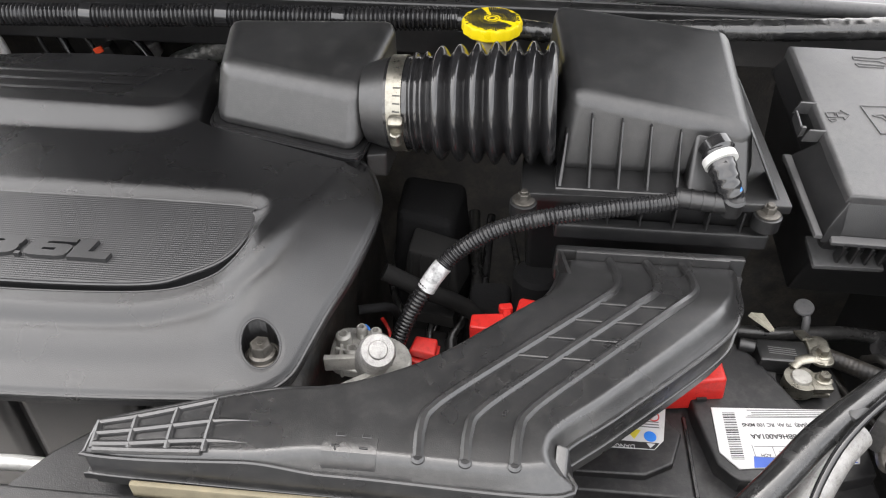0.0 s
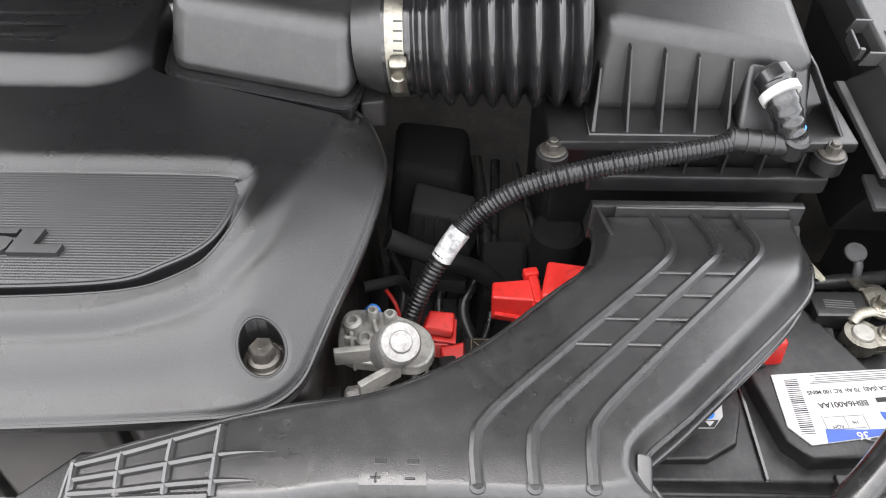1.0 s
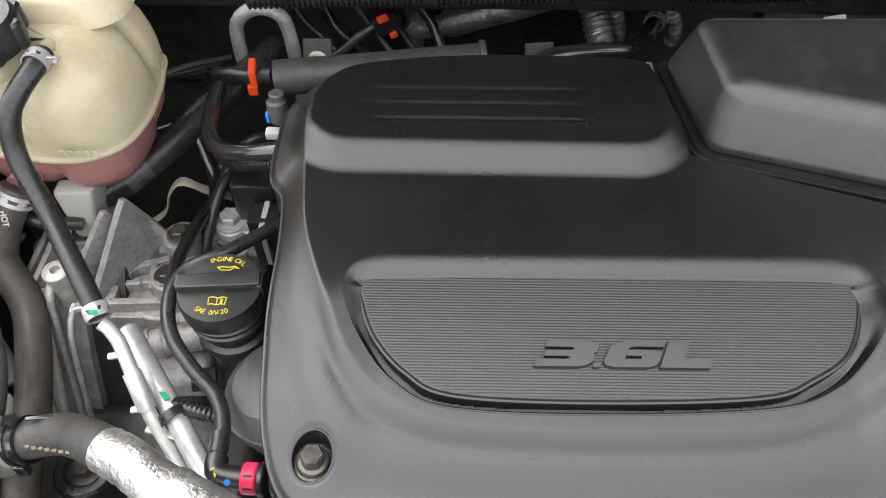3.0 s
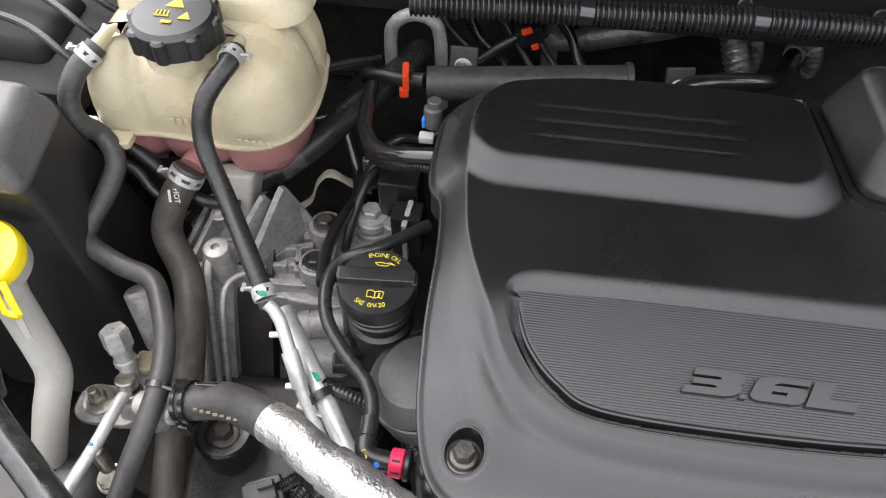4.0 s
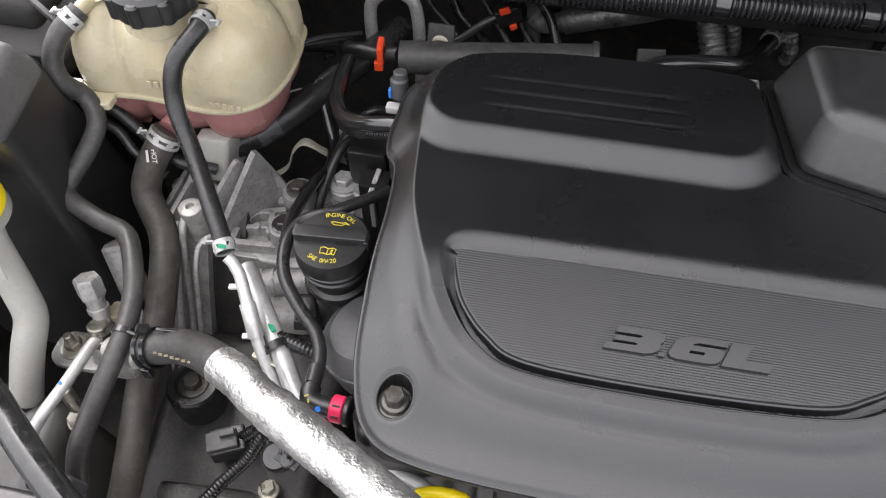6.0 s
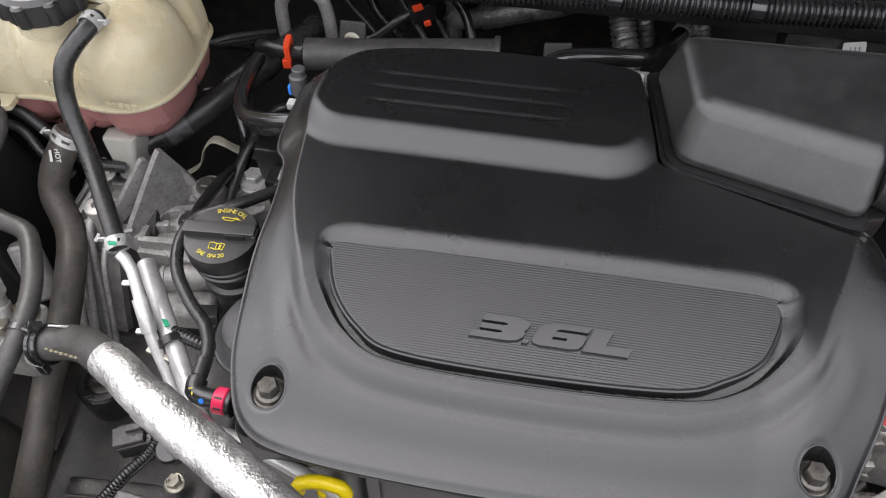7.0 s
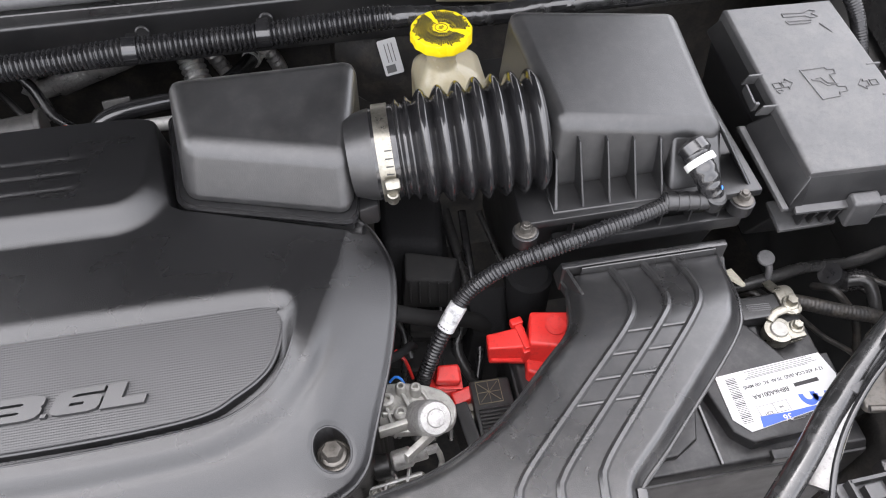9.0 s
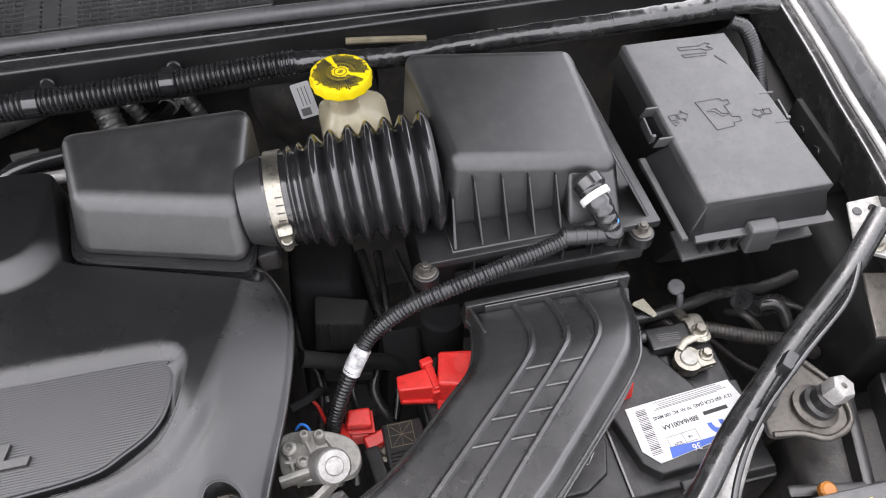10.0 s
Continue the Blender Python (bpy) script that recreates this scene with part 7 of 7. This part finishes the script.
# ---- wing side ----
rw = thing("wing_rail", "black wing rail with holes beside the fuse box", "rail", (.48, .6, .0))
part("rail", hexa([(.425, .40, -.10), (.50, .40, -.10), (.56, .86, -.10), (.455, .86, -.10), (.435, .40, .01), (.50, .40, .04), (.54, .86, .06), (.465, .86, .03)], .01, 3), "matte", rw)
part("tab", hexa([(.462, .56, .04), (.49, .56, .04), (.49, .66, .04), (.462, .66, .04), (.468, .565, .075), (.475, .565, .075), (.475, .66, .085), (.468, .66, .085)], .002, 2), "matte", rw)
part("hole", merge(drum((.466, .60, .062), (-1, 0, .2), .007, .004, .0005), drum((.466, .63, .066), (-1, 0, .2), .005, .004, .0005)), "gloss", rw)
for pts, r in (([(.402, .72, .15), (.415, .71, .145), (.425, .69, .12), (.43, .66, .08)], .008), ([(.36, .50, -.03), (.385, .503, -.055), (.41, .505, -.06), (.44, .50, -.08)], .012)):
    single("braided_sleeve", tube(pts, convoluted(r, .003, .0008), 14, .001), "loom", "black braided wiring sleeve beside the fuse box", "wire sleeve", sharp=70)
sb = thing("wing_bracket", "bare steel bracket with round holes and a bolt", "bracket", (.43, .45, .08))
part("upper_plate", hexa([(.410, .462, .087), (.436, .455, .087), (.475, .505, .095), (.424, .503, .095), (.410, .462, .090), (.436, .455, .090), (.475, .505, .098), (.424, .503, .098)], .001, 1), "cast", sb)
for hx, hy in ((.428, .492), (.444, .492), (.436, .478)):
    part("hole", drum((hx, hy, .0900 + .16 * (hy - .462)), (0, -.15, 1), .0042, .0025, .0003), "gloss", sb)
part("lower_plate", hexa([(.412, .455, .085), (.435, .44, .085), (.445, .47, .085), (.425, .475, .085), (.412, .455, .090), (.435, .44, .090), (.445, .47, .090), (.425, .475, .090)], .001, 1), "cast", sb)
part("plate_bolt", bolt((.427, .457, .090), r=.006, h=.005, washer=.009), "steel", sb)
part("stay", hexa([(.405, .39, .045), (.43, .385, .045), (.45, .44, .06), (.42, .447, .06), (.405, .39, .050), (.43, .385, .050), (.45, .44, .065), (.42, .447, .065)], .001, 1), "oldsteel", sb)
lamp = thing("headlamp_housing", "dark plastic headlamp housing with an amber bulb cap", "headlamp housing", (.38, .28, 0))
part("body", hexa([(.29, .20, -.15), (.50, .20, -.15), (.50, .37, -.15), (.31, .37, -.15), (.30, .21, -.02), (.50, .21, .0), (.50, .36, -.01), (.33, .36, -.03)], .012, 3), "dark", lamp)
part("ridge", merge(obox((.375, .33, -.02), (.012, .10, .03), (0, 0, -20), .004), obox((.41, .33, -.01), (.012, .10, .03), (0, 0, -20), .004), obox((.34, .29, -.015), (.10, .012, .02), (0, 0, -10), .004)), "black", lamp)
part("bulb_cap", drum((.316, .290, .000), (0, -.2, 1), .0070, .010, .002), "amber", lamp, "amber bulb cap")

# ---- dark back corner ----
bc = thing("rear_tray", "black plastic tray with wires behind the housing", "tray", (-.98, .72, .1))
part("floor", hexa([(-1.1, .62, .08), (-.89, .62, .08), (-.88, .83, .08), (-1.1, .83, .08), (-1.1, .62, .105), (-.895, .62, .10), (-.885, .83, .12), (-1.1, .83, .125)], .006, 2), "matte", bc)
part("raised_panel", hexa([(-1.03, .65, .105), (-.93, .65, .10), (-.925, .74, .11), (-1.03, .74, .11), (-1.02, .66, .125), (-.94, .66, .12), (-.935, .73, .13), (-1.02, .73, .13)], .008, 3), "matte", bc)
for k in range(4):
    part("wire", tube([(-1.1, .66 + .05 * k, .16), (-1.02, .67 + .045 * k, .15 + .004 * k), (-.95, .665 + .04 * k, .14), (-.90, .645 + .04 * k, .12), (-.87, .64 + .05 * k, .09)], .0035, 8), "rubber", bc)
for k in range(5):
    single("thin_wire", tube([(-.66 - .012 * k, .80, .03 - .01 * k), (-.70, .77 + .01 * k, .04 - .012 * k), (-.735 - .01 * k, .755, .03), (-.77 - .01 * k, .77, .0)], .0028, 8), "rubber", "thin black wire behind the coolant tank", "wire", "wires behind the tank")
for k in range(3):
    single("branch_hose", tube([(-.60 + .01 * k, .70 + .01 * k, .01), (-.62, .69, .02 - .012 * k), (-.645, .675 - .012 * k, .0), (-.66, .64 - .02 * k, -.04), (-.665, .60, -.10)], .0048, 10), "rubber", "thin black hose beside the mount", "hose", "hoses beside the mount")


# ---- washer reservoir and front corners ----
resv = thing("washer_reservoir", "pale translucent washer fluid reservoir, coloured dark for shade, low beside the brace", "reservoir", (-.87, .32, -.2))
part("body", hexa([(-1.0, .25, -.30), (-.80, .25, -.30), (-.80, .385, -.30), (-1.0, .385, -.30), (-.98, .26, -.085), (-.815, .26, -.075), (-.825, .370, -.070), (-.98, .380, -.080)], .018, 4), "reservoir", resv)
part("grommet", tube([(-.872, .365, -.072), (-.876, .360, -.082)], .0185, 20), "rubber", resv)
fe = thing("brace_end_bracket", "grey plastic bracket with a round hole under the brace", "bracket", (-.777, .279, .0))
part("plate", hexa([(-.80, .262, -.02), (-.752, .255, -.02), (-.742, .285, -.02), (-.785, .292, -.02), (-.80, .262, .000), (-.752, .255, .000), (-.748, .282, .004), (-.783, .290, .006)], .004, 2), "grey", fe)
part("eye", revolve([(.006, 0), (.011, 0), (.011, .006), (.006, .006), (.006, 0)], axis_pose((-.772, .274, .002), (.1, -.3, 1)), 24), "grey", fe)
pn = thing("front_lamp_panel", "dusty dark grey plastic panel with a square socket", "panel", (.30, .26, .0))
part("panel", hexa([(.225, .20, -.03), (.45, .20, -.03), (.45, .281, -.03), (.225, .285, -.03), (.225, .20, .026), (.45, .20, .026), (.45, .279, .026), (.225, .283, .026)], .004, 2), "grey", pn)
part("socket", merge(obox((.250, .280, .030), (.034, .003, .012), (0, 0, 2), .0005), obox((.234, .270, .030), (.003, .022, .012), (0, 0, 2), .0005), obox((.266, .270, .030), (.003, .022, .012), (0, 0, 2), .0005), obox((.250, .270, .029), (.014, .012, .012), (0, 0, 2), .001)), "black", pn, "black square socket")
part("sticker", obox((.318, .262, .0266), (.034, .014, .0006), (0, 0, 6), 0), "yellow", pn, "yellow warning sticker")
part("sticker_print", merge(obox((.310, .264, .0272), (.004, .004, .0004), (0, 0, 6), 0), obox((.322, .262, .0272), (.014, .0012, .0004), (0, 0, 6), 0)), "print_black", pn)

random.seed(21)
for k in range(7):
    x0, y0 = -.085 + .018 * k, .60 - .004 * k
    pts = [(x0, y0 + .06, -.02), (x0 + random.uniform(-.01, .02), y0 - .035, -.05 - .012 * (k % 2)), (x0 + random.uniform(-.015, .02), y0 - .08, -.06 - .01 * (k % 3)), (x0 + random.uniform(-.02, .01), y0 - .12, -.10), (x0 - .01, y0 - .14, -.16)]
    single("bay_wire", tube(pts, (.0035, .006, .0045)[k % 3], 10), ("rubber", "rubber", "loom")[k % 3], "thin black wire in the dark gap beside the engine", "wire", "wires beside the engine")
for k in range(6):
    x0 = .26 + .03 * k
    single("wing_wire", tube([(x0, .50, -.05), (x0 + random.uniform(-.01, .03), .49 - .01 * (k % 2), -.03 - .012 * (k % 3)), (x0 + .03, .46, -.06 - .01 * (k % 3)), (x0 + .05 + random.uniform(-.02, .02), .43, -.10), (x0 + .07, .40, -.16)], (.004, .0065, .003)[k % 3], 10), ("dark", "rubber", "dark")[k % 3], "black wire below the fuse box", "wire", "wires below the fuse box")
for k in range(5):
    single("harness_wire", tube([(-.62 + .03 * k, .90, .06), (-.60 + .035 * k, .885, .02 - .01 * (k % 2)), (-.56 + .03 * k, .86, -.01), (-.55 + .04 * k, .82, -.03), (-.53 + .03 * k, .80, -.07)], (.004, .006, .0035)[k % 3], 10), ("rubber", "loom", "hose")[k % 3], "black wire hanging in front of the bulkhead", "wire", "wires at the bulkhead")
